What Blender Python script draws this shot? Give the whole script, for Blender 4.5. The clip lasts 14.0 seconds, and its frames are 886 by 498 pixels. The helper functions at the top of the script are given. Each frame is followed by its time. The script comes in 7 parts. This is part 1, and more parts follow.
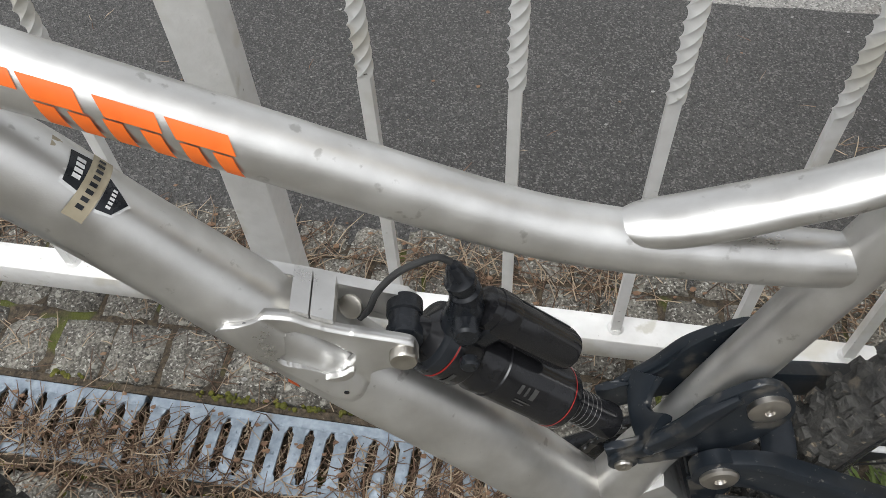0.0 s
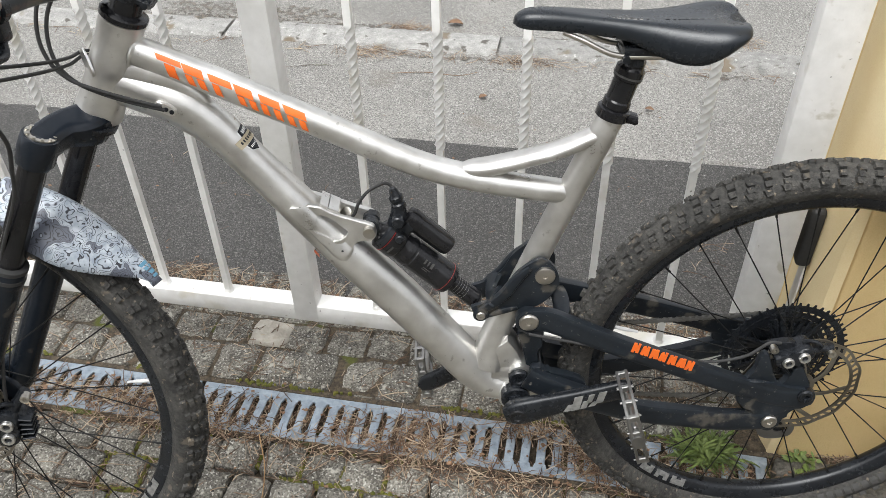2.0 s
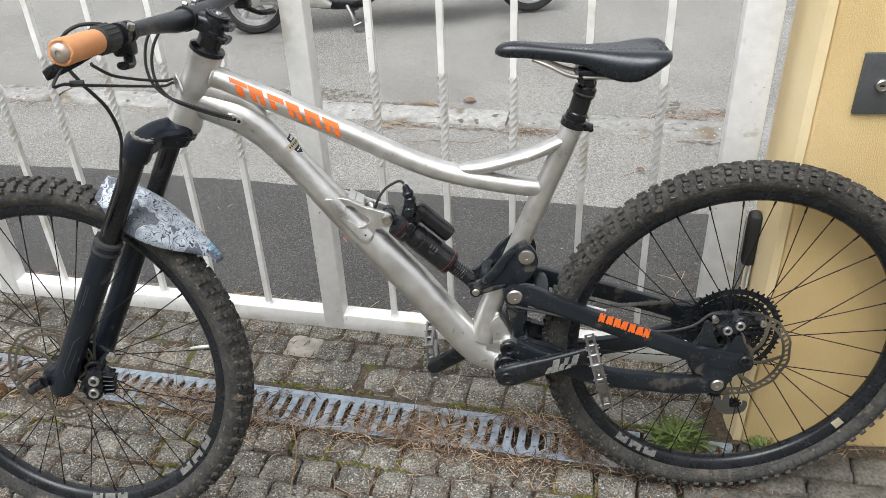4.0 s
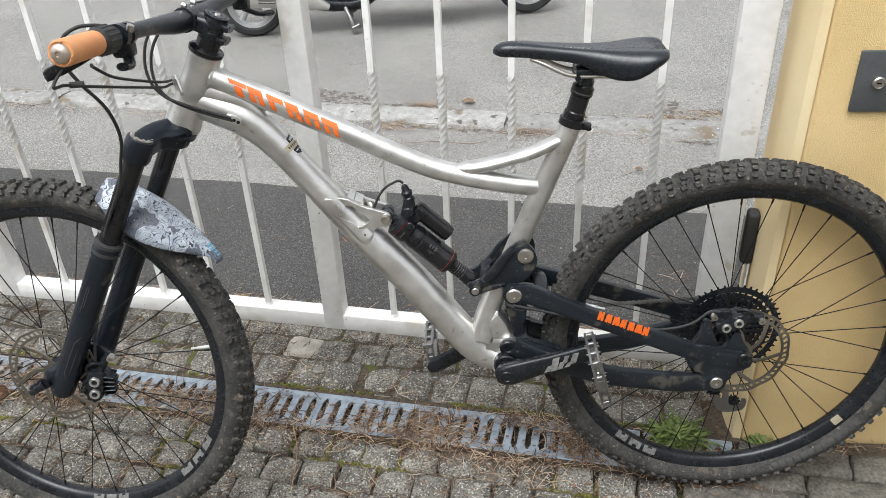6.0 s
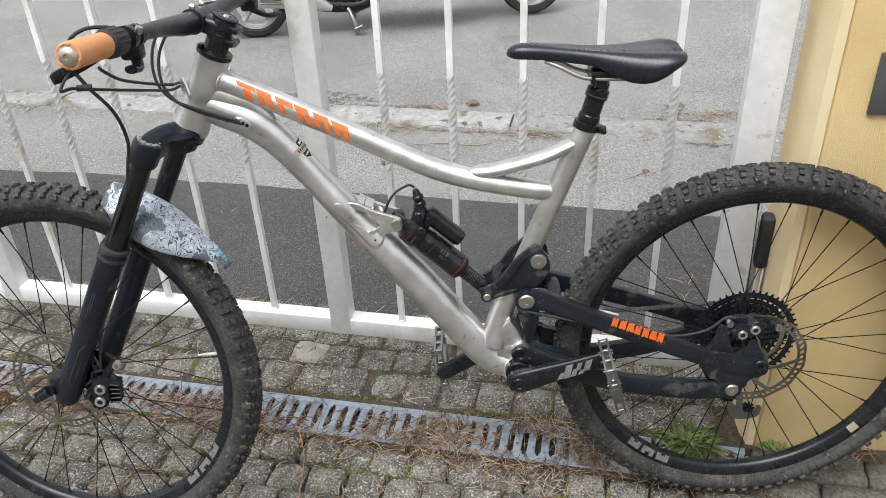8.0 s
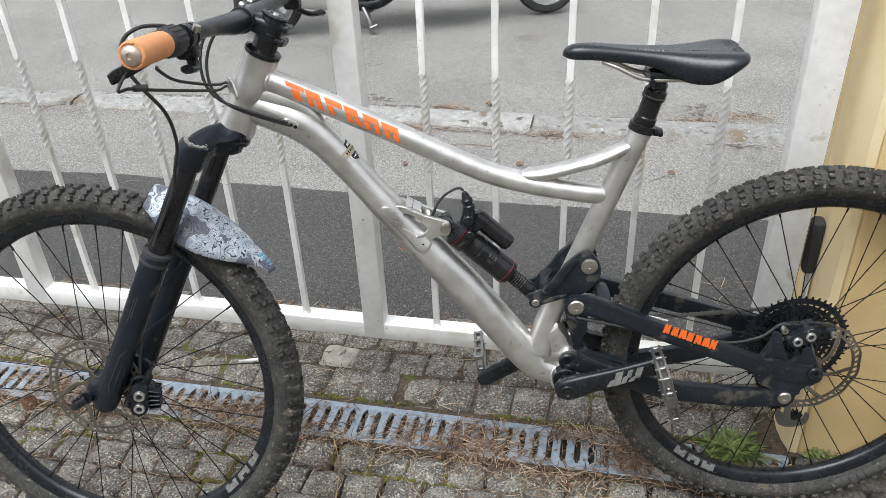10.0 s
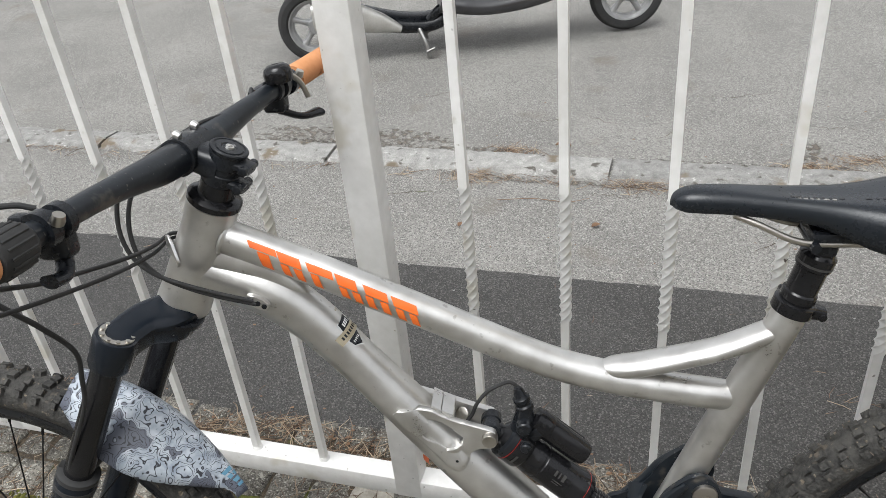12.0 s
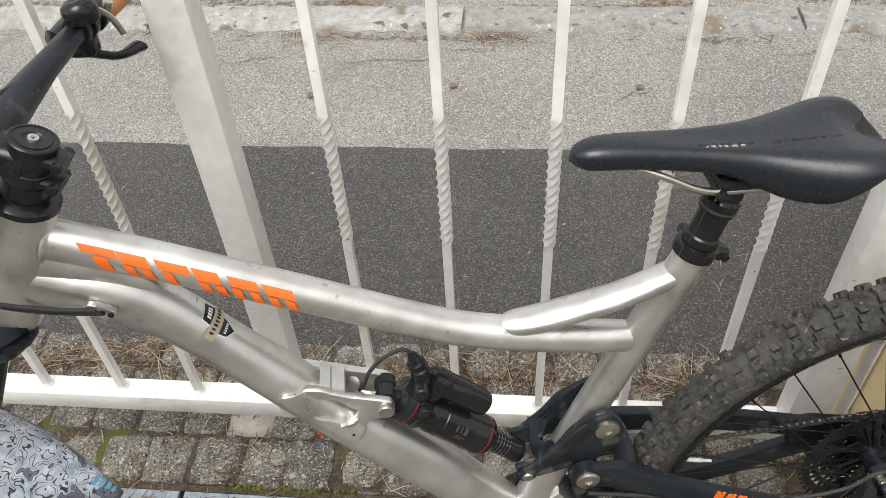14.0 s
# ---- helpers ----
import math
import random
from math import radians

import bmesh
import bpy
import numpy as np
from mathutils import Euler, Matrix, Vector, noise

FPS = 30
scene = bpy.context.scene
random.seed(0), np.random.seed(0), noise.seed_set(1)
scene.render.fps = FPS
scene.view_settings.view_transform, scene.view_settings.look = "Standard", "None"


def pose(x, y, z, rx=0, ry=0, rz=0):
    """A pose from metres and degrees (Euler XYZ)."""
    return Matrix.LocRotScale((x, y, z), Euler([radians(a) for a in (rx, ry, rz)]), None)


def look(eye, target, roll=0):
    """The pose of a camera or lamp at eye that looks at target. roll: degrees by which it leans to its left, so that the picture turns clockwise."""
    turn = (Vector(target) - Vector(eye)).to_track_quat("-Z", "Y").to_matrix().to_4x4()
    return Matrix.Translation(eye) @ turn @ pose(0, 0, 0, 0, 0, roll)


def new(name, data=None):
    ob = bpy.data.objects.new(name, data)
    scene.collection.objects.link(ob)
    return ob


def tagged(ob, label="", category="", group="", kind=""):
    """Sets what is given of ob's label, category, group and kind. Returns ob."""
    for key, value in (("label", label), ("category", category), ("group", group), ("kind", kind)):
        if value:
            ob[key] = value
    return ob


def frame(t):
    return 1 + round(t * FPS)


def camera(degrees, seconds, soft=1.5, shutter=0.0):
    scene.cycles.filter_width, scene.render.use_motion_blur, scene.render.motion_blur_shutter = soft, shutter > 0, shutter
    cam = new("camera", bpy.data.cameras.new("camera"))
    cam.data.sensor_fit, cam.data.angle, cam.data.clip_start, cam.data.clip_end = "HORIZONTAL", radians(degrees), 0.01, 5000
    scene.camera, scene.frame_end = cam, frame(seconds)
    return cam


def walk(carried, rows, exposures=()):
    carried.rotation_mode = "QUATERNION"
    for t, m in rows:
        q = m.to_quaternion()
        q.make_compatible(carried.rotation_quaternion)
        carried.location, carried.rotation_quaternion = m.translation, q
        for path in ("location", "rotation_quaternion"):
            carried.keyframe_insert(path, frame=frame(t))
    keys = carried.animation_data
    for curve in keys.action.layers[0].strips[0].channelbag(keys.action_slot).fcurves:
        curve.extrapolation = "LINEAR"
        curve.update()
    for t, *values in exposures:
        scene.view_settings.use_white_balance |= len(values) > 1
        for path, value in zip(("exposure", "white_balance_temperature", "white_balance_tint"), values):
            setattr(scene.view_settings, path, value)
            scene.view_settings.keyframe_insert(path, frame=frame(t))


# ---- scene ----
cam = camera(56.0, 14.0, soft=0.5)
PATH = [
    (0, (0.026, -0.012, 1.153), (-0.006, 1.148, -0.476), -3.8),
    (0.5, (-0.032, -0.116, 1.226), (0.02, 1.072, -0.381), -1.9),
    (1, (-0.074, -0.276, 1.327), (0.049, 0.993, -0.213), -0.3),
    (1.5, (-0.03, -0.451, 1.378), (0.06, 0.972, -0.026), 0.0),
    (2, (0.105, -0.671, 1.426), (0.085, 0.848, 0.126), -1.6),
    (2.5, (0.103, -0.854, 1.45), (0.042, 0.704, 0.197), -2.3),
    (3, (0.087, -1.002, 1.468), (0.019, 0.66, 0.357), -2.7),
    (3.5, (0.146, -1.035, 1.463), (0.071, 0.63, 0.358), -2.6),
    (6, (0.147, -1.045, 1.461), (0.073, 0.623, 0.36), -2.9),
    (6.5, (0.145, -1.038, 1.456), (0.074, 0.631, 0.356), -2.9),
    (7, (0.143, -1.034, 1.455), (0.071, 0.636, 0.357), -2.9),
    (7.5, (0.133, -1.027, 1.455), (0.06, 0.642, 0.356), -2.9),
    (10, (0.035, -0.988, 1.447), (-0.035, 0.681, 0.346), -2.7),
    (10.5, (-0.004, -0.959, 1.438), (-0.107, 0.704, 0.332), -3.0),
    (11, (0.015, -0.83, 1.428), (-0.171, 0.819, 0.312), -4.2),
    (11.5, (0.084, -0.587, 1.433), (-0.195, 1.061, 0.335), -5.2),
    (12, (0.059, -0.451, 1.416), (-0.183, 1.199, 0.312), -5.9),
    (12.5, (0.002, -0.359, 1.42), (-0.043, 1.259, 0.246), -6.1),
    (13, (-0.024, -0.339, 1.421), (0.064, 1.186, 0.129), -4.3),
    (13.5, (-0.009, -0.308, 1.441), (0.081, 1.138, 0.063), -3.9),
    (14, (0.034, -0.27, 1.463), (0.114, 1.107, 0.016), -3.9),
]
# the film's own exposure drifts a little on the way
EXPOSURE = [(0, 0.69, 6360, 10), (0.5, 0.74, 6390, 10), (1, 0.83, 6430, 10), (2, 1.00, 6450, 10), (3, 1.01, 6420, 10), (7.5, 0.97, 6320, 10), (10, 0.96, 6250, 10), (11, 1.05, 6200, 10), (11.5, 0.88, 6220, 10), (12.5, 0.66, 6610, 10), (13, 0.73, 6660, 10), (14, 0.92, 6700, 10)]
walk(cam, [(t, look(eye, target, roll)) for t, eye, target, roll in PATH], EXPOSURE)

# ---- daylight: high overcast, soft light from above ----
world = bpy.data.worlds.new("sky")
scene.world = world
world.use_nodes = True
wn, wl = world.node_tree.nodes, world.node_tree.links
sky = wn.new("ShaderNodeTexSky")
sky.sky_type, sky.sun_disc = "NISHITA", False
sky.sun_elevation, sky.sun_rotation = radians(70), radians(214)
sky.air_density, sky.dust_density, sky.ozone_density = 1.0, 4.0, 1.0
grey = wn.new("ShaderNodeHueSaturation")
grey.inputs["Saturation"].default_value = 0.12
wl.new(sky.outputs["Color"], grey.inputs["Color"])
wl.new(grey.outputs["Color"], wn["Background"].inputs["Color"])
wn["Background"].inputs["Strength"].default_value = 0.15
sun = new("sun", bpy.data.lights.new("sun", "SUN"))
sun.data.energy, sun.data.angle, sun.data.color = 1.0, radians(40), (0.95, 0.985, 0.98)
sun.matrix_world = look((-1.6, -3.2, 8), (0, 0, 0))


# ---- materials ----
def grid_nodes(name):
    m = bpy.data.materials.new(name)
    m.use_nodes = True
    nt = m.node_tree
    return m, nt.nodes, nt.links, nt.nodes["Principled BSDF"]


def surf(name, a, b, scale=8.0, rough=(0.5, 0.6), metal=0.0, bump=0.0, bscale=60.0, fine=0.3, fscale=150.0,
         spread=0.0, spots=None, coat=0.0, stretch=(1, 1, 1), spec=0.5, band=(0.36, 0.64)):
    """A surface that varies between colours a and b at two scales, with relief and, when given, spots (colour, size, amount)."""
    m, n, l, p = grid_nodes(name)
    pos = n.new("ShaderNodeNewGeometry").outputs["Position"]
    mp = n.new("ShaderNodeMapping")
    mp.inputs["Scale"].default_value = stretch
    l.new(pos, mp.inputs["Vector"])
    at = mp.outputs["Vector"]
    big = n.new("ShaderNodeTexNoise")
    big.inputs["Scale"].default_value, big.inputs["Detail"].default_value = scale, 5
    small = n.new("ShaderNodeTexNoise")
    small.inputs["Scale"].default_value, small.inputs["Detail"].default_value = fscale, 3
    l.new(at, big.inputs["Vector"]), l.new(at, small.inputs["Vector"])
    mixv = n.new("ShaderNodeMix")
    mixv.inputs["Factor"].default_value = fine
    l.new(big.outputs["Fac"], mixv.inputs["A"]), l.new(small.outputs["Fac"], mixv.inputs["B"])
    ramp = n.new("ShaderNodeValToRGB")
    ramp.color_ramp.elements[0].position, ramp.color_ramp.elements[1].position = band
    ramp.color_ramp.elements[0].color, ramp.color_ramp.elements[1].color = (*a, 1), (*b, 1)
    l.new(mixv.outputs["Result"], ramp.inputs["Fac"])
    colour = ramp.outputs["Color"]
    if spread:
        info, hsv, mr = n.new("ShaderNodeObjectInfo"), n.new("ShaderNodeHueSaturation"), n.new("ShaderNodeMapRange")
        mr.inputs["To Min"].default_value, mr.inputs["To Max"].default_value = 1 - spread, 1 + spread
        l.new(info.outputs["Random"], mr.inputs["Value"]), l.new(mr.outputs["Result"], hsv.inputs["Value"])
        l.new(colour, hsv.inputs["Color"])
        colour = hsv.outputs["Color"]
    for sc, size, amount in spots or ():
        v = n.new("ShaderNodeTexNoise")
        v.inputs["Scale"].default_value, v.inputs["Detail"].default_value = size, 4
        l.new(pos, v.inputs["Vector"])
        r = n.new("ShaderNodeMapRange")
        r.inputs["From Min"].default_value, r.inputs["From Max"].default_value = amount, amount + 0.06
        l.new(v.outputs["Fac"], r.inputs["Value"])
        mx = n.new("ShaderNodeMix")
        mx.data_type = "RGBA"
        l.new(r.outputs["Result"], mx.inputs[0]), l.new(colour, mx.inputs[6])
        mx.inputs[7].default_value = (*sc, 1)
        colour = mx.outputs[2]
    l.new(colour, p.inputs["Base Color"])
    rr = n.new("ShaderNodeMapRange")
    rr.inputs["To Min"].default_value, rr.inputs["To Max"].default_value = rough
    l.new(mixv.outputs["Result"], rr.inputs["Value"]), l.new(rr.outputs["Result"], p.inputs["Roughness"])
    p.inputs["Metallic"].default_value = metal
    p.inputs["Coat Weight"].default_value = coat
    p.inputs["Specular IOR Level"].default_value = spec
    if bump:
        bt = n.new("ShaderNodeTexNoise")
        bt.inputs["Scale"].default_value, bt.inputs["Detail"].default_value = bscale, 4
        l.new(at, bt.inputs["Vector"])
        bp = n.new("ShaderNodeBump")
        bp.inputs["Strength"].default_value, bp.inputs["Distance"].default_value = bump, 0.005
        l.new(bt.outputs["Fac"], bp.inputs["Height"]), l.new(bp.outputs["Normal"], p.inputs["Normal"])
    return m


def asphalt(name, base, chip, size, amount, stain=None):
    """Asphalt: dark binder with light chippings told apart by cells, and stains."""
    m, n, l, p = grid_nodes(name)
    pos = n.new("ShaderNodeNewGeometry").outputs["Position"]
    cells = n.new("ShaderNodeTexVoronoi")
    cells.inputs["Scale"].default_value = size
    l.new(pos, cells.inputs["Vector"])
    hue = n.new("ShaderNodeSeparateColor")
    l.new(cells.outputs["Color"], hue.inputs["Color"])
    pick = n.new("ShaderNodeMapRange")
    pick.inputs["From Min"].default_value, pick.inputs["From Max"].default_value = 1 - amount, 1.0
    l.new(hue.outputs["Red"], pick.inputs["Value"])
    big = n.new("ShaderNodeTexNoise")
    big.inputs["Scale"].default_value, big.inputs["Detail"].default_value = 2.2, 6
    l.new(pos, big.inputs["Vector"])
    ramp = n.new("ShaderNodeValToRGB")
    ramp.color_ramp.elements[0].position, ramp.color_ramp.elements[1].position = 0.3, 0.7
    ramp.color_ramp.elements[0].color = (*[c * 0.8 for c in base], 1)
    ramp.color_ramp.elements[1].color = (*[c * 1.2 for c in base], 1)
    l.new(big.outputs["Fac"], ramp.inputs["Fac"])
    mx = n.new("ShaderNodeMix")
    mx.data_type = "RGBA"
    l.new(pick.outputs["Result"], mx.inputs[0]), l.new(ramp.outputs["Color"], mx.inputs[6])
    mx.inputs[7].default_value = (*chip, 1)
    pit = n.new("ShaderNodeMapRange")
    pit.inputs["From Min"].default_value, pit.inputs["From Max"].default_value = 0.74, 0.80
    l.new(hue.outputs["Green"], pit.inputs["Value"])
    deep = n.new("ShaderNodeMix")
    deep.data_type = "RGBA"
    l.new(pit.outputs["Result"], deep.inputs[0]), l.new(mx.outputs[2], deep.inputs[6])
    deep.inputs[7].default_value = (*[c * 0.58 for c in base], 1)
    colour = deep.outputs[2]
    if stain:
        st = n.new("ShaderNodeTexNoise")
        st.inputs["Scale"].default_value, st.inputs["Detail"].default_value = 3.4, 7
        l.new(pos, st.inputs["Vector"])
        r = n.new("ShaderNodeMapRange")
        r.inputs["From Min"].default_value, r.inputs["From Max"].default_value = 0.62, 0.74
        r.inputs["To Max"].default_value = 0.6
        l.new(st.outputs["Fac"], r.inputs["Value"])
        m2 = n.new("ShaderNodeMix")
        m2.data_type = "RGBA"
        l.new(r.outputs["Result"], m2.inputs[0]), l.new(colour, m2.inputs[6])
        m2.inputs[7].default_value = (*stain, 1)
        colour = m2.outputs[2]
    l.new(colour, p.inputs["Base Color"])
    p.inputs["Roughness"].default_value = 0.85
    bp = n.new("ShaderNodeBump")
    bp.inputs["Strength"].default_value, bp.inputs["Distance"].default_value = 0.7, 0.003
    l.new(cells.outputs["Distance"], bp.inputs["Height"]), l.new(bp.outputs["Normal"], p.inputs["Normal"])
    return m


def brushed(name, a, b, rough, scratch=0.25, metal=1.0, worn=0.0):
    """Raw metal: cloudy oxide tone, fine scratches that catch the light, long smears where it was rubbed."""
    m, n, l, p = grid_nodes(name)
    pos = n.new("ShaderNodeNewGeometry").outputs["Position"]
    cloud = n.new("ShaderNodeTexNoise")
    cloud.inputs["Scale"].default_value, cloud.inputs["Detail"].default_value = 13, 8
    l.new(pos, cloud.inputs["Vector"])
    mp = n.new("ShaderNodeMapping")
    mp.inputs["Scale"].default_value, mp.inputs["Rotation"].default_value = (60, 900, 900), (0, 0.42, 0)
    l.new(pos, mp.inputs["Vector"])
    line = n.new("ShaderNodeTexNoise")
    line.inputs["Scale"].default_value, line.inputs["Detail"].default_value = 1.0, 3
    l.new(mp.outputs["Vector"], line.inputs["Vector"])
    ms = n.new("ShaderNodeMapping")
    ms.inputs["Scale"].default_value = (30, 36, 30)
    l.new(pos, ms.inputs["Vector"])
    smear = n.new("ShaderNodeTexNoise")
    smear.inputs["Scale"].default_value, smear.inputs["Detail"].default_value = 1.0, 6
    l.new(ms.outputs["Vector"], smear.inputs["Vector"])
    tone = n.new("ShaderNodeMix")
    tone.inputs["Factor"].default_value = 0.5 if worn else 0.0
    l.new(cloud.outputs["Fac"], tone.inputs["A"]), l.new(smear.outputs["Fac"], tone.inputs["B"])
    ramp = n.new("ShaderNodeValToRGB")
    ramp.color_ramp.elements[0].position, ramp.color_ramp.elements[1].position = (0.30, 0.70) if worn else (0.3, 0.72)
    ramp.color_ramp.elements[0].color, ramp.color_ramp.elements[1].color = (*a, 1), (*b, 1)
    l.new(tone.outputs["Result"], ramp.inputs["Fac"])
    colour = ramp.outputs["Color"]
    if worn:
        fleck = n.new("ShaderNodeTexNoise")
        fleck.inputs["Scale"].default_value, fleck.inputs["Detail"].default_value = 85, 5
        l.new(pos, fleck.inputs["Vector"])
        pick = n.new("ShaderNodeMapRange")
        pick.inputs["From Min"].default_value, pick.inputs["From Max"].default_value = 0.66, 0.72
        pick.inputs["To Max"].default_value = worn
        l.new(fleck.outputs["Fac"], pick.inputs["Value"])
        mx = n.new("ShaderNodeMix")
        mx.data_type = "RGBA"
        l.new(pick.outputs["Result"], mx.inputs[0]), l.new(colour, mx.inputs[6])
        mx.inputs[7].default_value = (0.20, 0.185, 0.16, 1)
        colour = mx.outputs[2]
    l.new(colour, p.inputs["Base Color"])
    both = n.new("ShaderNodeMath")
    both.operation = "MULTIPLY_ADD"
    both.inputs[1].default_value = scratch
    l.new(line.outputs["Fac"], both.inputs[0]), l.new(tone.outputs["Result"], both.inputs[2])
    rr = n.new("ShaderNodeMapRange")
    rr.inputs["From Min"].default_value, rr.inputs["From Max"].default_value = 0.38, 0.85
    rr.inputs["To Min"].default_value, rr.inputs["To Max"].default_value = rough
    l.new(both.outputs["Value"], rr.inputs["Value"]), l.new(rr.outputs["Result"], p.inputs["Roughness"])
    p.inputs["Metallic"].default_value = metal
    bp = n.new("ShaderNodeBump")
    bp.inputs["Strength"].default_value, bp.inputs["Distance"].default_value = 0.07, 0.001
    l.new(line.outputs["Fac"], bp.inputs["Height"]), l.new(bp.outputs["Normal"], p.inputs["Normal"])
    return m


OLD_ASPHALT = asphalt("old_asphalt", (0.204, 0.197, 0.182), (0.375, 0.363, 0.336), 290, 0.42, (0.14, 0.115, 0.09))
NEW_ASPHALT = asphalt("new_asphalt", (0.0515, 0.0498, 0.0470), (0.150, 0.144, 0.134), 340, 0.34)
SOIL = surf("joint_soil", (0.028, 0.022, 0.015), (0.105, 0.080, 0.052), 60, (0.9, 1), bump=0.9, bscale=260, fine=0.6,
            spots=[((0.075, 0.085, 0.014), 9, 0.57), ((0.20, 0.17, 0.13), 210, 0.66)])
SETT = surf("concrete_sett", (0.062, 0.056, 0.046), (0.215, 0.202, 0.172), 24, (0.85, 0.95), bump=1.0, bscale=150, fine=0.62,
            fscale=230, spread=0.22, band=(0.42, 0.60), spots=[((0.40, 0.388, 0.345), 190, 0.590), ((0.33, 0.32, 0.275), 46, 0.62), ((0.028, 0.026, 0.023), 120, 0.62), ((0.055, 0.056, 0.02), 8, 0.67)])
KERB = surf("granite_kerb", (0.165, 0.163, 0.154), (0.35, 0.342, 0.323), 30, (0.75, 0.9), bump=0.9, bscale=90, spread=0.15,
            fine=0.55, fscale=260, spots=[((0.15, 0.12, 0.085), 6, 0.62), ((0.085, 0.078, 0.066), 22, 0.62), ((0.48, 0.47, 0.45), 60, 0.66)])
WHITE = surf("white_gate_paint", (0.64, 0.63, 0.60), (0.80, 0.79, 0.77), 6, (0.32, 0.48), bump=0.12, bscale=160, fine=0.35, fscale=45,
             spots=[((0.60, 0.575, 0.51), 7, 0.59), ((0.56, 0.54, 0.48), 20, 0.67), ((0.40, 0.37, 0.31), 60, 0.70), ((0.07, 0.055, 0.045), 75, 0.722)])
STUCCO = surf("ochre_stucco", (0.72, 0.52, 0.242), (0.83, 0.63, 0.32), 5, (0.9, 1.0), bump=0.6, bscale=420, fine=0.35, fscale=420)
# smoother ochre stucco, lightened in colour for the light on the side face
STUCCO_LIT = surf("lit_smooth_stucco", (0.77, 0.61, 0.34), (0.85, 0.71, 0.44), 6, (0.9, 1.0), bump=0.35, bscale=420, fine=0.3, fscale=420)
# for the added wall out of view behind the yard
UNSEEN_WALL = surf("beige_unseen_wall", (0.50, 0.47, 0.41), (0.60, 0.57, 0.50), 3, (0.9, 1.0), bump=0.4, bscale=300)
ZINC = surf("galvanised_steel", (0.22, 0.265, 0.31), (0.36, 0.41, 0.46), 45, (0.4, 0.6), metal=0.55, bump=0.25, bscale=120,
            spots=[((0.20, 0.17, 0.13), 16, 0.66)])
ALU = brushed("raw_aluminium", (0.48, 0.468, 0.445), (0.79, 0.782, 0.76), (0.22, 0.50), 0.32, 0.93, 0.42)
ALU_CUT = brushed("milled_aluminium", (0.66, 0.65, 0.63), (0.78, 0.77, 0.75), (0.28, 0.4), 0.1)
WORN_PLUG = brushed("scuffed_plug_metal", (0.44, 0.36, 0.29), (0.68, 0.62, 0.56), (0.35, 0.55), 0.2, 0.85, 0.5)
STEEL = brushed("bare_steel", (0.40, 0.38, 0.34), (0.58, 0.55, 0.50), (0.25, 0.4))
TITAN = brushed("bronze_bolt", (0.42, 0.395, 0.36), (0.54, 0.51, 0.47), (0.3, 0.42), 0.1)
DISC = brushed("dusty_disc_steel", (0.19, 0.172, 0.146), (0.34, 0.312, 0.268), (0.32, 0.5))
BLACK = surf("anodised_black", (0.007, 0.008, 0.010), (0.014, 0.016, 0.019), 20, (0.20, 0.34), spec=0.33, bump=0.05, spots=[((0.06, 0.058, 0.054), 60, 0.69)])
BLACK_GLOSS = surf("gloss_black", (0.007, 0.007, 0.008), (0.013, 0.013, 0.014), 20, (0.08, 0.2), spec=0.35)
FORK_BLACK = surf("satin_fork_black", (0.008, 0.011, 0.016), (0.014, 0.017, 0.022), 14, (0.14, 0.28), spec=0.26, bump=0.05, spots=[((0.055, 0.05, 0.045), 22, 0.68), ((0.16, 0.155, 0.145), 150, 0.735)])
CARBON = surf("matt_carbon_black", (0.008, 0.010, 0.013), (0.015, 0.019, 0.024), 14, (0.22, 0.40), spec=0.30, bump=0.06, spots=[((0.065, 0.060, 0.052), 24, 0.60), ((0.10, 0.095, 0.085), 170, 0.66)])
RUBBER = surf("dusty_tyre_rubber", (0.018, 0.0178, 0.017), (0.064, 0.061, 0.055), 22, (0.65, 0.9), bump=0.6, bscale=260, spec=0.4, fine=0.5, fscale=140,
              band=(0.38, 0.62), spots=[((0.10, 0.085, 0.066), 40, 0.62), ((0.17, 0.142, 0.105), 110, 0.635)])
SPOKE = surf("matt_black_spoke", (0.006, 0.006, 0.006), (0.010, 0.010, 0.010), 30, (0.5, 0.6), spec=0.2)
RUBBER_CLEAN = surf("black_rubber", (0.015, 0.015, 0.015), (0.03, 0.03, 0.03), 20, (0.6, 0.8), bump=0.2)
LEATHER = surf("black_saddle_cover", (0.009, 0.0115, 0.015), (0.014, 0.0175, 0.022), 9, (0.20, 0.36), bump=0.05, bscale=420, spec=0.42, spots=[((0.06, 0.062, 0.065), 130, 0.72), ((0.045, 0.048, 0.052), 14, 0.66)])
ORANGE = surf("orange_decal", (0.74, 0.125, 0.013), (0.82, 0.165, 0.022), 12, (0.35, 0.5))
FOAM = surf("orange_foam_grip", (0.55, 0.235, 0.095), (0.63, 0.30, 0.135), 25, (0.8, 0.95), bump=0.10, bscale=500,
            spots=[((0.30, 0.13, 0.05), 30, 0.68)])
PEDAL_GREY = brushed("grey_pedal_alloy", (0.22, 0.217, 0.21), (0.38, 0.373, 0.36), (0.38, 0.58))
RED = surf("red_ring", (0.28, 0.014, 0.012), (0.36, 0.02, 0.016), 12, (0.3, 0.4))
CRANK_PRINT = surf("grey_crank_print", (0.13, 0.13, 0.125), (0.27, 0.265, 0.25), 70, (0.45, 0.6))
PRINT = surf("pale_print", (0.50, 0.50, 0.50), (0.62, 0.62, 0.61), 60, (0.5, 0.6))
TYRE_PRINT = surf("worn_tyre_print", (0.13, 0.128, 0.12), (0.30, 0.29, 0.275), 70, (0.6, 0.8))
RIM_PRINT = surf("worn_rim_print", (0.085, 0.084, 0.080), (0.20, 0.196, 0.187), 160, (0.5, 0.7))
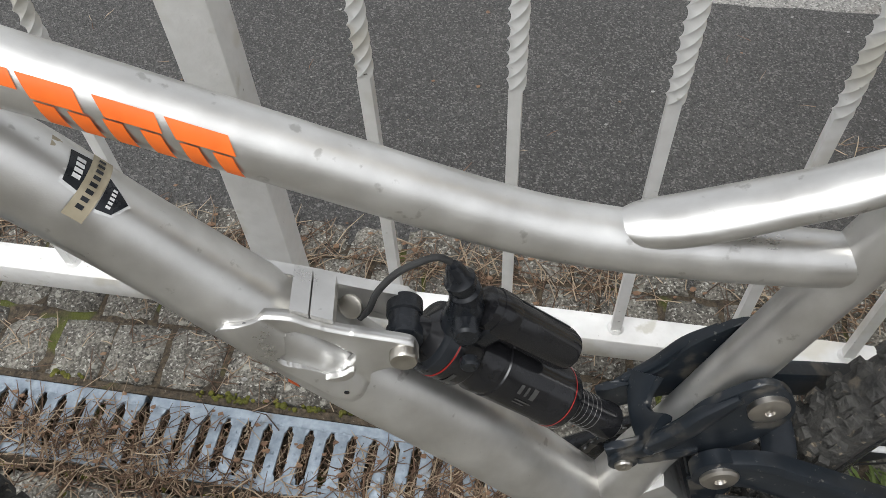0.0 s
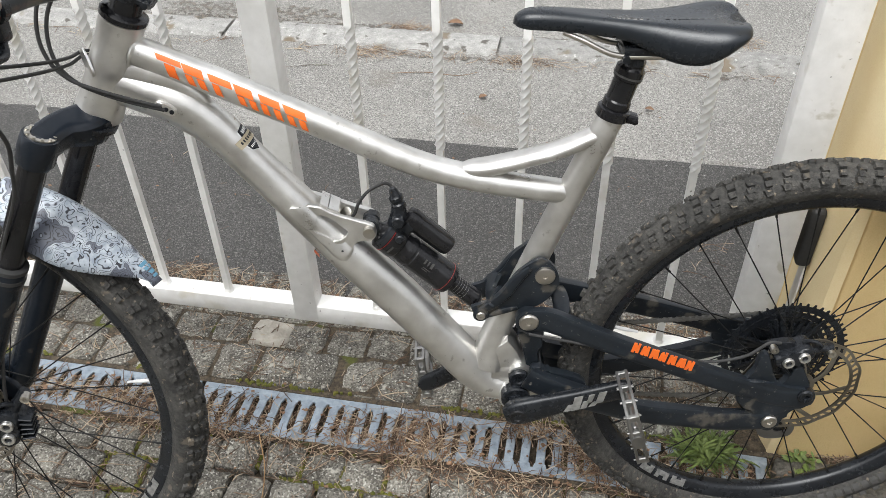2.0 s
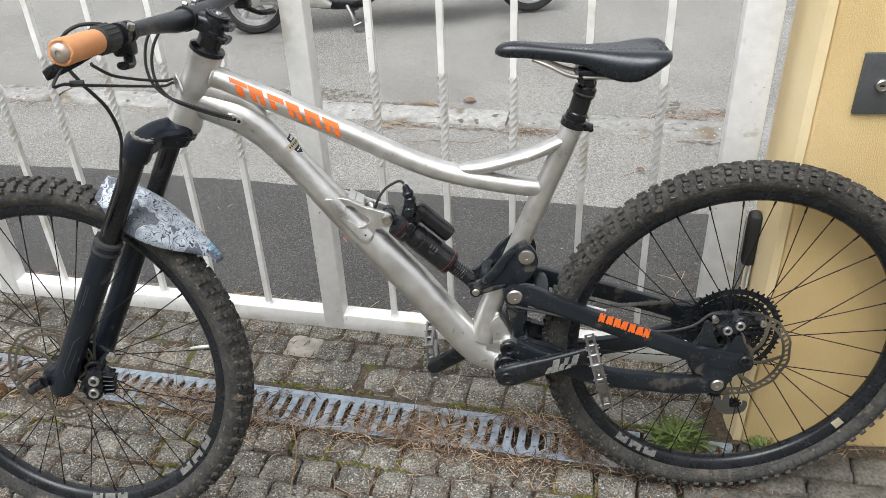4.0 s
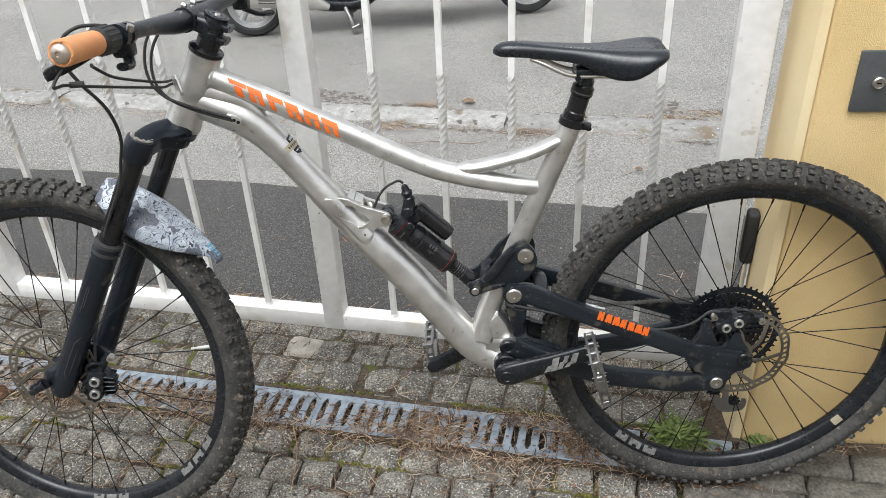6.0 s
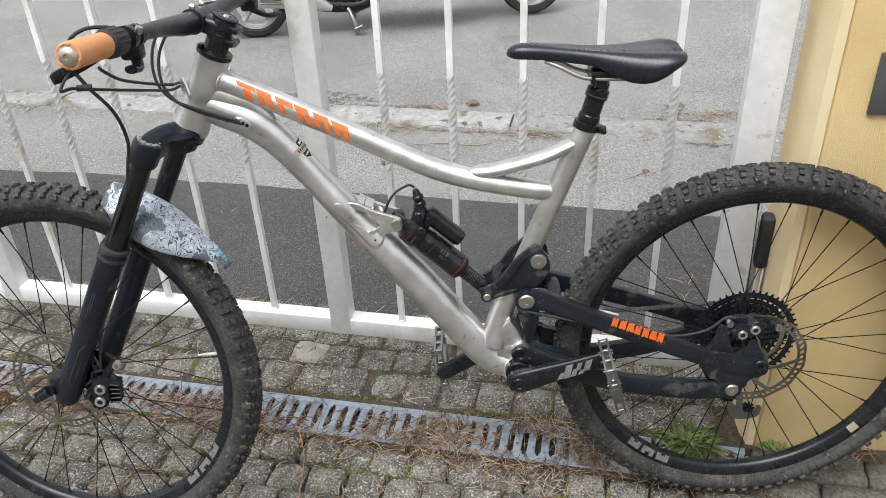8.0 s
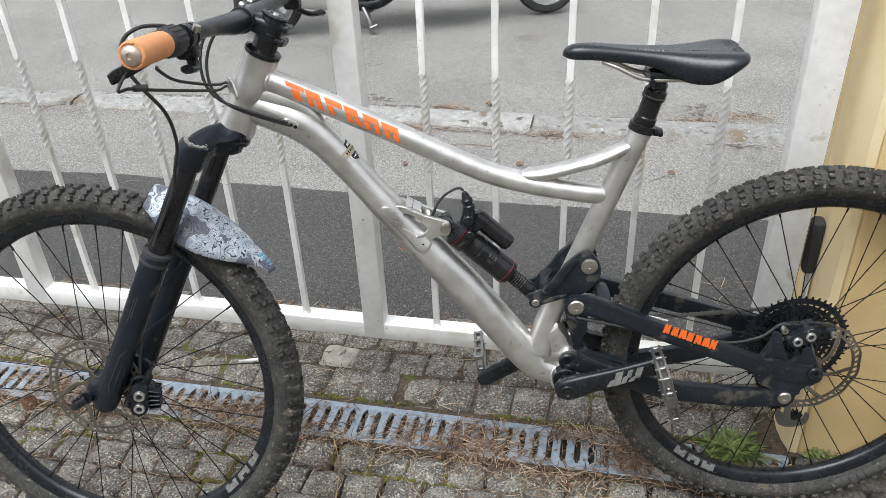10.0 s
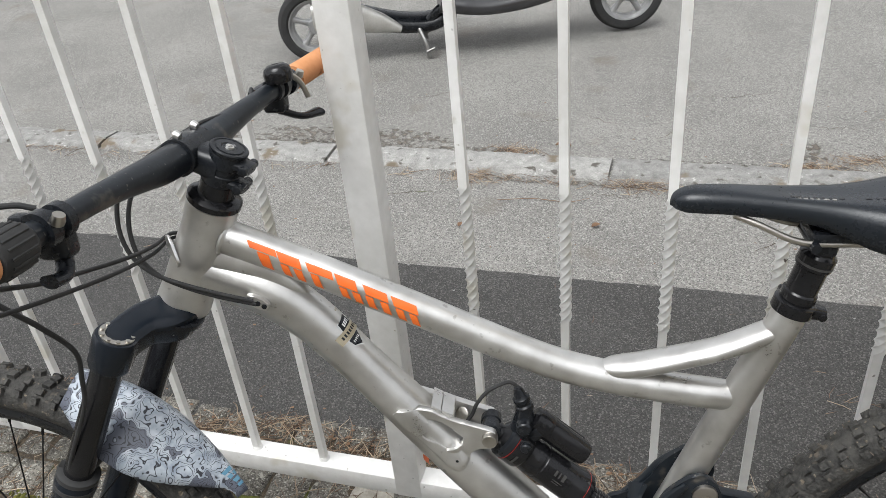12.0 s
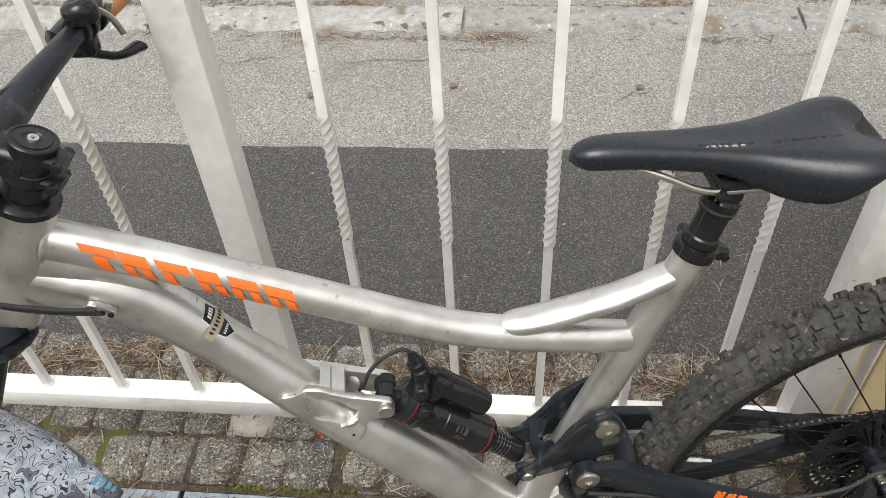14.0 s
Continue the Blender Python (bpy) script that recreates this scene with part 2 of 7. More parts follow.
DULL_PRINT = surf("faint_tyre_print", (0.030, 0.029, 0.028), (0.058, 0.056, 0.053), 90, (0.5, 0.7))
GOLD = surf("gold_foil", (0.33, 0.285, 0.20), (0.43, 0.375, 0.27), 30, (0.35, 0.5), metal=0.4)
LEAF = surf("weed_green", (0.075, 0.115, 0.022), (0.155, 0.20, 0.055), 25, (0.5, 0.7), spread=0.3)
MOSS = surf("moss_green", (0.075, 0.085, 0.010), (0.20, 0.19, 0.030), 60, (0.9, 1.0), bump=1.0, bscale=700)
NEEDLE = surf("dry_needles", (0.16, 0.085, 0.038), (0.42, 0.27, 0.13), 18, (0.7, 0.9), fine=0.5, fscale=60)
DEAD = surf("dead_leaf", (0.12, 0.065, 0.036), (0.23, 0.135, 0.075), 40, (0.6, 0.8))
PLATE = surf("dark_grey_plate", (0.075, 0.08, 0.085), (0.11, 0.115, 0.12), 12, (0.35, 0.5), metal=0.3)


# ---- mesh helpers ----
def part(name, bm, material, parent=None, label="", m=None, sharp=35, flat=False):
    """Links a bmesh as one mesh object under a thing or a part."""
    me = bpy.data.meshes.new(name)
    bmesh.ops.recalc_face_normals(bm, faces=bm.faces)
    bm.to_mesh(me)
    bm.free()
    for mt in material if isinstance(material, (list, tuple)) else [material]:
        me.materials.append(mt)
    if not flat:
        me.shade_smooth()
        me.set_sharp_from_angle(angle=radians(sharp))
    return link(name, me, parent, label, m)


def link(name, me, parent=None, label="", m=None):
    ob = new(name, me)
    ob.parent = parent
    if m is not None:
        ob.matrix_local = m
    if label:
        ob["label"] = label
    return ob


def spline(points, steps):
    """Catmull-Rom through the points; each may carry extra values."""
    pts = [np.array(p, float) for p in points]
    pts = [2 * pts[0] - pts[1]] + pts + [2 * pts[-1] - pts[-2]]
    out = []
    for a, b, c, d in zip(pts, pts[1:], pts[2:], pts[3:]):
        for k in range(steps):
            t = k / steps
            out.append(0.5 * (2 * b + (c - a) * t + (2 * a - 5 * b + 4 * c - d) * t * t + (3 * b - a - 3 * c + d) * t ** 3))
    return out + [pts[-2]]


def tube(bm, points, radii, seg=18, steps=6, side=(0, 1, 0), cap=True, spin=0.0, square=2.0):
    """A tube along points; radii: a number, or (across, along side) per point. square: 2 for round, more for boxed sections."""
    n = len(points)
    if not hasattr(radii, "__len__"):
        radii = [radii] * n
    rad = [r if hasattr(r, "__len__") else (r, r) for r in radii]
    raw = [(*p, *r) for p, r in zip(points, rad)]
    path = spline(raw, steps) if steps > 1 and n > 2 else [np.array(r, float) for r in raw]
    rings = []
    for i, p in enumerate(path):
        d = Vector(path[min(i + 1, len(path) - 1)][:3]) - Vector(path[max(i - 1, 0)][:3])
        d.normalize()
        s = Vector(side)
        s = (s - d * s.dot(d)).normalized()
        u = s.cross(d)
        ring = []
        for k in range(seg):
            a = 2 * math.pi * k / seg + spin
            ca, sa = math.cos(a), math.sin(a)
            if square != 2:
                f = (abs(ca) ** square + abs(sa) ** square) ** (-1 / square)
                ca, sa = ca * f, sa * f
            ring.append(bm.verts.new(Vector(p[:3]) + u * ca * p[3] + s * sa * p[4]))
        rings.append(ring)
    for r, q in zip(rings, rings[1:]):
        for k in range(seg):
            bm.faces.new((r[k], r[(k + 1) % seg], q[(k + 1) % seg], q[k]))
    if cap:
        bm.faces.new(rings[0]), bm.faces.new(rings[-1])
    return bm


def lathe(bm, profile, m=None, seg=32, closed=False):
    """Turns (radius, height) pairs about the local z axis."""
    m = m or Matrix.Identity(4)
    rings = [[bm.verts.new(m @ Vector((r * math.cos(2 * math.pi * k / seg), r * math.sin(2 * math.pi * k / seg), h))) for k in range(seg)]
             for r, h in profile]
    for r, q in zip(rings, rings[1:] + ([rings[0]] if closed else [])):
        for k in range(seg):
            bm.faces.new((r[k], r[(k + 1) % seg], q[(k + 1) % seg], q[k]))
    if not closed:
        for r, (rad, _) in ((rings[0], profile[0]), (rings[-1], profile[-1])):
            if rad > 1e-5:
                bm.faces.new(r)
    return bm


def box(bm, size, m=None, bevel=0.0, segments=2):
    r = bmesh.ops.create_cube(bm, size=1.0, matrix=(m or Matrix.Identity(4)) @ Matrix.Diagonal((*size, 1)))
    if bevel:
        edges = list({e for v in r["verts"] for e in v.link_edges})
        bmesh.ops.bevel(bm, geom=edges, offset=bevel, segments=segments, affect="EDGES", profile=0.5)
    return bm


def plate(bm, outline, lo, hi, bevel=0.0, m=None):
    """A flat plate: an outline of (x, z) pairs, thick from lo to hi along y."""
    m = m or Matrix.Identity(4)
    a = [bm.verts.new(m @ Vector((x, lo, z))) for x, z in outline]
    b = [bm.verts.new(m @ Vector((x, hi, z))) for x, z in outline]
    n = len(a)
    fa, fb = bm.faces.new(a), bm.faces.new(b)
    for k in range(n):
        bm.faces.new((a[k], a[(k + 1) % n], b[(k + 1) % n], b[k]))
    if bevel:
        edges = list(fa.edges) + list(fb.edges)
        bmesh.ops.bevel(bm, geom=edges, offset=bevel, segments=2, affect="EDGES", profile=0.5)
    return bm


def smooth_outline(points, steps=4):
    """A closed rounded outline through the points."""
    pts = [np.array(p, float) for p in points]
    n, out = len(pts), []
    for i in range(n):
        a, b, c, d = pts[i - 1], pts[i], pts[(i + 1) % n], pts[(i + 2) % n]
        for k in range(steps):
            t = k / steps
            q = 0.5 * (2 * b + (c - a) * t + (2 * a - 5 * b + 4 * c - d) * t * t + (3 * b - a - 3 * c + d) * t ** 3)
            out.append((float(q[0]), float(q[1])))
    return out


# the street frame: u runs along the gate, d away from the yard
STREET = pose(0, 0, 0, 0, 0, -10.9)


def ground_z(d):
    """Height of the ground: the yard falls to the drain, the street falls gently away."""
    for (a, za), (b, zb) in zip(PROFILE, PROFILE[1:]):
        if d <= b:
            return za + (zb - za) * max(0.0, (d - a) / (b - a))
    return PROFILE[-1][1]


PROFILE = [(-400, 0.0), (-0.3, 0.0), (0.34, 0.0), (0.46, 0.0), (0.485, 0.0), (0.79, 0.0), (1.5, -0.03), (2.3, -0.055), (3.5, -0.09), (9, -0.12), (400, -0.12)]

# ---- ground: one sheet to the horizon; bedding under the paving, old asphalt beyond ----
bm = bmesh.new()
prev = None
for d, z in PROFILE:
    dz = -0.011 if d < 0.47 else (-0.004 if d < 0.8 else 0.0)
    if 0.3 < d < 0.47:
        dz = -0.03
    row = [bm.verts.new(STREET @ Vector((u, d, z + dz))) for u in (-400, -6, 0, 6, 400)]
    if prev:
        for k in range(4):
            f = bm.faces.new((prev[k], prev[k + 1], row[k + 1], row[k]))
            f.material_index = 1 if d > 0.8 else 0
    prev = row
ground = part("ground", bm, [SOIL, OLD_ASPHALT], flat=True)
tagged(ground, "weathered pale grey asphalt road and earth bedding under paving", "ground", kind="structure")

# newer dark asphalt strip beside the gate, with an uneven far edge
bm = bmesh.new()
prev = None
for k in range(241):
    u = -6 + k * 0.05
    near = 0.785 + 0.02 * noise.noise((u * 6, 0, 0)) + 0.012 * noise.noise((u * 21, 3, 0))
    far = 1.580 + 0.02 * noise.noise((u * 2.2, 7, 0)) + 0.010 * noise.noise((u * 11, 9, 0))
    row = []
    for j in range(9):
        d = near + (far - near) * j / 8
        lift = 0.006 if 0 < j < 8 else -0.004
        row.append(bm.verts.new(STREET @ Vector((u, d, ground_z(d) + lift))))
    if prev:
        for j in range(8):
            bm.faces.new((prev[j], row[j], row[j + 1], prev[j + 1]))
    prev = row
strip = part("road", bm, NEW_ASPHALT)
tagged(strip, "dark newer asphalt strip along the white gate", "road", kind="structure")


def stone_mesh(w, l, h, seed, rough=0.0042, top=4):
    """A worn block: rounded top edges and an uneven face; its top lies at z = 0."""
    rnd = random.Random(seed)
    bm = bmesh.new()
    nx, ny = top, top
    grid = []
    for i in range(nx + 1):
        col = []
        for j in range(ny + 1):
            fx, fy = i / nx * 2 - 1, j / ny * 2 - 1
            edge = max(abs(fx), abs(fy))
            z = -0.0045 * edge ** 5 + rnd.uniform(-1, 1) * rough * 0.35
            k = 0.975 if edge == 1 else 1.0
            jx, jy = rnd.uniform(-1, 1) * rough * 0.6, rnd.uniform(-1, 1) * rough * 0.6
            corner = 0.97 if abs(fx) == 1 and abs(fy) == 1 else 1.0
            col.append(bm.verts.new((fx * w / 2 * k * corner + jx, fy * l / 2 * k * corner + jy, z)))
        grid.append(col)
    for i in range(nx):
        for j in range(ny):
            bm.faces.new((grid[i][j], grid[i + 1][j], grid[i + 1][j + 1], grid[i][j + 1]))
    ring = [grid[i][0] for i in range(nx)] + [grid[nx][j] for j in range(ny)] + [grid[i][ny] for i in range(nx, 0, -1)] + [grid[0][j] for j in range(ny, 0, -1)]
    low = []
    for v in ring:
        x, y = v.co.x, v.co.y
        low.append((bm.verts.new((x * 1.02, y * 1.02, -0.012)), bm.verts.new((x * 1.02, y * 1.02, -h))))
    for k in range(len(ring)):
        n = (k + 1) % len(ring)
        bm.faces.new((ring[k], low[k][0], low[n][0], ring[n]))
        bm.faces.new((low[k][0], low[k][1], low[n][1], low[n][0]))
    bmesh.ops.recalc_face_normals(bm, faces=bm.faces)
    me = bpy.data.meshes.new("sett")
    bm.to_mesh(me)
    bm.free()
    me.shade_smooth()
    return me


# ---- kerb stones set in the road ----
kerb = tagged(new("kerb"), "rough grey granite kerb stones set flush in the road", "kerb", kind="structure")
joints = [-4.6, -3.6, -3.0, -2.25, -1.21, -0.122, 0.98, 1.9, 2.8, 3.7, 4.6]
for k, (a, b) in enumerate(zip(joints, joints[1:])):
    bm = bmesh.new()
    n = 30
    prev = None
    rnd = random.Random(k + 50)
    for i in range(n + 1):
        u = a + 0.006 + (b - a - 0.012) * i / n
        off = [rnd.uniform(-0.013, 0.013) for _ in range(2)]
        row = []
        for d, z in ((2.170 + off[0], -0.1), (2.172 + off[0], 0.002), (2.185 + off[0] * 0.6, 0.014 + off[1] * 0.4), (2.24, 0.017 + off[1] * 0.5), (2.310 + off[1] * 0.5, 0.014), (2.325 + off[1], 0.002), (2.327 + off[1], -0.1)):
            row.append(bm.verts.new(STREET @ Vector((u, d, ground_z(2.23) + z))))
        if prev:
            for j in range(6):
                bm.faces.new((prev[j], row[j], row[j + 1], prev[j + 1]))
        else:
            bm.faces.new(row)
        prev = row
    bm.faces.new(prev)
    part("kerb_stone", bm, KERB, kerb)

# ---- drain channel with galvanised slotted grates ----
drain = tagged(new("drain_channel"), "shallow drain channel in the paving, full of dry needles", "drain", kind="structure")
for d0, d1 in ((0.330, 0.342), (0.463, 0.475)):
    bm = bmesh.new()
    box(bm, (4.2, d1 - d0, 0.03), STREET @ pose(-0.5, (d0 + d1) / 2, -0.016))
    part("channel_edge", bm, SOIL, drain)
bm = bmesh.new()
box(bm, (4.2, 0.12, 0.01), STREET @ pose(-0.5, 0.4025, -0.045))
part("channel_bed", bm, SOIL, drain)


def grate_at(u0, u1):
    thing = tagged(new("drain_grate"), "blue-grey galvanised steel drain grate with long slots, littered with needles", "drain grate", "drain grates")
    thing.matrix_basis = STREET @ pose(u0, 0.4025, 0.0)
    length = u1 - u0
    for side in (-1, 1):
        bm = bmesh.new()
        box(bm, (length - 0.006, 0.017, 0.006), pose(length / 2, side * 0.0505, -0.003), 0.0012, 1)
        box(bm, (length - 0.006, 0.003, 0.022), pose(length / 2, side * 0.0575, -0.012))
        part("rim", bm, ZINC, thing)
    bm = bmesh.new()
    box(bm, (0.0185, 0.086, 0.005), None, 0.0022, 2)
    for y in (-0.041, 0.041):
        lathe(bm, [(0.0132, -0.002), (0.0132, 0.0023)], pose(0, y, 0), 12)
    for y in (-0.022, 0.0, 0.022, 0.044):
        lathe(bm, [(0.0026, 0.002), (0.0022, 0.0036), (0.0008, 0.0042)], pose(0, y, 0), 8)
    first = part("slat", bm, ZINC, thing, m=pose(0.018, 0, -0.003))
    n = int(length / 0.0315)
    for k in range(1, n):
        link("slat", first.data, thing, m=pose(0.018 + k * (length - 0.036) / (n - 1), 0, -0.003))
    return thing


for a, b in ((-1.55, -0.552), (-0.548, 0.452), (0.456, 0.66)):
    grate_at(a, b)

# ---- white steel gate with twisted bars ----
gate = tagged(new("gate"), "white painted steel driveway gate with twisted square bars", "gate")
gate.matrix_basis = STREET @ pose(0, 0.569, 0.013)
bm = bmesh.new()
box(bm, (2.51, 0.042, 0.045), pose(-0.695, 0, 0.1525), 0.003)
part("bottom_rail", bm, WHITE, gate)
bm = bmesh.new()
box(bm, (2.51, 0.042, 0.045), pose(-0.695, 0, 1.56), 0.003)
part("top_rail", bm, WHITE, gate)
bm = bmesh.new()
box(bm, (0.052, 0.044, 1.43), pose(0, 0, 0.845), 0.003)
post = part("post", bm, WHITE, gate, m=pose(-0.318, 0, 0))
link("post", post.data, gate, m=pose(-1.246, 0, 0))
bm = bmesh.new()
box(bm, (0.067, 0.05, 1.50), pose(0, 0, 0.84), 0.004)
part("stile", bm, WHITE, gate, m=pose(0.5745, 0, 0))


def twisted_bar():
    bm = bmesh.new()
    levels = [(0.176, 0.0), (0.590, 0.0)] + [(0.590 + 0.226 * k / 110, 7.0 * math.pi * k / 110) for k in range(1, 111)] + [(1.54, 7.0 * math.pi)]
    prev = None
    for z, turn in levels:
        r = 0.0098 if 0.591 < z < 0.815 else 0.0092
        ring = [bm.verts.new((r * math.cos(turn + math.pi / 4 + k * math.pi / 2), r * math.sin(turn + math.pi / 4 + k * math.pi / 2), z)) for k in range(4)]
        if prev:
            for k in range(4):
                bm.faces.new((prev[k], prev[(k + 1) % 4], ring[(k + 1) % 4], ring[k]))
        prev = ring
    lathe(bm, [(0.0118, 0.174), (0.0108, 0.177), (0.0085, 0.181)], None, 10)
    return bm


bar_us = [-1.083 + 0.1465 * k for k in range(5)] + [-0.165 + 0.1455 * k for k in range(5)] + [-1.41, -1.557, -1.704]
bar = part("bar", twisted_bar(), WHITE, gate, m=pose(bar_us[0], 0, 0), sharp=50)
for u in bar_us[1:]:
    link("bar", bar.data, gate, m=pose(u, 0, 0))

# ---- ochre rendered gate pillar ----
pillar = tagged(new("gate_pillar"), "ochre yellow rough-rendered masonry gate pillar", "pillar", kind="structure")
pillar.matrix_basis = STREET
bm = bmesh.new()
box(bm, (0.62, 0.35, 2.1), pose(0.676 + 0.31, 0.470 + 0.175, 1.04), 0.012, 3)
for v in bm.verts:         # the street face runs a little askew to the gate
    if v.co.y < 0.55:
        v.co.y += (v.co.x - 0.676) * 0.13
part("wall", bm, STUCCO, pillar)
# reveal: the brighter light on this side is put into its colour
bm = bmesh.new()
plate(bm, [(0.672, 0.474), (0.660, 0.482), (0.648, 0.515), (0.642, 0.550), (0.640, 0.640), (0.6755, 0.640), (0.6755, 0.474)], -0.01, 2.09, m=Matrix(((1, 0, 0, 0), (0, 0, 1, 0), (0, 1, 0, 0), (0, 0, 0, 1))))
bmesh.ops.recalc_face_normals(bm, faces=bm.faces)
part("reveal", bm, STUCCO_LIT, pillar, "smooth rendered gate reveal, its colour lightened as if lit")
pad = tagged(new("gate_buffer"), "black rubber gate buffer fixed to the pillar", "buffer")
pad.matrix_basis = STREET @ pose(0.629, 0.564, 0.496)
bm = bmesh.new()
box(bm, (0.026, 0.034, 0.125), None, 0.009, 4)
part("buffer_block", bm, RUBBER_CLEAN, pad)
bm = bmesh.new()
box(bm, (0.004, 0.03, 0.30), pose(0.006, 0.0, -0.19), 0.001, 1)
part("strike_plate", bm, WHITE, pad, "white painted steel strike plate")
switch = tagged(new("key_switch"), "dark grey metal key switch plate on the pillar", "key switch")
switch.matrix_basis = STREET @ pose(0.772, 0.4805, 0.88, 0, 0, 7.4)
bm = bmesh.new()
box(bm, (0.075, 0.008, 0.112), pose(0, -0.002, 0), 0.003, 2)
part("face_plate", bm, PLATE, switch)
bm = bmesh.new()
lathe(bm, [(0.011, 0), (0.011, 0.005), (0.009, 0.007), (0.008, 0.005), (0.0, 0.005)], pose(0, -0.006, 0.0, 90), 24)
part("lock_barrel", bm, STEEL, switch, "round steel lock barrel")
bm = bmesh.new()
box(bm, (0.008, 0.002, 0.0022), pose(0, -0.0122, 0))
part("keyhole", bm, BLACK, switch)

# ---- unseen plain wall added behind the yard: darkens front faces and reflections ----
back_wall = tagged(new("wall_unseen"), "plain grey-beige wall, unseen, added behind the yard to darken front faces", "wall", kind="structure")
back_wall.matrix_basis = STREET
bm = bmesh.new()
box(bm, (18, 0.3, 4.0), pose(0, -5.2, 2.0))
part("wall", bm, UNSEEN_WALL, back_wall)


# ---- the bicycle: x runs to its rear, y to its drive side, z up in its own plane ----
bike = tagged(new("mountain_bike"), "full-suspension mountain bike with raw aluminium frame leaning at the gate", "bicycle")
bike.matrix_basis = pose(0.025, 0.208, 0.004, -5.4, -1.26)
REAR, FRONT = Vector((0.6335, 0, 0.376)), Vector((-0.677, 0, 0.398))
RAKE = Vector((0.464, 0, 0.886)).normalized()
AHEAD = Vector((-0.886, 0, 0.464)).normalized()
HEAD = Vector((-0.332, 0, 0.926))
STEER = Matrix.Translation(HEAD) @ Matrix.Rotation(radians(-8.5), 4, RAKE) @ Matrix.Translation(-HEAD)
FORK_STEER = Matrix.Translation((0, -0.012, 0)) @ Matrix.Translation(HEAD) @ Matrix.Rotation(radians(-4), 4, "X") @ Matrix.Rotation(radians(-8.5), 4, RAKE) @ Matrix.Translation(-HEAD)
Y_AXIS = pose(0, 0, 0, 90)          # turns a lathe's axis to y (pointing to -y)


def P3(x, z, y=0.0):
    return (x, y, z)


def on_y(x, y, z):
    return Matrix.Translation((x, y, z)) @ Y_AXIS


def bead(bm, centre, direction, r, thick=0.0017, seg=24, squash=1.0):
    """A weld bead: a ring of overlapping scales."""
    q = Vector(direction).to_track_quat("Z", "Y").to_matrix().to_4x4()
    m = Matrix.Translation(centre) @ q
    n = 44
    rings = []
    for k in range(n):
        a = 2 * math.pi * k / n
        t = thick * (1 + 0.22 * math.sin(a * 22))
        c = Vector((math.cos(a) * r, math.sin(a) * r * squash, 0))
        out = Vector((math.cos(a), math.sin(a), 0))
        rings.append([bm.verts.new(m @ (c + out * t * math.cos(b) + Vector((0, 0, t * 1.3 * math.sin(b))))) for b in (0, 1.26, 2.51, 3.77, 5.03)])
    for k in range(n):
        r0, r1 = rings[k], rings[(k + 1) % n]
        for j in range(5):
            bm.faces.new((r0[j], r0[(j + 1) % 5], r1[(j + 1) % 5], r1[j]))


# main frame
frame_part = new("frame")
frame_part.parent = bike
TOP = [P3(-0.294, 0.945), P3(-0.236, 0.917), P3(-0.175, 0.886), P3(-0.085, 0.839), P3(0.008, 0.789), P3(0.066, 0.761), P3(0.124, 0.742), P3(0.184, 0.727), P3(0.248, 0.7145), P3(0.268, 0.711)]
bm = bmesh.new()
tube(bm, TOP, [(0.0200, 0.0200), (0.0193, 0.0194), (0.0190, 0.0191), (0.0188, 0.0190), (0.0188, 0.0192), (0.0188, 0.0195), (0.0186, 0.020), (0.0180, 0.0195), (0.0175, 0.0185), (0.013, 0.014)], 28, 6)
bead(bm, (-0.296, 0, 0.946), (0.9, 0, -0.45), 0.0212, 0.0022)
part("top_tube", bm, ALU, frame_part)
bm = bmesh.new()
tube(bm, [P3(0.112, 0.7575), P3(0.127, 0.7570), P3(0.155, 0.7590), P3(0.205, 0.7695), P3(0.25, 0.7815), P3(0.316, 0.8100)], [(0.006, 0.010), (0.0110, 0.0165), (0.0122, 0.0190), (0.0118, 0.0185), (0.0115, 0.018), (0.012, 0.017)], 24, 6)
bead(bm, (0.312, 0, 0.8085), (0.92, 0, 0.39), 0.0135, 0.0018, squash=1.30)
part("seat_brace", bm, ALU, frame_part)
DOWN = [P3(-0.342, 0.910), P3(-0.296, 0.890), P3(-0.256, 0.870), P3(-0.214, 0.832), P3(-0.170, 0.774), P3(-0.12, 0.706), P3(-0.057, 0.622), P3(0.01, 0.536), P3(0.07, 0.453), P3(0.131, 0.371), P3(0.186, 0.345)]
bm = bmesh.new()
tube(bm, DOWN, [(0.028, 0.0235), (0.0295, 0.0262), (0.0300, 0.0275), (0.0275, 0.0272), (0.0258, 0.0276), (0.0272, 0.0305), (0.0312, 0.033), (0.0335, 0.033), (0.0330, 0.033), (0.0325, 0.034), (0.032, 0.035)], 32, 6)
tube(bm, [P3(-0.325, 0.918), P3(-0.290, 0.913), P3(-0.255, 0.898), P3(-0.228, 0.878), P3(-0.212, 0.862)], [(0.026, 0.019), (0.026, 0.018), (0.022, 0.016), (0.013, 0.013), (0.003, 0.005)], 24, 5)
part("down_tube", bm, ALU, frame_part)
bm = bmesh.new()
tube(bm, [P3(0.3175, 0.834), P3(0.297, 0.786), P3(0.2635, 0.708), P3(0.2210, 0.607), P3(0.1860, 0.523), P3(0.160, 0.462), P3(0.148, 0.400)],
     [0.0185, 0.0190, 0.0195, 0.0198, 0.0205, (0.0225, 0.024), (0.032, 0.034)], 28, 6)
part("seat_tube", bm, ALU, frame_part)
bm = bmesh.new()
m = Matrix.Translation(HEAD) @ RAKE.to_track_quat("Z", "Y").to_matrix().to_4x4()
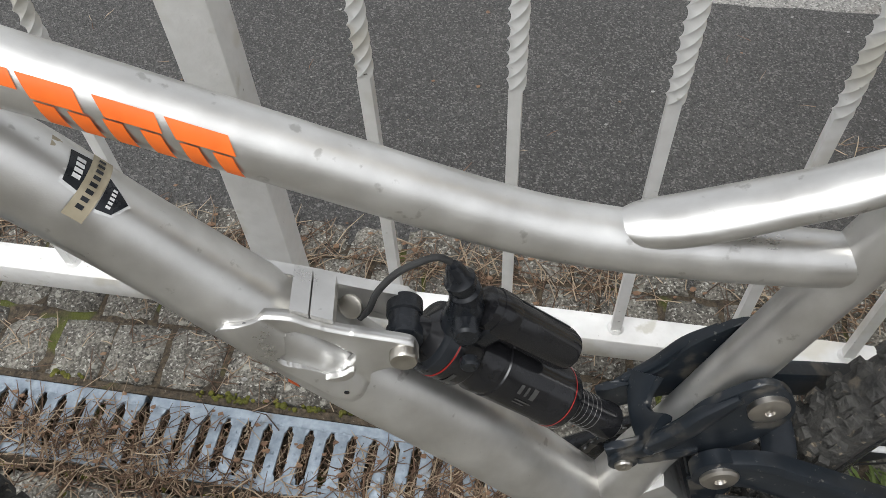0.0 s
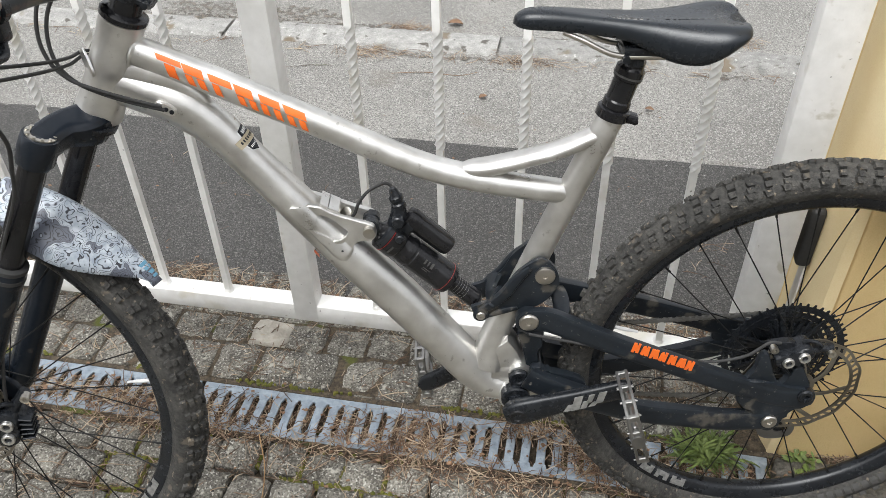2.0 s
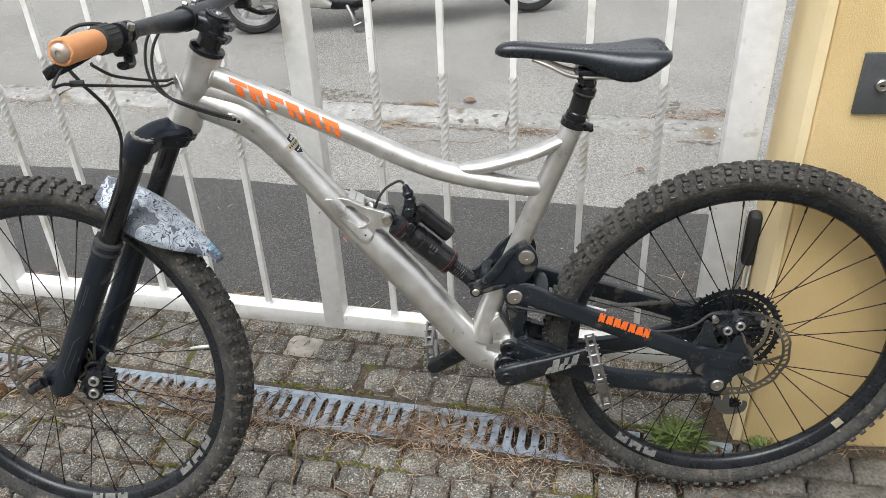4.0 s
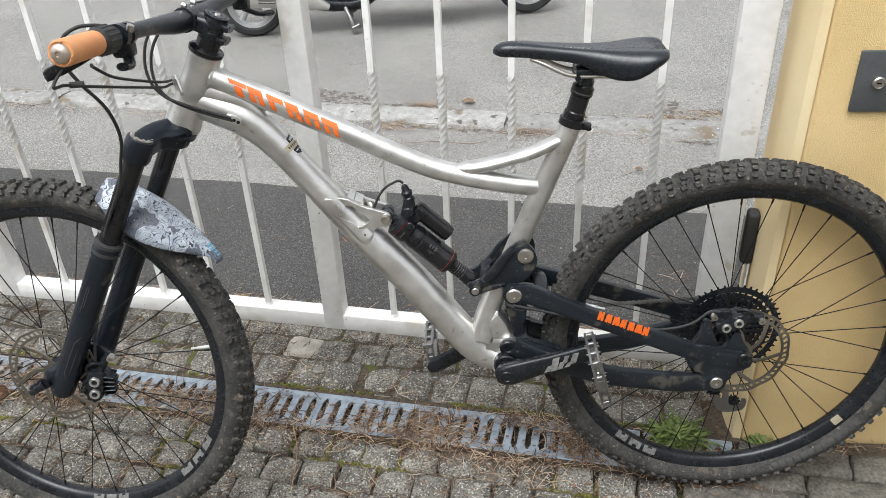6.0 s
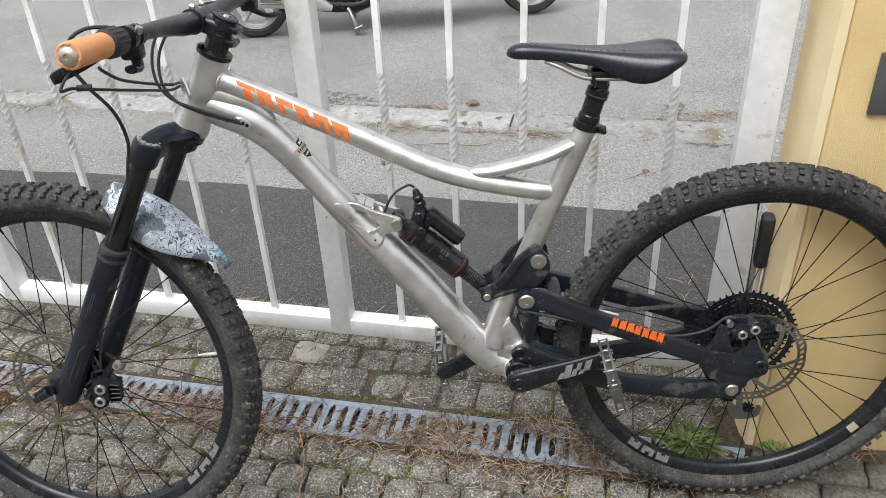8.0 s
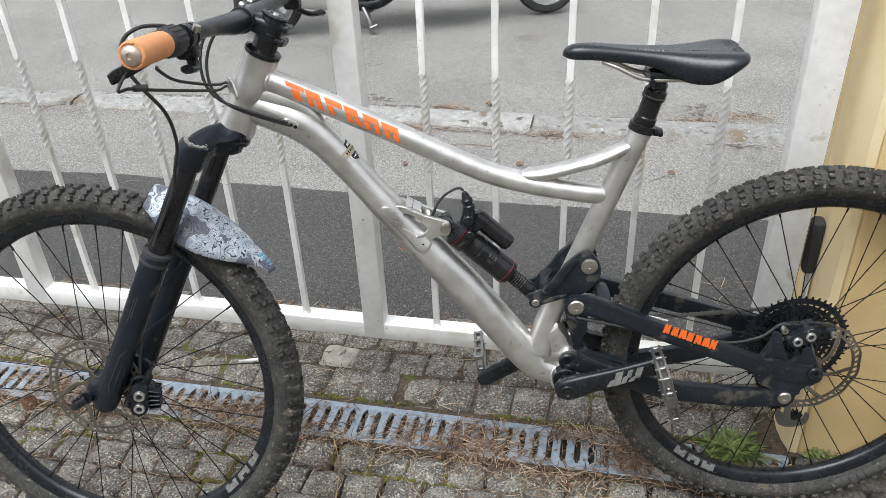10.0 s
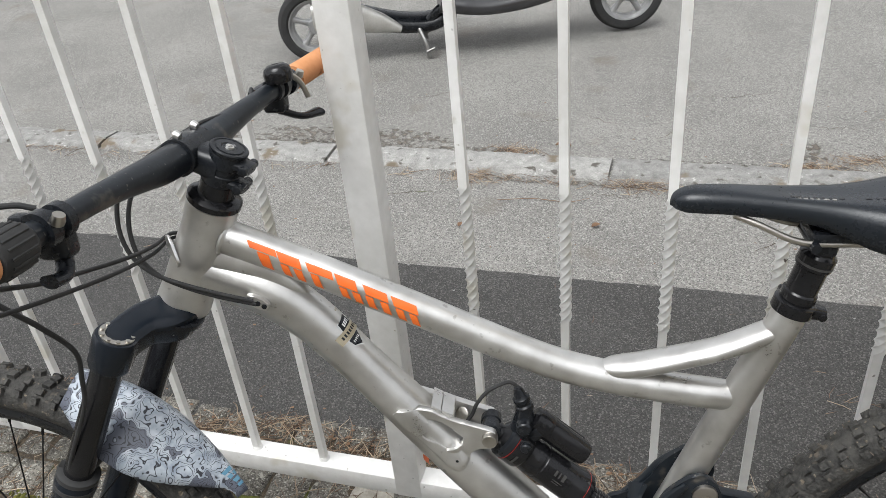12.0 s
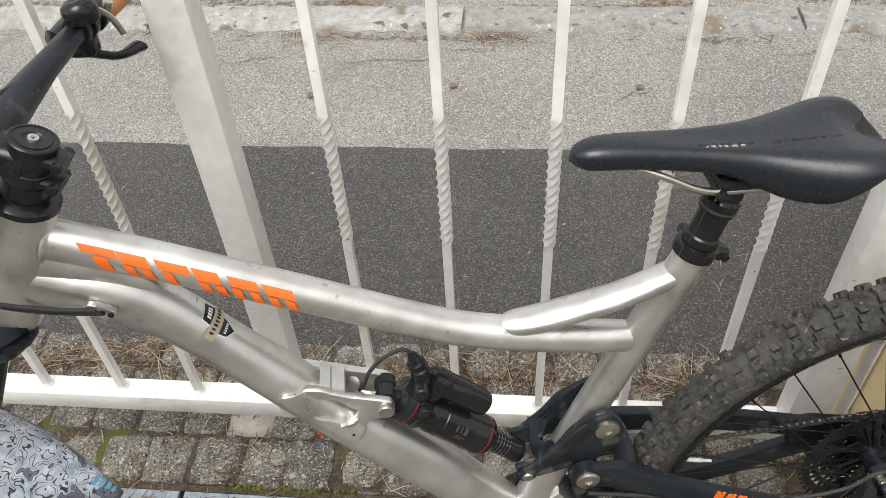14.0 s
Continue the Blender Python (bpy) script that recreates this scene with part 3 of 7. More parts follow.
lathe(bm, [(0.0245, -0.074), (0.0305, -0.073), (0.0315, -0.068), (0.0310, -0.058), (0.0292, -0.044), (0.0280, 0.02), (0.0275, 0.05), (0.0285, 0.056), (0.0285, 0.070), (0.026, 0.072)], m, 36)
head_tube = part("head_tube", bm, ALU, frame_part)
bm = bmesh.new()     # rounded badge plate on the front of the head tube
plate(bm, smooth_outline([(-0.011, -0.016), (0.011, -0.016), (0.013, 0.0), (0.009, 0.018), (-0.009, 0.018), (-0.013, 0.0)]), -0.0015, 0.0015, bevel=0.0006)
part("head_badge", bm, ALU_CUT, frame_part, "small bare metal head badge", m=Matrix.Translation(HEAD + AHEAD * 0.024 + Vector((0, -0.016, 0))) @ pose(0, 0, 0, 0, -27, -52))
bm = bmesh.new()     # forged lower node: shell, pivot lug
lathe(bm, [(0.030, -0.0385), (0.033, -0.037), (0.034, -0.02), (0.034, 0.02), (0.033, 0.037), (0.030, 0.0385)], on_y(0.193, 0, 0.347), 32)
tube(bm, [P3(0.150, 0.395), P3(0.178, 0.392), P3(0.197, 0.388)], [(0.034, 0.030), (0.030, 0.032), (0.025, 0.036)], 24, 4)
lathe(bm, [(0.012, -0.022), (0.0165, -0.020), (0.0195, 0.030), (0.0185, 0.036)], on_y(0.196, 0, 0.394), 28)
plate(bm, [(0.150, 0.440), (0.176, 0.462), (0.192, 0.436), (0.207, 0.395), (0.198, 0.366), (0.160, 0.368)], -0.0285, 0.0285, bevel=0.009)
part("bottom_bracket_shell", bm, ALU, frame_part)
for x, z, r, y in ((0.187, 0.357, 0.0235, -0.0465), (0.1925, 0.391, 0.0165, -0.038)):
    bm = bmesh.new()
    lathe(bm, [(r * 0.35, 0.009), (r * 0.5, 0.011), (r * 0.9, 0.011), (r, 0.009), (r, -0.006)], on_y(x, y + 0.004, z), 28)
    part("bearing_cap", bm, BLACK, frame_part)
# shock mount: milled cradle with two flat-topped arms, welded onto the down tube
bm = bmesh.new()
plate(bm, smooth_outline([(-0.126, 0.727), (-0.104, 0.7165), (-0.0755, 0.7055), (-0.045, 0.692), (-0.022, 0.683), (-0.0125, 0.676), (-0.0125, 0.663), (-0.022, 0.6545), (-0.040, 0.657), (-0.060, 0.672), (-0.085, 0.695)], 3), 0.0145, 0.0235, bevel=0.0022)
plate(bm, [(-0.0870, 0.7200), (-0.0765, 0.7135), (-0.0765, 0.7030), (-0.0870, 0.7080)], -0.020, 0.016)
plate(bm, [(-0.0755, 0.7130), (-0.0625, 0.7060), (-0.0625, 0.6960), (-0.0755, 0.7020)], -0.020, 0.016)
part("shock_mount", bm, ALU, frame_part, "bright milled aluminium shock cradle")
for x, y, z in ((-0.1133, -0.0290, 0.7195), (-0.0610, -0.0378, 0.6500)):
    bm = bmesh.new()
    lathe(bm, [(0.0018, 0), (0.0018, 0.0006), (0, 0.0006)], on_y(x, y, z), 10)
    part("vent_hole", bm, BLACK, frame_part)
bm = bmesh.new()       # slotted plug inside the cradle
lathe(bm, [(0.0085, -0.001), (0.0085, 0.001), (0.0065, 0.0016), (0.0, 0.0016)], Matrix.Translation((-0.055, 0.004, 0.688)) @ pose(0, 0, 0, 50, -35, 0), 20)
part("cradle_plug", bm, STEEL, frame_part)
# cable port
bm = bmesh.new()
plate(bm, smooth_outline([(-0.011, -0.0055), (0.010, -0.0060), (0.0145, -0.001), (0.011, 0.0055), (-0.010, 0.0060), (-0.0135, 0.0)]), -0.0025, 0.004, bevel=0.0012, m=Matrix.Translation((-0.263, -0.0340, 0.880)) @ pose(0, 0, 0, 0, 30, 0))
port = part("cable_port", bm, ALU_CUT, frame_part, "milled aluminium cable port")
for dx, dz in ((-0.0065, 0.003), (0.001, -0.001), (0.0075, -0.005)):
    bm = bmesh.new()
    lathe(bm, [(0.0030, 0), (0.0030, 0.001), (0, 0.001)], on_y(-0.262 + dx, -0.0373, 0.881 + dz), 12)
    part("port_hole", bm, BLACK, port)


def tube_decal(name, centre, r, shapes, parent, material, label="", along=14, lift=0.0006):
    """Flat shapes laid on a tube. Shapes are quads of (a, angle): a from 0 to 1 along centre, angle in degrees above the near side."""
    path = spline([np.array(c) for c in centre], 10)
    def place(a, deg):
        k = min(max(a, 0), 0.9999) * (len(path) - 1)
        i = int(k)
        p = Vector(path[i] + (path[i + 1] - path[i]) * (k - i))
        d = Vector(path[i + 1] - path[i]).normalized()
        near = Vector((0, -1, 0))
        up = d.cross(near)
        if up.z < 0:
            up = -up
        rr = r + lift
        return p + near * rr * math.cos(radians(deg)) + up * rr * math.sin(radians(deg))
    bm = bmesh.new()
    for quad in shapes:
        (a0, t0), (a1, t1), (a2, t2), (a3, t3) = quad
        n1, n2 = 6, 8
        g = []
        for i in range(n1 + 1):
            f = i / n1
            col = []
            for j in range(n2 + 1):
                h = j / n2
                a = (a0 * (1 - f) + a1 * f) * (1 - h) + (a3 * (1 - f) + a2 * f) * h
                t = (t0 * (1 - f) + t1 * f) * (1 - h) + (t3 * (1 - f) + t2 * f) * h
                col.append(bm.verts.new(place(a, t)))
            g.append(col)
        for i in range(n1):
            for j in range(n2):
                bm.faces.new((g[i][j], g[i + 1][j], g[i + 1][j + 1], g[i][j + 1]))
    return part(name, bm, material, parent, label)


# side plates of the cradle: they run down from the arms and lap onto the tube, with a curled pocket cut through
def inside(x, z, loop):
    hit = False
    for (xa, za), (xb, zb) in zip(loop, loop[1:] + loop[:1]):
        if (za > z) != (zb > z) and x < (xb - xa) * (z - za) / (zb - za) + xa:
            hit = not hit
    return hit


def gusset(sy):
    top = [(-0.132, 0.717), (-0.124, 0.7225), (-0.105, 0.7205), (-0.0863, 0.7165), (-0.0743, 0.7085), (-0.0455, 0.6955), (-0.0219, 0.6865), (-0.0140, 0.6815), (-0.0115, 0.6710)]
    low = [(-0.132, 0.716), (-0.1234, 0.7030), (-0.1126, 0.6880), (-0.1029, 0.6765), (-0.0836, 0.6490), (-0.0735, 0.6345), (-0.0624, 0.6280), (-0.0526, 0.6325), (-0.0468, 0.6430), (-0.0445, 0.6530), (-0.0347, 0.6585), (-0.0223, 0.6590), (-0.0155, 0.6620), (-0.0115, 0.6690)]
    pocket = smooth_outline([(-0.0992, 0.6875), (-0.0925, 0.6915), (-0.0927, 0.6995), (-0.0884, 0.7040), (-0.0801, 0.7015), (-0.0679, 0.6930), (-0.0580, 0.6815), (-0.0526, 0.6765), (-0.0546, 0.6685), (-0.0608, 0.6635), (-0.0706, 0.6650), (-0.0760, 0.6705), (-0.0850, 0.6770), (-0.0940, 0.6820)], 4)
    pocket = [(float(p[0]), float(p[1])) for p in pocket]
    bm = bmesh.new()
    nx, nz = 110, 44
    tx, tz = zip(*[(float(p[0]), float(p[1])) for p in spline(top, 6)])
    lx, lz = zip(*[(float(p[0]), float(p[1])) for p in spline(low, 6)])
    cx, cz = zip(*[(p[0], p[2]) for p in DOWN])
    grid = []
    for i in range(nx + 1):
        x = -0.1318 + (0.1318 - 0.0116) * i / nx
        zu, zl = np.interp(x, tx, tz), np.interp(x, lx, lz)
        col = []
        for j in range(nz + 1):
            z = zu + (zl - zu) * j / nz
            h = (z - np.interp(x, cx, cz)) * 0.62
            skin = 0.0335 * math.sqrt(max(0.0, 1 - (h / 0.031) ** 2)) + 0.0030
            edge = min(1.0, (nz - j) / 7, (x + 0.1318) / 0.016)
            y = max(0.0265 - 0.006 * (1 - min(1.0, (x + 0.1318) / 0.016)), skin - 0.0042 * (1 - edge) ** 1.5)
            col.append(bm.verts.new((x, sy * y, z)))
        grid.append(col)
    for i in range(nx):
        for j in range(nz):
            x, z = (grid[i][j].co.x + grid[i + 1][j + 1].co.x) / 2, (grid[i][j].co.z + grid[i + 1][j + 1].co.z) / 2
            if not inside(x, z, pocket):
                bm.faces.new((grid[i][j], grid[i + 1][j], grid[i + 1][j + 1], grid[i][j + 1]))
    bmesh.ops.delete(bm, geom=[v for v in bm.verts if not v.link_faces], context="VERTS")
    rim = [v for v in bm.verts if v.is_boundary and inside(v.co.x, v.co.z, [(-0.101, 0.66), (-0.101, 0.706), (-0.051, 0.706), (-0.051, 0.66)])]
    for _ in range(4):
        bmesh.ops.smooth_vert(bm, verts=rim, factor=0.5, use_axis_x=True, use_axis_z=True)
    bmesh.ops.recalc_face_normals(bm, faces=bm.faces)
    if (sum((f.normal.y for f in bm.faces))) * sy < 0:
        bmesh.ops.reverse_faces(bm, faces=bm.faces)
    cheek = part("gusset", bm, ALU, frame_part, sharp=50)
    thick = cheek.modifiers.new("thickness", "SOLIDIFY")
    thick.thickness = 0.0085
    bm = bmesh.new()      # bright curled lip in the pocket
    plate(bm, smooth_outline([(-0.0725, 0.6655), (-0.0615, 0.6675), (-0.0540, 0.6740), (-0.0525, 0.6705), (-0.0580, 0.6635), (-0.0665, 0.6620)], 3), min(sy * 0.0330, sy * 0.0372), max(sy * 0.0330, sy * 0.0372), bevel=0.0006)
    part("gusset_lip", bm, ALU_CUT, frame_part)


gusset(-1)
# orange slanted blocks along the top tube, each cut by a thin slit
blocks = []
for k in range(6):
    a, w = 0.004 + k * 0.152, 0.142
    hi, lo = 45 - 0.6 * k, -23
    cut_at = (22, 12, 17, 10, 14, 12)[k]
    lean = 0.075
    def at(f, deg):
        return (a + f * w + lean * (hi - deg) / (hi - lo), deg)
    f1 = (1.05, 0.86, 0.98, 0.80, 0.92, 1.0)[k]
    f0 = (0.30, 0.04, 0.10, 0.06, 0.0, 0.08)[k]
    blocks.append((at(0, hi), at(f1, hi), at(f1, cut_at + 3), at(0.05, cut_at + 3)))
    f2 = (0.74, 0.84, 0.52, 0.86, 0.88, 0.92)[k]
    blocks.append((at(f0, cut_at), at(f0 + 0.30 if k else f2, cut_at), at(f0 + 0.34 if k else f2, lo), at(f0 + 0.02, lo)))
    if k and k != 2:
        blocks.append((at(f2 - 0.32, cut_at), at(f2, cut_at), at(f2 + 0.03, lo), at(f2 - 0.28, lo)))
tube_decal("top_tube_decal", [(-0.274, 0, 0.936), (-0.175, 0, 0.886), (-0.078, 0, 0.835)], 0.0196, blocks, frame_part, ORANGE, "bold orange slanted block decal")
tube_decal("orange_chip", DOWN[5:8], 0.0353, [((0.32, -62), (0.37, -62), (0.37, -85), (0.32, -85))], frame_part, ORANGE)
# shield sticker on top of the down tube: dark shield, dull gold band across it, pale bars for the small writing
SH = [(-0.212, 0, 0.8275), (-0.194, 0, 0.8035), (-0.176, 0, 0.7795)]
SR = 0.0281
tube_decal("sticker_border", SH, SR, [((0.16, 107), (0.20, 59), (0.47, 55), (0.47, 111)), ((0.58, 97), (0.56, 49), (0.74, 53), (0.86, 75))], frame_part, PRINT, "pale rim of a shield sticker", lift=0.0006)
tube_decal("sticker_shield", SH, SR, [((0.185, 103), (0.22, 63), (0.45, 59), (0.45, 107)), ((0.59, 94), (0.58, 53), (0.73, 56), (0.83, 75))], frame_part, BLACK, "dark shield sticker", lift=0.0010)
tube_decal("sticker_band", SH, SR, [((0.40, 121), (0.36, 33), (0.56, 33), (0.60, 121))], frame_part, GOLD, "dull gold band of the shield sticker", lift=0.0014)
tube_decal("sticker_writing", SH, SR, [((0.255 + 0.0006 * d, 97 - d), (0.258 + 0.0006 * d, 92 - d), (0.345 + 0.0002 * d, 92 - d), (0.340 + 0.0002 * d, 97 - d)) for d in (0, 7, 14, 21)] + [((0.650, 83 - d), (0.650, 80 - d), (0.695, 80 - d), (0.695, 83 - d)) for d in (0, 5, 10, 15, 20)], frame_part, PRINT, "pale bars of small writing", lift=0.0014)
tube_decal("band_writing", SH, SR, [((0.452 - 0.0004 * d, 113 - d), (0.450 - 0.0004 * d, 108 - d), (0.520 - 0.0004 * d, 108 - d), (0.523 - 0.0004 * d, 113 - d)) for d in (0, 9, 18, 27, 36, 45, 54, 63)], frame_part, BLACK, "dark bars of small writing", lift=0.0018)
tube_decal("sticker_wheel", SH, SR, [((0.00, 109), (0.01, 91), (0.11, 91), (0.10, 109))], frame_part, GOLD, "small faded gold cog print", lift=0.0006)

# rear shock
shock = new("shock_absorber")
shock.parent = bike
SA, SB = Vector((-0.0210, 0, 0.672)), Vector((0.1340, 0, 0.518))
SDIR = (SB - SA).normalized()
SM = Matrix.Translation(SA) @ SDIR.to_track_quat("Z", "Y").to_matrix().to_4x4()
SL = (SB - SA).length
bm = bmesh.new()
lathe(bm, [(0.0085, 0.004), (0.0105, 0.008), (0.0115, 0.014), (0.0205, 0.020)], SM, 32)
lathe(bm, [(0.0245, 0.030), (0.0262, 0.032), (0.0262, 0.050), (0.0245, 0.053), (0.0225, 0.055), (0.0225, 0.064), (0.0238, 0.066), (0.0238, 0.074), (0.0228, 0.075), (0.0228, 0.078), (0.0238, 0.079), (0.0238, 0.136), (0.0248, 0.138), (0.0248, 0.150), (0.022, 0.154), (0.016, 0.155)], SM, 40)
can = part("air_can", bm, BLACK_GLOSS, shock)
bm = bmesh.new()
lathe(bm, [(0.0205, 0.020), (0.0255, 0.0225), (0.0262, 0.030), (0.0245, 0.0302)], SM, 40)
part("adjuster_dial", bm, BLACK, shock)
for h, r in ((0.0310, 0.0264), (0.1548, 0.0178)):
    bm = bmesh.new()
    lathe(bm, [(r - 0.002, h), (r, h + 0.0001), (r, h + 0.0006), (r - 0.002, h + 0.0007)], SM, 40, True)
    part("red_ring", bm, RED, shock, "thin red ring")
bm = bmesh.new()
lathe(bm, [(0.0142, 0.150), (0.0142, SL - 0.020), (0.015, SL - 0.018), (0.015, SL - 0.010), (0.010, SL - 0.004)], SM, 32)
part("shaft", bm, BLACK_GLOSS, shock)
bm = bmesh.new()
for k in range(5):
    lathe(bm, [(0.0141, 0.164 + k * 0.0050), (0.0143, 0.1641 + k * 0.0050), (0.0143, 0.1643 + k * 0.0050), (0.0141, 0.1644 + k * 0.0050)], SM, 32, True)
part("sag_marks", bm, TYRE_PRINT, shock)
# piggyback reservoir above the can
SUP = SDIR.cross(Vector((0, 1, 0)))
SUP = SUP if SUP.z > 0 else -SUP
RM = SM.copy()
RM.translation = SA + SUP * 0.0440 + SDIR * 0.021 + Vector((0, 0.003, 0))
bm = bmesh.new()
lathe(bm, [(0.010, 0.008), (0.0150, 0.010), (0.0158, 0.014), (0.0158, 0.086), (0.0140, 0.092), (0.006, 0.093)], RM, 32)
lathe(bm, [(0.0165, 0.016), (0.0170, 0.018), (0.0170, 0.030), (0.0164, 0.032)], RM, 32)
part("reservoir", bm, BLACK_GLOSS, shock)
bm = bmesh.new()
for k in range(9):
    a = -0.9 + k * 0.24
    q = RM @ Matrix.Rotation(a, 4, "Z") @ pose(0.0158, 0, 0.058)
    box(bm, (0.0012, 0.0022, 0.046), q)
part("reservoir_rib", bm, BLACK, shock)
bm = bmesh.new()
V0, V1, V2 = Vector((0.0200, 0, 0.683)), Vector((0.0208, 0, 0.7030)), Vector((0.0135, 0, 0.7325))
tube(bm, [tuple(SA + SDIR * 0.034 + SUP * 0.016), tuple(V0), tuple(V0.lerp(V1, 0.5)), tuple(V1)], [(0.015, 0.017), (0.013, 0.014), (0.011, 0.012), (0.0095, 0.010)], 20, 4)
vq = Matrix.Translation(V1) @ (V2 - V1).to_track_quat("Z", "Y").to_matrix().to_4x4()
lathe(bm, [(0.0085, -0.008), (0.0108, -0.006), (0.0108, 0.001), (0.0088, 0.003), (0.0088, 0.006), (0.0105, 0.008), (0.0105, 0.013), (0.0075, 0.016), (0.0060, 0.024), (0.0040, 0.027)], vq, 24)
lathe(bm, [(0.0088, -0.016), (0.0092, -0.014), (0.0092, 0.013), (0.0075, 0.015)], on_y(*(V0 + Vector((0, -0.008, 0)))), 20)
box(bm, (0.020, 0.022, 0.018), Matrix.Translation(SA + SDIR * 0.042 + SUP * 0.034 + Vector((0, -0.004, 0))) @ SDIR.to_track_quat("Z", "Y").to_matrix().to_4x4(), 0.005, 3)
part("lockout_valve", bm, BLACK, shock)
bm = bmesh.new()
lathe(bm, [(0.0065, -0.002), (0.0065, 0.003), (0.005, 0.0045)], on_y(0.021, -0.026, 0.660), 16)
part("air_valve", bm, BLACK, shock)
bm = bmesh.new()
tube(bm, [tuple(V2), (0.0055, 0, 0.7375), (-0.0053, 0, 0.734), (-0.0207, 0, 0.7245), (-0.0348, 0, 0.707), (-0.0427, 0, 0.689), (-0.0500, 0, 0.680)], 0.0024, 10, 6)
part("remote_cable", bm, RUBBER_CLEAN, shock)
bm = bmesh.new()
lathe(bm, [(0.003, 0.0048), (0.0048, 0.006), (0.0085, 0.006), (0.0095, 0.004), (0.0095, -0.007)], on_y(SA.x, -0.0275, SA.z + 0.003), 24)
part("shock_bolt", bm, STEEL, shock)
bm = bmesh.new()
lathe(bm, [(0.0115, -0.0180), (0.0125, -0.0170), (0.0125, -0.006), (0.0110, -0.005), (0.0110, 0.005), (0.0125, 0.006), (0.0125, 0.0140), (0.0115, 0.0145)], on_y(*SA), 28)
part("shock_eye", bm, BLACK, shock)

tube_decal("can_print", [tuple(SA + SDIR * 0.078), tuple(SA + SDIR * 0.105), tuple(SA + SDIR * 0.134)], 0.0238,
           [((0.30, 40), (0.36, 40), (0.36, 22), (0.30, 22)), ((0.42, 40), (0.46, 40), (0.46, 22), (0.42, 22)), ((0.52, 42), (0.60, 42), (0.60, 20), (0.52, 20)), ((0.35, 12), (0.62, 12), (0.62, 9), (0.35, 9)), ((0.35, 5), (0.55, 5), (0.55, 2), (0.35, 2))], shock, DULL_PRINT, "dull grey bars of small print", lift=0.0004)
tube_decal("body_print", [tuple(SA + SDIR * 0.033), tuple(SA + SDIR * 0.041), tuple(SA + SDIR * 0.049)], 0.0262,
           [((0.40, 8), (0.60, 8), (0.60, -26), (0.40, -26))], shock, DULL_PRINT, "dull grey bars of small print", lift=0.0004)

bm = bmesh.new()
lathe(bm, [(0.0235, 0.1434), (0.02505, 0.1437), (0.02505, 0.1443), (0.0235, 0.1446)], SM, 36)
part("seal_ring", bm, RED, shock, "thin red seal ring")

# rocker link: two forged cheeks joined by bridges
rocker = new("rocker_link")
rocker.parent = bike
for y0, y1 in ((-0.0325, -0.0225), (0.0225, 0.0325)):
    near = y0 < 0
    bm = bmesh.new()
    plate(bm, smooth_outline([(0.1215, 0.5264), (0.1216, 0.5335), (0.1461, 0.5397), (0.1718, 0.5651), (0.187, 0.591), (0.2142, 0.6141), (0.2291, 0.6164), (0.2443, 0.6008), (0.2511, 0.5815), (0.2483, 0.5631), (0.233, 0.541), (0.2155, 0.5287), (0.1967, 0.5236), (0.171, 0.5205), (0.1396, 0.5079), (0.1289, 0.508)], 4), y0 + (0.003 if near else 0), y1 - (0 if near else 0.003), bevel=0.002)
    cheek = part("cheek", bm, CARBON, rocker)
    bm = bmesh.new()      # thick flange along the upper edge and round the pocket
    yy = y0 + 0.002 if near else y1 - 0.002
    tube(bm, [P3(0.135, 0.526, yy), P3(0.150, 0.537, yy), P3(0.170, 0.556, yy), P3(0.188, 0.582, yy), P3(0.208, 0.603, yy)], [(0.006, 0.003), (0.008, 0.005), (0.009, 0.006), (0.008, 0.006), (0.004, 0.003)], 16, 6, square=3)
    tube(bm, [P3(0.146, 0.515, yy), P3(0.160, 0.522, yy), P3(0.174, 0.526, yy), P3(0.190, 0.529, yy)], [(0.003, 0.002), (0.005, 0.004), (0.005, 0.004), (0.003, 0.002)], 12, 4, square=3)
    lathe(bm, [(0.0095, -0.004), (0.0115, -0.003), (0.0115, 0.003), (0.0095, 0.004)], on_y(0.1340, yy, 0.5190), 24)
    part("flange", bm, CARBON, cheek)
bm = bmesh.new()          # bridge web in front of the seat tube
tube(bm, [(0.158, -0.027, 0.550), (0.153, -0.014, 0.541), (0.151, 0, 0.537), (0.153, 0.014, 0.541), (0.158, 0.027, 0.550)], [(0.006, 0.017), (0.0045, 0.012), (0.004, 0.010), (0.0045, 0.012), (0.006, 0.017)], 20, 4, side=(0.6, 0, 0.8), square=5)
part("bridge", bm, CARBON, rocker)
for x, z, r, y in ((0.2300, 0.5885, 0.0148, -0.0325), (0.1340, 0.5190, 0.0070, -0.0345)):
    bm = bmesh.new()
    lathe(bm, [(r * 0.22, 0.0008), (r * 0.26, 0.003), (r * 0.85, 0.003), (r, 0.0016), (r, -0.01)], on_y(x, y, z), 32)
    part("pivot_bolt", bm, TITAN if r > 0.01 else STEEL, rocker, "bronze-grey pivot bolt")

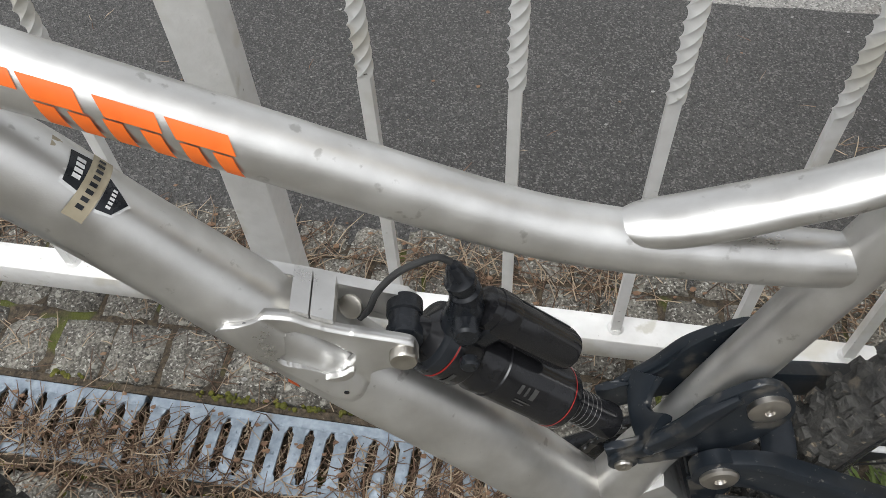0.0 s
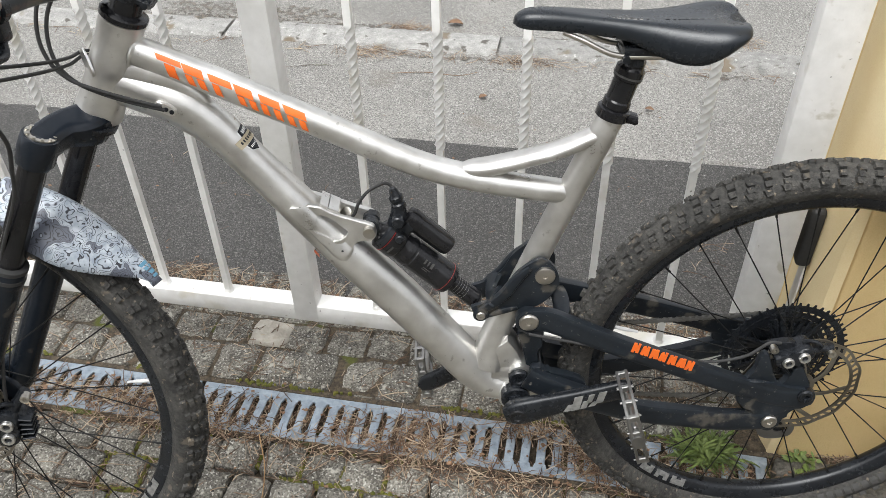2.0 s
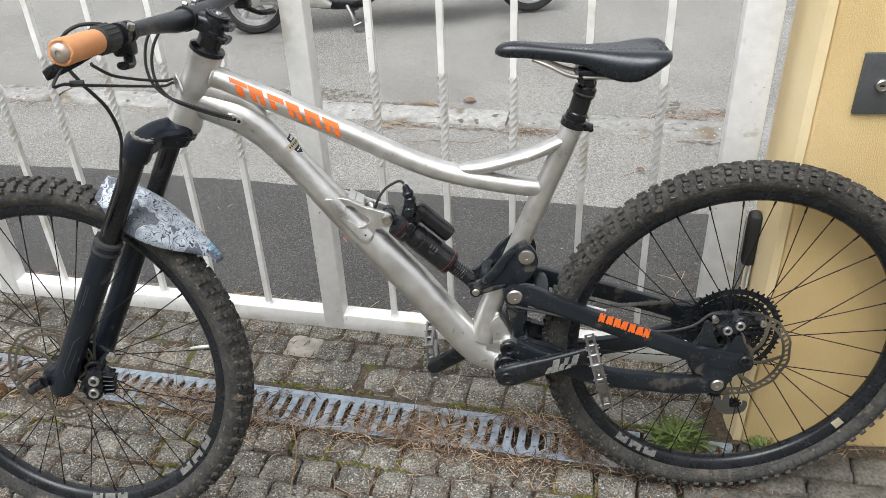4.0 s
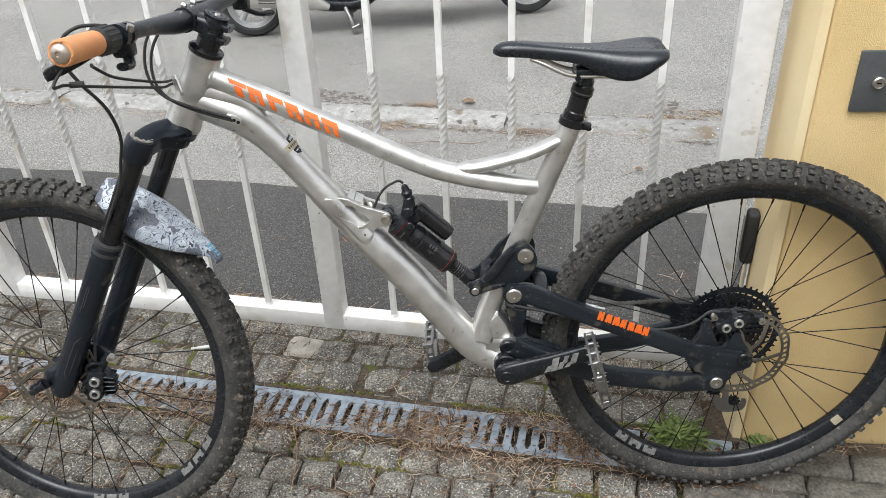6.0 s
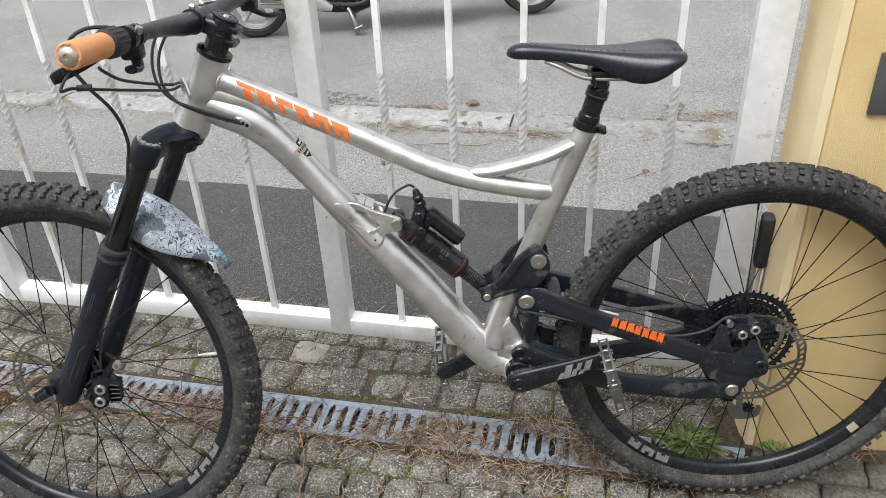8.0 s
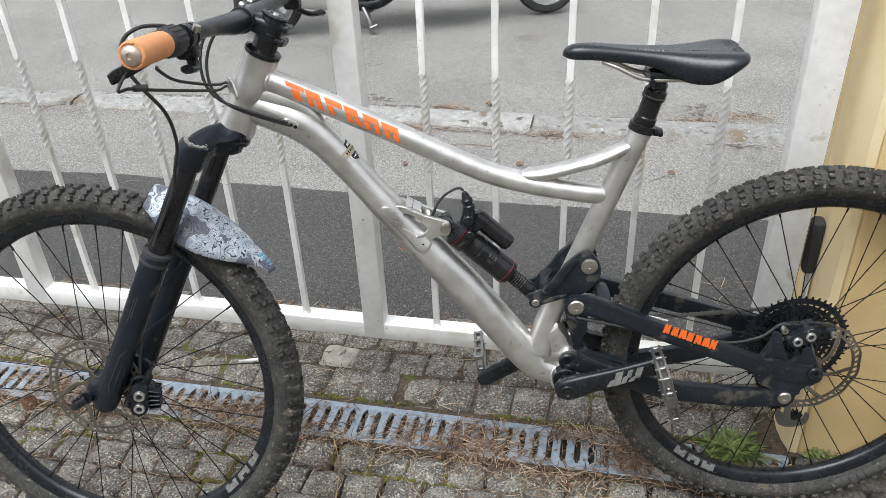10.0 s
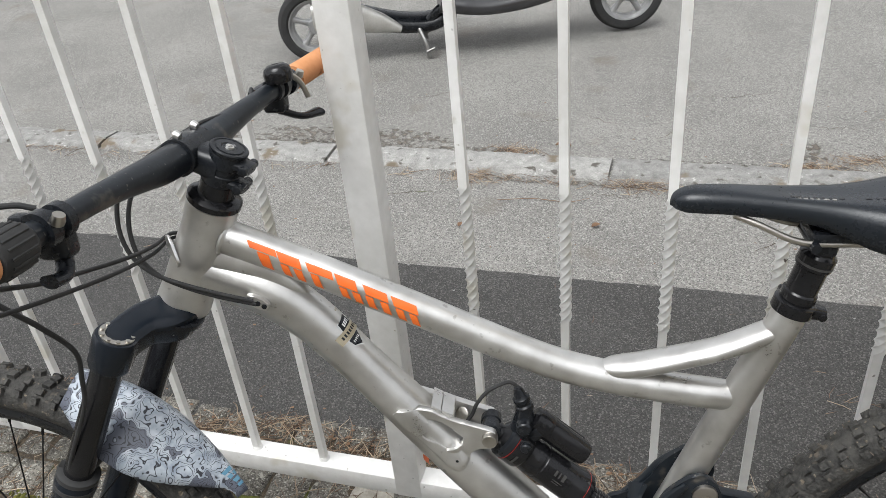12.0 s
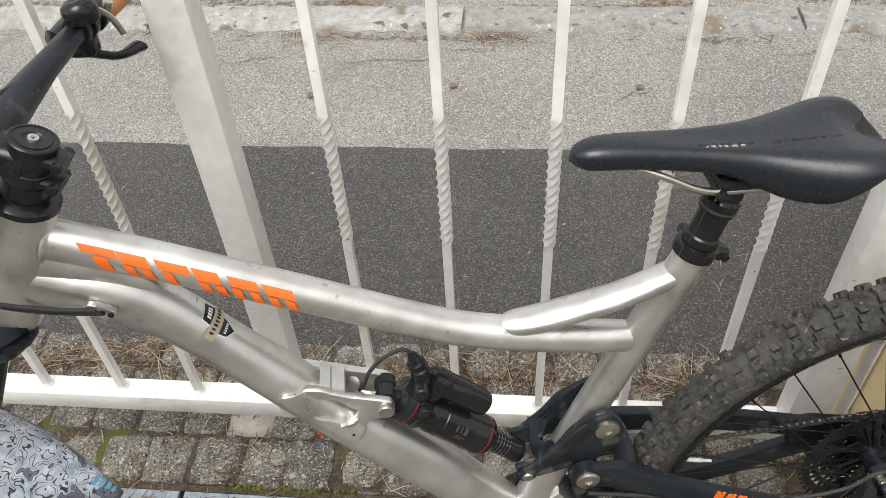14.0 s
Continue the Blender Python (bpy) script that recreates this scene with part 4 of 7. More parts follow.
# swingarm: two black sides
swing = new("swingarm")
swing.parent = bike
for s in (-1, 1):
    bm = bmesh.new()
    y = s
    lathe(bm, [(0.017, -0.0075), (0.0205, -0.006), (0.0205, 0.006), (0.017, 0.0075)], on_y(0.206, 0.038 * y, 0.5125), 32)
    tube(bm, [P3(0.206, 0.5115, 0.0385 * y), P3(0.235, 0.512, 0.041 * y), P3(0.27, 0.500, 0.047 * y), P3(0.34, 0.4725, 0.058 * y), P3(0.43, 0.437, 0.068 * y), P3(0.52, 0.400, 0.074 * y), P3(0.585, 0.374, 0.076 * y), P3(0.625, 0.3665, 0.077 * y)],
         [(0.0195, 0.007), (0.0195, 0.008), (0.0180, 0.009), (0.0170, 0.0085), (0.0168, 0.0085), (0.0168, 0.008), (0.0175, 0.007), (0.017, 0.006)], 28, 6, square=7)
    part("seat_stay", bm, CARBON, swing)
    bm = bmesh.new()
    if s < 0:
        line = [P3(0.205, 0.398, -0.040), P3(0.245, 0.380, -0.050), P3(0.300, 0.3625, -0.060), P3(0.38, 0.338, -0.066), P3(0.455, 0.327, -0.070), P3(0.52, 0.319, -0.073), P3(0.5865, 0.3205, -0.076)]
    else:           # the drive side dips below the chain
        line = [P3(0.205, 0.375, 0.040), P3(0.250, 0.345, 0.051), P3(0.300, 0.320, 0.060), P3(0.348, 0.316, 0.064), P3(0.44, 0.3235, 0.069), P3(0.54, 0.3425, 0.075), P3(0.59, 0.350, 0.076)]
    tube(bm, line, [(0.020, 0.012), (0.0195, 0.011), (0.019, 0.010), (0.019, 0.0095), (0.019, 0.009), (0.019, 0.0085), (0.018, 0.008)], 28, 6, square=7)
    part("chain_stay", bm, CARBON, swing)
    bm = bmesh.new()
    plate(bm, smooth_outline([(0.55, 0.409), (0.606, 0.393), (0.640, 0.386), (0.652, 0.372), (0.648, 0.352), (0.630, 0.350), (0.6106, 0.331), (0.602, 0.304), (0.589, 0.296), (0.574, 0.305), (0.568, 0.325), (0.55, 0.352), (0.53, 0.365), (0.535, 0.40)], 4), min(0.068 * y, 0.0818 * y), max(0.068 * y, 0.0818 * y), bevel=0.004)
    if s < 0:       # posts that carry the brake
        plate(bm, smooth_outline([(0.540, 0.405), (0.550, 0.42), (0.555, 0.455), (0.567, 0.456), (0.573, 0.43), (0.585, 0.40)], 3), -0.076, -0.064, bevel=0.002)
        plate(bm, smooth_outline([(0.596, 0.393), (0.604, 0.405), (0.612, 0.426), (0.624, 0.428), (0.632, 0.405), (0.640, 0.385)], 3), -0.076, -0.064, bevel=0.002)
    part("dropout", bm, CARBON, swing)
bm = bmesh.new()
tube(bm, [(0.250, -0.045, 0.506), (0.258, -0.025, 0.509), (0.260, 0.0, 0.510), (0.258, 0.025, 0.509), (0.250, 0.045, 0.506)], [(0.008, 0.013)] * 5, 20, 5, side=(0.9, 0, 0.2), square=7)
part("upper_yoke", bm, CARBON, swing)
bm = bmesh.new()
box(bm, (0.014, 0.070, 0.034), pose(0.228, 0, 0.384, 0, -12, 0), 0.006, 3)
plate(bm, smooth_outline([(0.190, 0.482), (0.203, 0.470), (0.232, 0.470), (0.221, 0.446), (0.226, 0.408), (0.239, 0.372), (0.228, 0.360), (0.213, 0.372), (0.206, 0.400), (0.200, 0.440)], 3), -0.030, 0.030, bevel=0.005)
for y in (-0.043, 0.029):      # swept side plates with a forked upper end
    plate(bm, smooth_outline([(0.212, 0.414), (0.220, 0.417), (0.228, 0.414), (0.238, 0.406), (0.254, 0.401), (0.290, 0.388), (0.300, 0.372), (0.285, 0.362), (0.240, 0.372), (0.216, 0.388), (0.209, 0.402)], 3), y, y + 0.014, bevel=0.003)
part("lower_yoke", bm, CARBON, swing)
bm = bmesh.new()
lathe(bm, [(0.004, 0.0015), (0.0048, 0.0045), (0.0128, 0.0045), (0.0150, 0.0025), (0.0150, -0.01)], on_y(0.206, -0.0455, 0.5125), 36)
part("pivot_bolt", bm, TITAN, swing, "bronze-grey pivot bolt")
bm = bmesh.new()
lathe(bm, [(0.003, 0.001), (0.004, 0.004), (0.011, 0.004), (0.0125, 0.002), (0.0125, -0.01)], on_y(0.5865, -0.084, 0.3225), 32)
part("pivot_bolt", bm, STEEL, swing, "bare steel pivot bolt")
bm = bmesh.new()
lathe(bm, [(0.004, 0.0005), (0.005, 0.004), (0.010, 0.0045), (0.0125, 0.002), (0.0125, -0.01)], on_y(REAR.x, -0.0835, REAR.z), 28)
part("axle_end", bm, BLACK, swing)
for k in range(7):         # orange block decal on the near stay
    x0, z0 = 0.362 + k * 0.0137, 0.4765 - k * 0.0054
    bm = bmesh.new()
    q = np.interp(x0 + 0.005, (0.33, 0.43, 0.52), (0.057, 0.068, 0.074)) + 0.0086
    plate(bm, [(x0 + 0.001, z0 + 0.0085 - 0.002 * (k % 2)), (x0 + 0.0052, z0 + 0.0080), (x0 + 0.0066, z0 + 0.0015 + 0.002 * (k % 3)), (x0 + 0.0078, z0 + 0.0072), (x0 + 0.0112, z0 + 0.0062), (x0 + 0.0072 + 0.0014 * (k % 3), z0 - 0.0115), (x0 + 0.0030, z0 - 0.0106), (x0 + 0.0030, z0 - 0.0050 - 0.002 * (k % 2)), (x0 + 0.0002, z0 - 0.0098), (x0 - 0.0036, z0 - 0.0090 + 0.002 * (k % 2))], -q - 0.0006, -q + 0.0012, m=Matrix.Translation((x0, -q, 0)) @ pose(0, 0, 0, 0, 0, -5) @ Matrix.Translation((-x0, q, 0)))
    part("stay_decal", bm, ORANGE, swing, "bright orange block decal")

# seat post, clamp, saddle
post_dir = Vector((0.30, 0, 0.954)).normalized()
base = Vector((0.3155, 0, 0.832))
PM = Matrix.Translation(base) @ post_dir.to_track_quat("Z", "Y").to_matrix().to_4x4()
seatpost = new("seatpost")
seatpost.parent = bike
bm = bmesh.new()
lathe(bm, [(0.019, -0.006), (0.0225, -0.005), (0.0225, 0.007), (0.0195, 0.009)], PM, 36)
box(bm, (0.018, 0.020, 0.012), PM @ pose(0.024, 0, 0.002), 0.003, 2)
tube(bm, [tuple(base + Vector((0.012, 0, -0.004))), tuple(base + Vector((0.032, 0, -0.010)))], [(0.008, 0.012), (0.0065, 0.010)], 16, 2, square=3)
lathe(bm, [(0.003, -0.012), (0.0045, -0.011), (0.0045, 0.011), (0.003, 0.012)], on_y(base.x + 0.029, 0, base.z - 0.010), 14)
part("seat_clamp", bm, BLACK_GLOSS, seatpost)
bm = bmesh.new()
lathe(bm, [(0.0175, 0.008), (0.019, 0.012), (0.0185, 0.020), (0.0168, 0.022), (0.0168, 0.050), (0.0190, 0.052), (0.0195, 0.066), (0.0165, 0.069), (0.0155, 0.071), (0.0155, 0.079), (0.012, 0.084)], PM, 36)
part("dropper_post", bm, BLACK_GLOSS, seatpost)
bm = bmesh.new()
lathe(bm, [(0.0191, 0.055), (0.0197, 0.0552), (0.0197, 0.0575), (0.0191, 0.0577)], PM, 36, True)
part("post_lettering", bm, DULL_PRINT, seatpost)
bm = bmesh.new()
box(bm, (0.046, 0.052, 0.012), Matrix.Translation((0.342, 0, 0.925)) @ pose(0, 0, 0, 0, 3, 0), 0.004, 2)
box(bm, (0.020, 0.040, 0.022), Matrix.Translation((0.338, 0, 0.912)) @ pose(0, 0, 0, 0, 3, 0), 0.004, 2)
lathe(bm, [(0.005, -0.032), (0.005, 0.032)], on_y(0.322, 0, 0.918), 14)
part("rail_clamp", bm, BLACK, seatpost)
saddle = new("saddle")
saddle.parent = bike


def saddle_shell(bm):
    # stations: x, half width, top height, edge drop, dish
    st = [(0.1835, 0.001, 0.9570, 0.002, 0), (0.1850, 0.005, 0.9605, 0.004, 0), (0.189, 0.011, 0.9650, 0.008, 0), (0.199, 0.0165, 0.9695, 0.012, 0), (0.215, 0.0190, 0.9715, 0.0135, 0), (0.245, 0.0205, 0.9710, 0.0140, 0.001),
          (0.285, 0.0235, 0.9685, 0.0150, 0.003), (0.320, 0.0290, 0.9670, 0.0170, 0.0045), (0.350, 0.037, 0.9670, 0.0250, 0.0055), (0.380, 0.050, 0.9680, 0.0325, 0.0065),
          (0.410, 0.0620, 0.9700, 0.0330, 0.008), (0.432, 0.0665, 0.9710, 0.0265, 0.009), (0.447, 0.065, 0.9700, 0.0190, 0.010), (0.460, 0.0590, 0.9680, 0.0125, 0.009), (0.466, 0.050, 0.9655, 0.0085, 0.006), (0.469, 0.036, 0.9625, 0.0040, 0.003)]
    st = spline(st, 3)
    rings = []
    n = 22
    for x, w, top, drop, dish in st:
        ring = []
        for k in range(n + 1):
            f = k / n * 2 - 1
            a = abs(f)
            th = a * 1.95
            yy = w * math.sin(th) * (1 if f > 0 else -1)
            z = top - drop * (1 - math.cos(th)) ** 1.25 - dish * max(0.0, 1 - (a / 0.40) ** 2)
            notch = 0.018 * max(0.0, 1 - (abs(yy) / 0.02) ** 2) * max(0.0, (x - 0.44) / 0.03) ** 2
            ring.append(bm.verts.new((x - notch, yy, z)))
        for k in range(n, -1, -2):
            v = ring[k].co
            ring.append(bm.verts.new((v.x, v.y * 0.94, v.z - (0.002 + 0.004 * (1 - abs(v.y) / max(w, 1e-4))))))
        rings.append(ring)
    m = len(rings[0])
    for r, q in zip(rings, rings[1:]):
        for k in range(m):
            bm.faces.new((r[k], r[(k + 1) % m], q[(k + 1) % m], q[k]))
    bm.faces.new(rings[0]), bm.faces.new(rings[-1])


bm = bmesh.new()
saddle_shell(bm)
for v in bm.verts:          # nose tipped up a little
    v.co.z += (0.335 - v.co.x) * 0.045 + 0.001
cover = part("saddle_cover", bm, LEATHER, saddle, sharp=60)
for y in (-0.022, 0.022):
    bm = bmesh.new()
    tube(bm, [P3(0.245, 0.950, y * 0.5), P3(0.270, 0.940, y * 0.8), P3(0.300, 0.925, y), P3(0.325, 0.919, y), P3(0.365, 0.917, y), P3(0.396, 0.916, y * 1.2), P3(0.412, 0.924, y * 1.4), P3(0.418, 0.944, y * 1.5)], 0.0036, 12, 5)
    part("saddle_rail", bm, STEEL, saddle, "bare steel saddle rail")
rnd = random.Random(9)      # worn remains of print: short dull bars along the hollow
for row, (y, x0, x1) in enumerate(((-0.0105, 0.300, 0.352), (-0.0135, 0.306, 0.340), (-0.0110, 0.372, 0.432))):
    bm = bmesh.new()
    x = x0
    while x < x1:
        w = rnd.uniform(0.002, 0.006)
        z = float(np.interp(x, [0.285, 0.320, 0.350, 0.380, 0.410, 0.432], [0.9652, 0.9623, 0.9613, 0.9613, 0.9618, 0.9618]))
        box(bm, (w, 0.0032, 0.0016), pose(x, y, z + (0.335 - x) * 0.045 + 0.001, 0, 0.5, rnd.uniform(-6, 6)))
        x += w + rnd.uniform(0.001, 0.004)
    part("worn_print", bm, TYRE_PRINT if row == 1 else BLACK_GLOSS, saddle)

# cranks, chainring, pedals
crankset = new("crankset")
crankset.parent = bike
BBX, BBZ = 0.187, 0.357
for s, y in ((1, -0.079), (-1, 0.079)):
    bm = bmesh.new()
    a = Vector((BBX, y, BBZ))
    CR = Vector((0.9475, 0, 0.3197)) if s > 0 else Vector((0.840, 0, 0.542))
    b = a + CR * (0.1720 if s > 0 else 0.1800) * s + Vector((0, -0.012 if y < 0 else 0.012, 0))
    mid = a.lerp(b, 0.5)
    tube(bm, [tuple(a - CR * 0.020 * s), tuple(a), tuple(a.lerp(b, 0.3)), tuple(mid), tuple(a.lerp(b, 0.8)), tuple(b), tuple(b + CR * 0.014 * s)],
         [(0.013, 0.008), (0.0235, 0.013), (0.0205, 0.0105), (0.0185, 0.010), (0.0172, 0.009), (0.0165, 0.008), (0.009, 0.006)], 24, 5, square=3.2)
    arm = part("crank_arm", bm, BLACK, crankset)
    if y < 0:
        bm = bmesh.new()
        lathe(bm, [(0.006, 0.0005), (0.008, 0.0025), (0.013, 0.003), (0.015, 0.0012), (0.015, -0.006)], on_y(BBX, y - 0.0115, BBZ), 28)
        part("crank_bolt", bm, BLACK_GLOSS, arm)
        bm = bmesh.new()
        q = Matrix.Translation(a.lerp(b, 0.62) + Vector((0, -0.0098, 0))) @ pose(0, 0, 0, 0, -18.6, -4)
        for x0, z0, w, h in ((-0.036, -0.012, 0.022, 0.012), (-0.024, -0.013, 0.027, 0.026), (-0.010, -0.013, 0.020, 0.014), (0.003, -0.003, 0.018, 0.014), (0.004, -0.012, 0.020, 0.008), (0.016, -0.008, 0.024, 0.020)):
            plate(bm, [(x0, z0), (x0 + w * 0.5, z0), (x0 + w, z0 + h), (x0 + w * 0.5, z0 + h)], -0.0006, 0.0006, m=q)
        part("crank_print", bm, CRANK_PRINT, arm, "grey block print on the crank")
bm = bmesh.new()
lathe(bm, [(0.012, -0.080), (0.012, 0.080)], on_y(BBX, 0, BBZ), 24)
part("crank_axle", bm, BLACK, crankset)


def gear(bm, r, teeth, thick, m, hole=0.0, tooth=0.0045):
    prof = []
    for k in range(teeth):
        for f, rr in ((0.0, r - tooth), (0.28, r - tooth), (0.42, r), (0.58, r), (0.72, r - tooth)):
            a = 2 * math.pi * (k + f) / teeth
            prof.append((math.cos(a), math.sin(a), rr))
    rings = []
    for z, inner in ((-thick / 2, 0), (thick / 2, 0), (thick / 2, 1), (-thick / 2, 1)):
        rings.append([bm.verts.new(m @ Vector((c * (hole if inner else rr), s * (hole if inner else rr), z))) for c, s, rr in prof])
    n = len(prof)
    for q in range(4):
        a, b = rings[q], rings[(q + 1) % 4]
        for k in range(n):
            bm.faces.new((a[k], a[(k + 1) % n], b[(k + 1) % n], b[k]))


bm = bmesh.new()
gear(bm, 0.068, 32, 0.0035, on_y(BBX, 0.050, BBZ), 0.050)
for k in range(4):
    a = k * math.pi / 2 + 0.5
    tube(bm, [(BBX, 0.050, BBZ), (BBX + 0.054 * math.cos(a), 0.050, BBZ + 0.054 * math.sin(a))], [(0.010, 0.002), (0.007, 0.002)], 10, 1)
part("chainring", bm, BLACK, crankset)


def pedal_at(x, y, z, tilt, turn=0):
    pd = new("pedal")
    pd.parent = bike
    pd.matrix_local = Matrix.Translation((x, y, z)) @ pose(0, 0, 0, 0, tilt, turn)
    bm = bmesh.new()
    for sx in (-1, 1):      # open cage: paired rails joined by webs, windows between them
        for zz in (-0.0068, 0.0068):
            box(bm, (0.011, 0.096, 0.0046), pose(sx * 0.044, 0, zz), 0.0014, 2)
            box(bm, (0.084, 0.010, 0.0044), pose(0, sx * 0.043, zz), 0.0014, 2)
        for yy in (-0.044, -0.015, 0.015, 0.044):
            box(bm, (0.010, 0.0065, 0.012), pose(sx * 0.044, yy, 0), 0.001, 1)
        for xx in (-0.014, 0.014):
            box(bm, (0.0065, 0.009, 0.012), pose(xx, sx * 0.043, 0), 0.001, 1)
        box(bm, (0.008, 0.086, 0.0065), pose(sx * 0.020, 0, 0), 0.0016, 1)
    part("pedal_body", bm, PEDAL_GREY, pd, "scuffed grey alloy open cage")
    bm = bmesh.new()
    lathe(bm, [(0.010, -0.050), (0.011, -0.04), (0.009, 0.02), (0.009, 0.062)], Y_AXIS.inverted(), 18)
    part("pedal_axle", bm, PEDAL_GREY, pd)
    bm = bmesh.new()
    lathe(bm, [(0.0011, -0.0125), (0.0014, -0.007), (0.0014, 0.007), (0.0011, 0.0125)], None, 8)
    pin = part("pin", bm, PEDAL_GREY, pd, m=pose(0.045, -0.042, 0))
    for px, py in ((0.045, -0.014), (0.045, 0.014), (0.045, 0.042), (-0.045, -0.042), (-0.045, -0.014), (-0.045, 0.014), (-0.045, 0.042), (0.016, -0.045), (-0.016, -0.045), (0.016, 0.045), (-0.016, 0.045)):
        link("pin", pin.data, pd, m=pose(px, py, 0))
    return pd


pedal_at(0.3495, -0.152, 0.4160, 76)
pedal_at(0.0300, 0.152, 0.2580, 84)


# ---- wheels ----
def wheel(name, knob_seed, label):
    """A 29 inch wheel about the y axis at the origin."""
    w = new(name)
    w.parent = bike
    w["label"] = label
    # tyre: casing ring with raised blocks
    bm = bmesh.new()
    R, n = 0.3400, 120
    prof = []
    for k in range(15):
        a = radians(-118 + 236 * k / 14)
        prof.append((R - 0.0005 + 0.0225 * math.cos(a), 0.0275 * math.sin(a)))
    prof = [(0.3175, -0.0155)] + prof + [(0.3175, 0.0155)]
    rings = []
    for i in range(n):
        t = 2 * math.pi * i / n
        rings.append([bm.verts.new((r * math.cos(t), y, r * math.sin(t))) for r, y in prof])
    m = len(prof)
    for i in range(n):
        a, b = rings[i], rings[(i + 1) % n]
        for k in range(m - 1):
            bm.faces.new((a[k], a[k + 1], b[k + 1], b[k]))
    rnd = random.Random(knob_seed)
    pitch = 2 * math.pi / 92

    def knob(t, ang, w_t, w_a, h, skew=0.0):
        """A tapered block at angle t round the wheel and ang across the casing."""
        vs = []
        for lift, k in ((-0.002, 1.12), (h, 0.86)):
            for st, sa in ((-1, -1), (1, -1), (1, 1), (-1, 1)):
                a = ang + sa * w_a * k / 2 / 0.029
                tt = t + (st * w_t * k / 2 + skew * sa * w_a / 2) / 0.365
                r = R + (0.0225 + lift) * math.cos(a)
                y = (0.0275 + lift) * math.sin(a)
                vs.append(bm.verts.new((r * math.cos(tt), y, r * math.sin(tt))))
        for f in ((4, 5, 6, 7), (0, 1, 5, 4), (1, 2, 6, 5), (2, 3, 7, 6), (3, 0, 4, 7)):
            bm.faces.new([vs[q] for q in f])
    for k in range(92):
        t = k * pitch
        if k % 2 == 0:
            for s in (-1, 1):
                knob(t + rnd.uniform(-1, 1) * 0.002, s * 0.21, 0.0115, 0.0098, 0.0052, 0.12 * s)
        else:
            for s in (-1, 1):
                knob(t, s * 0.38, 0.0095, 0.0090, 0.0052, -0.2 * s)
        for s in (-1, 1):
            knob(t + (0.25 if s > 0 else 0.1) * pitch, s * (0.72 if k % 2 else 0.66), 0.0098, 0.0088, 0.0055)
            knob(t + (0.4 if s > 0 else 0.2) * pitch, s * (1.02 if k % 2 else 1.10), 0.0112, 0.0098, 0.0056, 0.15)
    tyre = part("tyre", bm, RUBBER, w, "worn knobbly black tyre, dusty with dried mud", sharp=40)
    # rim
    bm = bmesh.new()
    prof = [(0.3225, -0.0165), (0.3225, -0.0135), (0.314, -0.0135), (0.312, 0.0), (0.314, 0.0135), (0.3225, 0.0135), (0.3225, 0.0165), (0.313, 0.0170), (0.301, 0.0120), (0.2965, 0.006), (0.296, 0), (0.2965, -0.006), (0.301, -0.0120), (0.313, -0.0170)]
    lathe(bm, [(r, y) for r, y in prof], Y_AXIS, 96, True)
    part("rim", bm, BLACK, w)
    # hub
    bm = bmesh.new()
    lathe(bm, [(0.010, -0.062), (0.012, -0.058), (0.016, -0.045), (0.027, -0.037), (0.028, -0.033), (0.018, -0.028), (0.0155, 0.0), (0.018, 0.026), (0.028, 0.031), (0.027, 0.035), (0.016, 0.045), (0.012, 0.06)], Y_AXIS, 32)
    part("hub", bm, BLACK, w)
    # spokes: four patterns, each repeated eight times
    for side, lead in ((-1, 1), (-1, -1), (1, 1), (1, -1)):
        off = {(-1, 1): 0.0, (-1, -1): 0.4, (1, 1): 0.2, (1, -1): 0.6}[(side, lead)]
        hub_a, rim_a = -lead * 1.05, 0.0
        p0 = Vector((0.0265 * math.cos(hub_a), side * 0.034, 0.0265 * math.sin(hub_a)))
        p1 = Vector((0.2965, side * 0.003, 0.0))
        bm = bmesh.new()
        d = p1 - p0
        tube(bm, [tuple(p0), tuple(p0 + d * 0.955), tuple(p0 + d * 0.956), tuple(p1)], [0.00105, 0.00105, 0.0019, 0.0019], 6, 1, side=(0, 1, 0.01))
        first = part("spoke", bm, SPOKE, w, m=Matrix.Rotation(off, 4, "Y"))
        for k in range(1, 8):
            link("spoke", first.data, w, m=Matrix.Rotation(off + k * math.pi / 4, 4, "Y"))
    return w


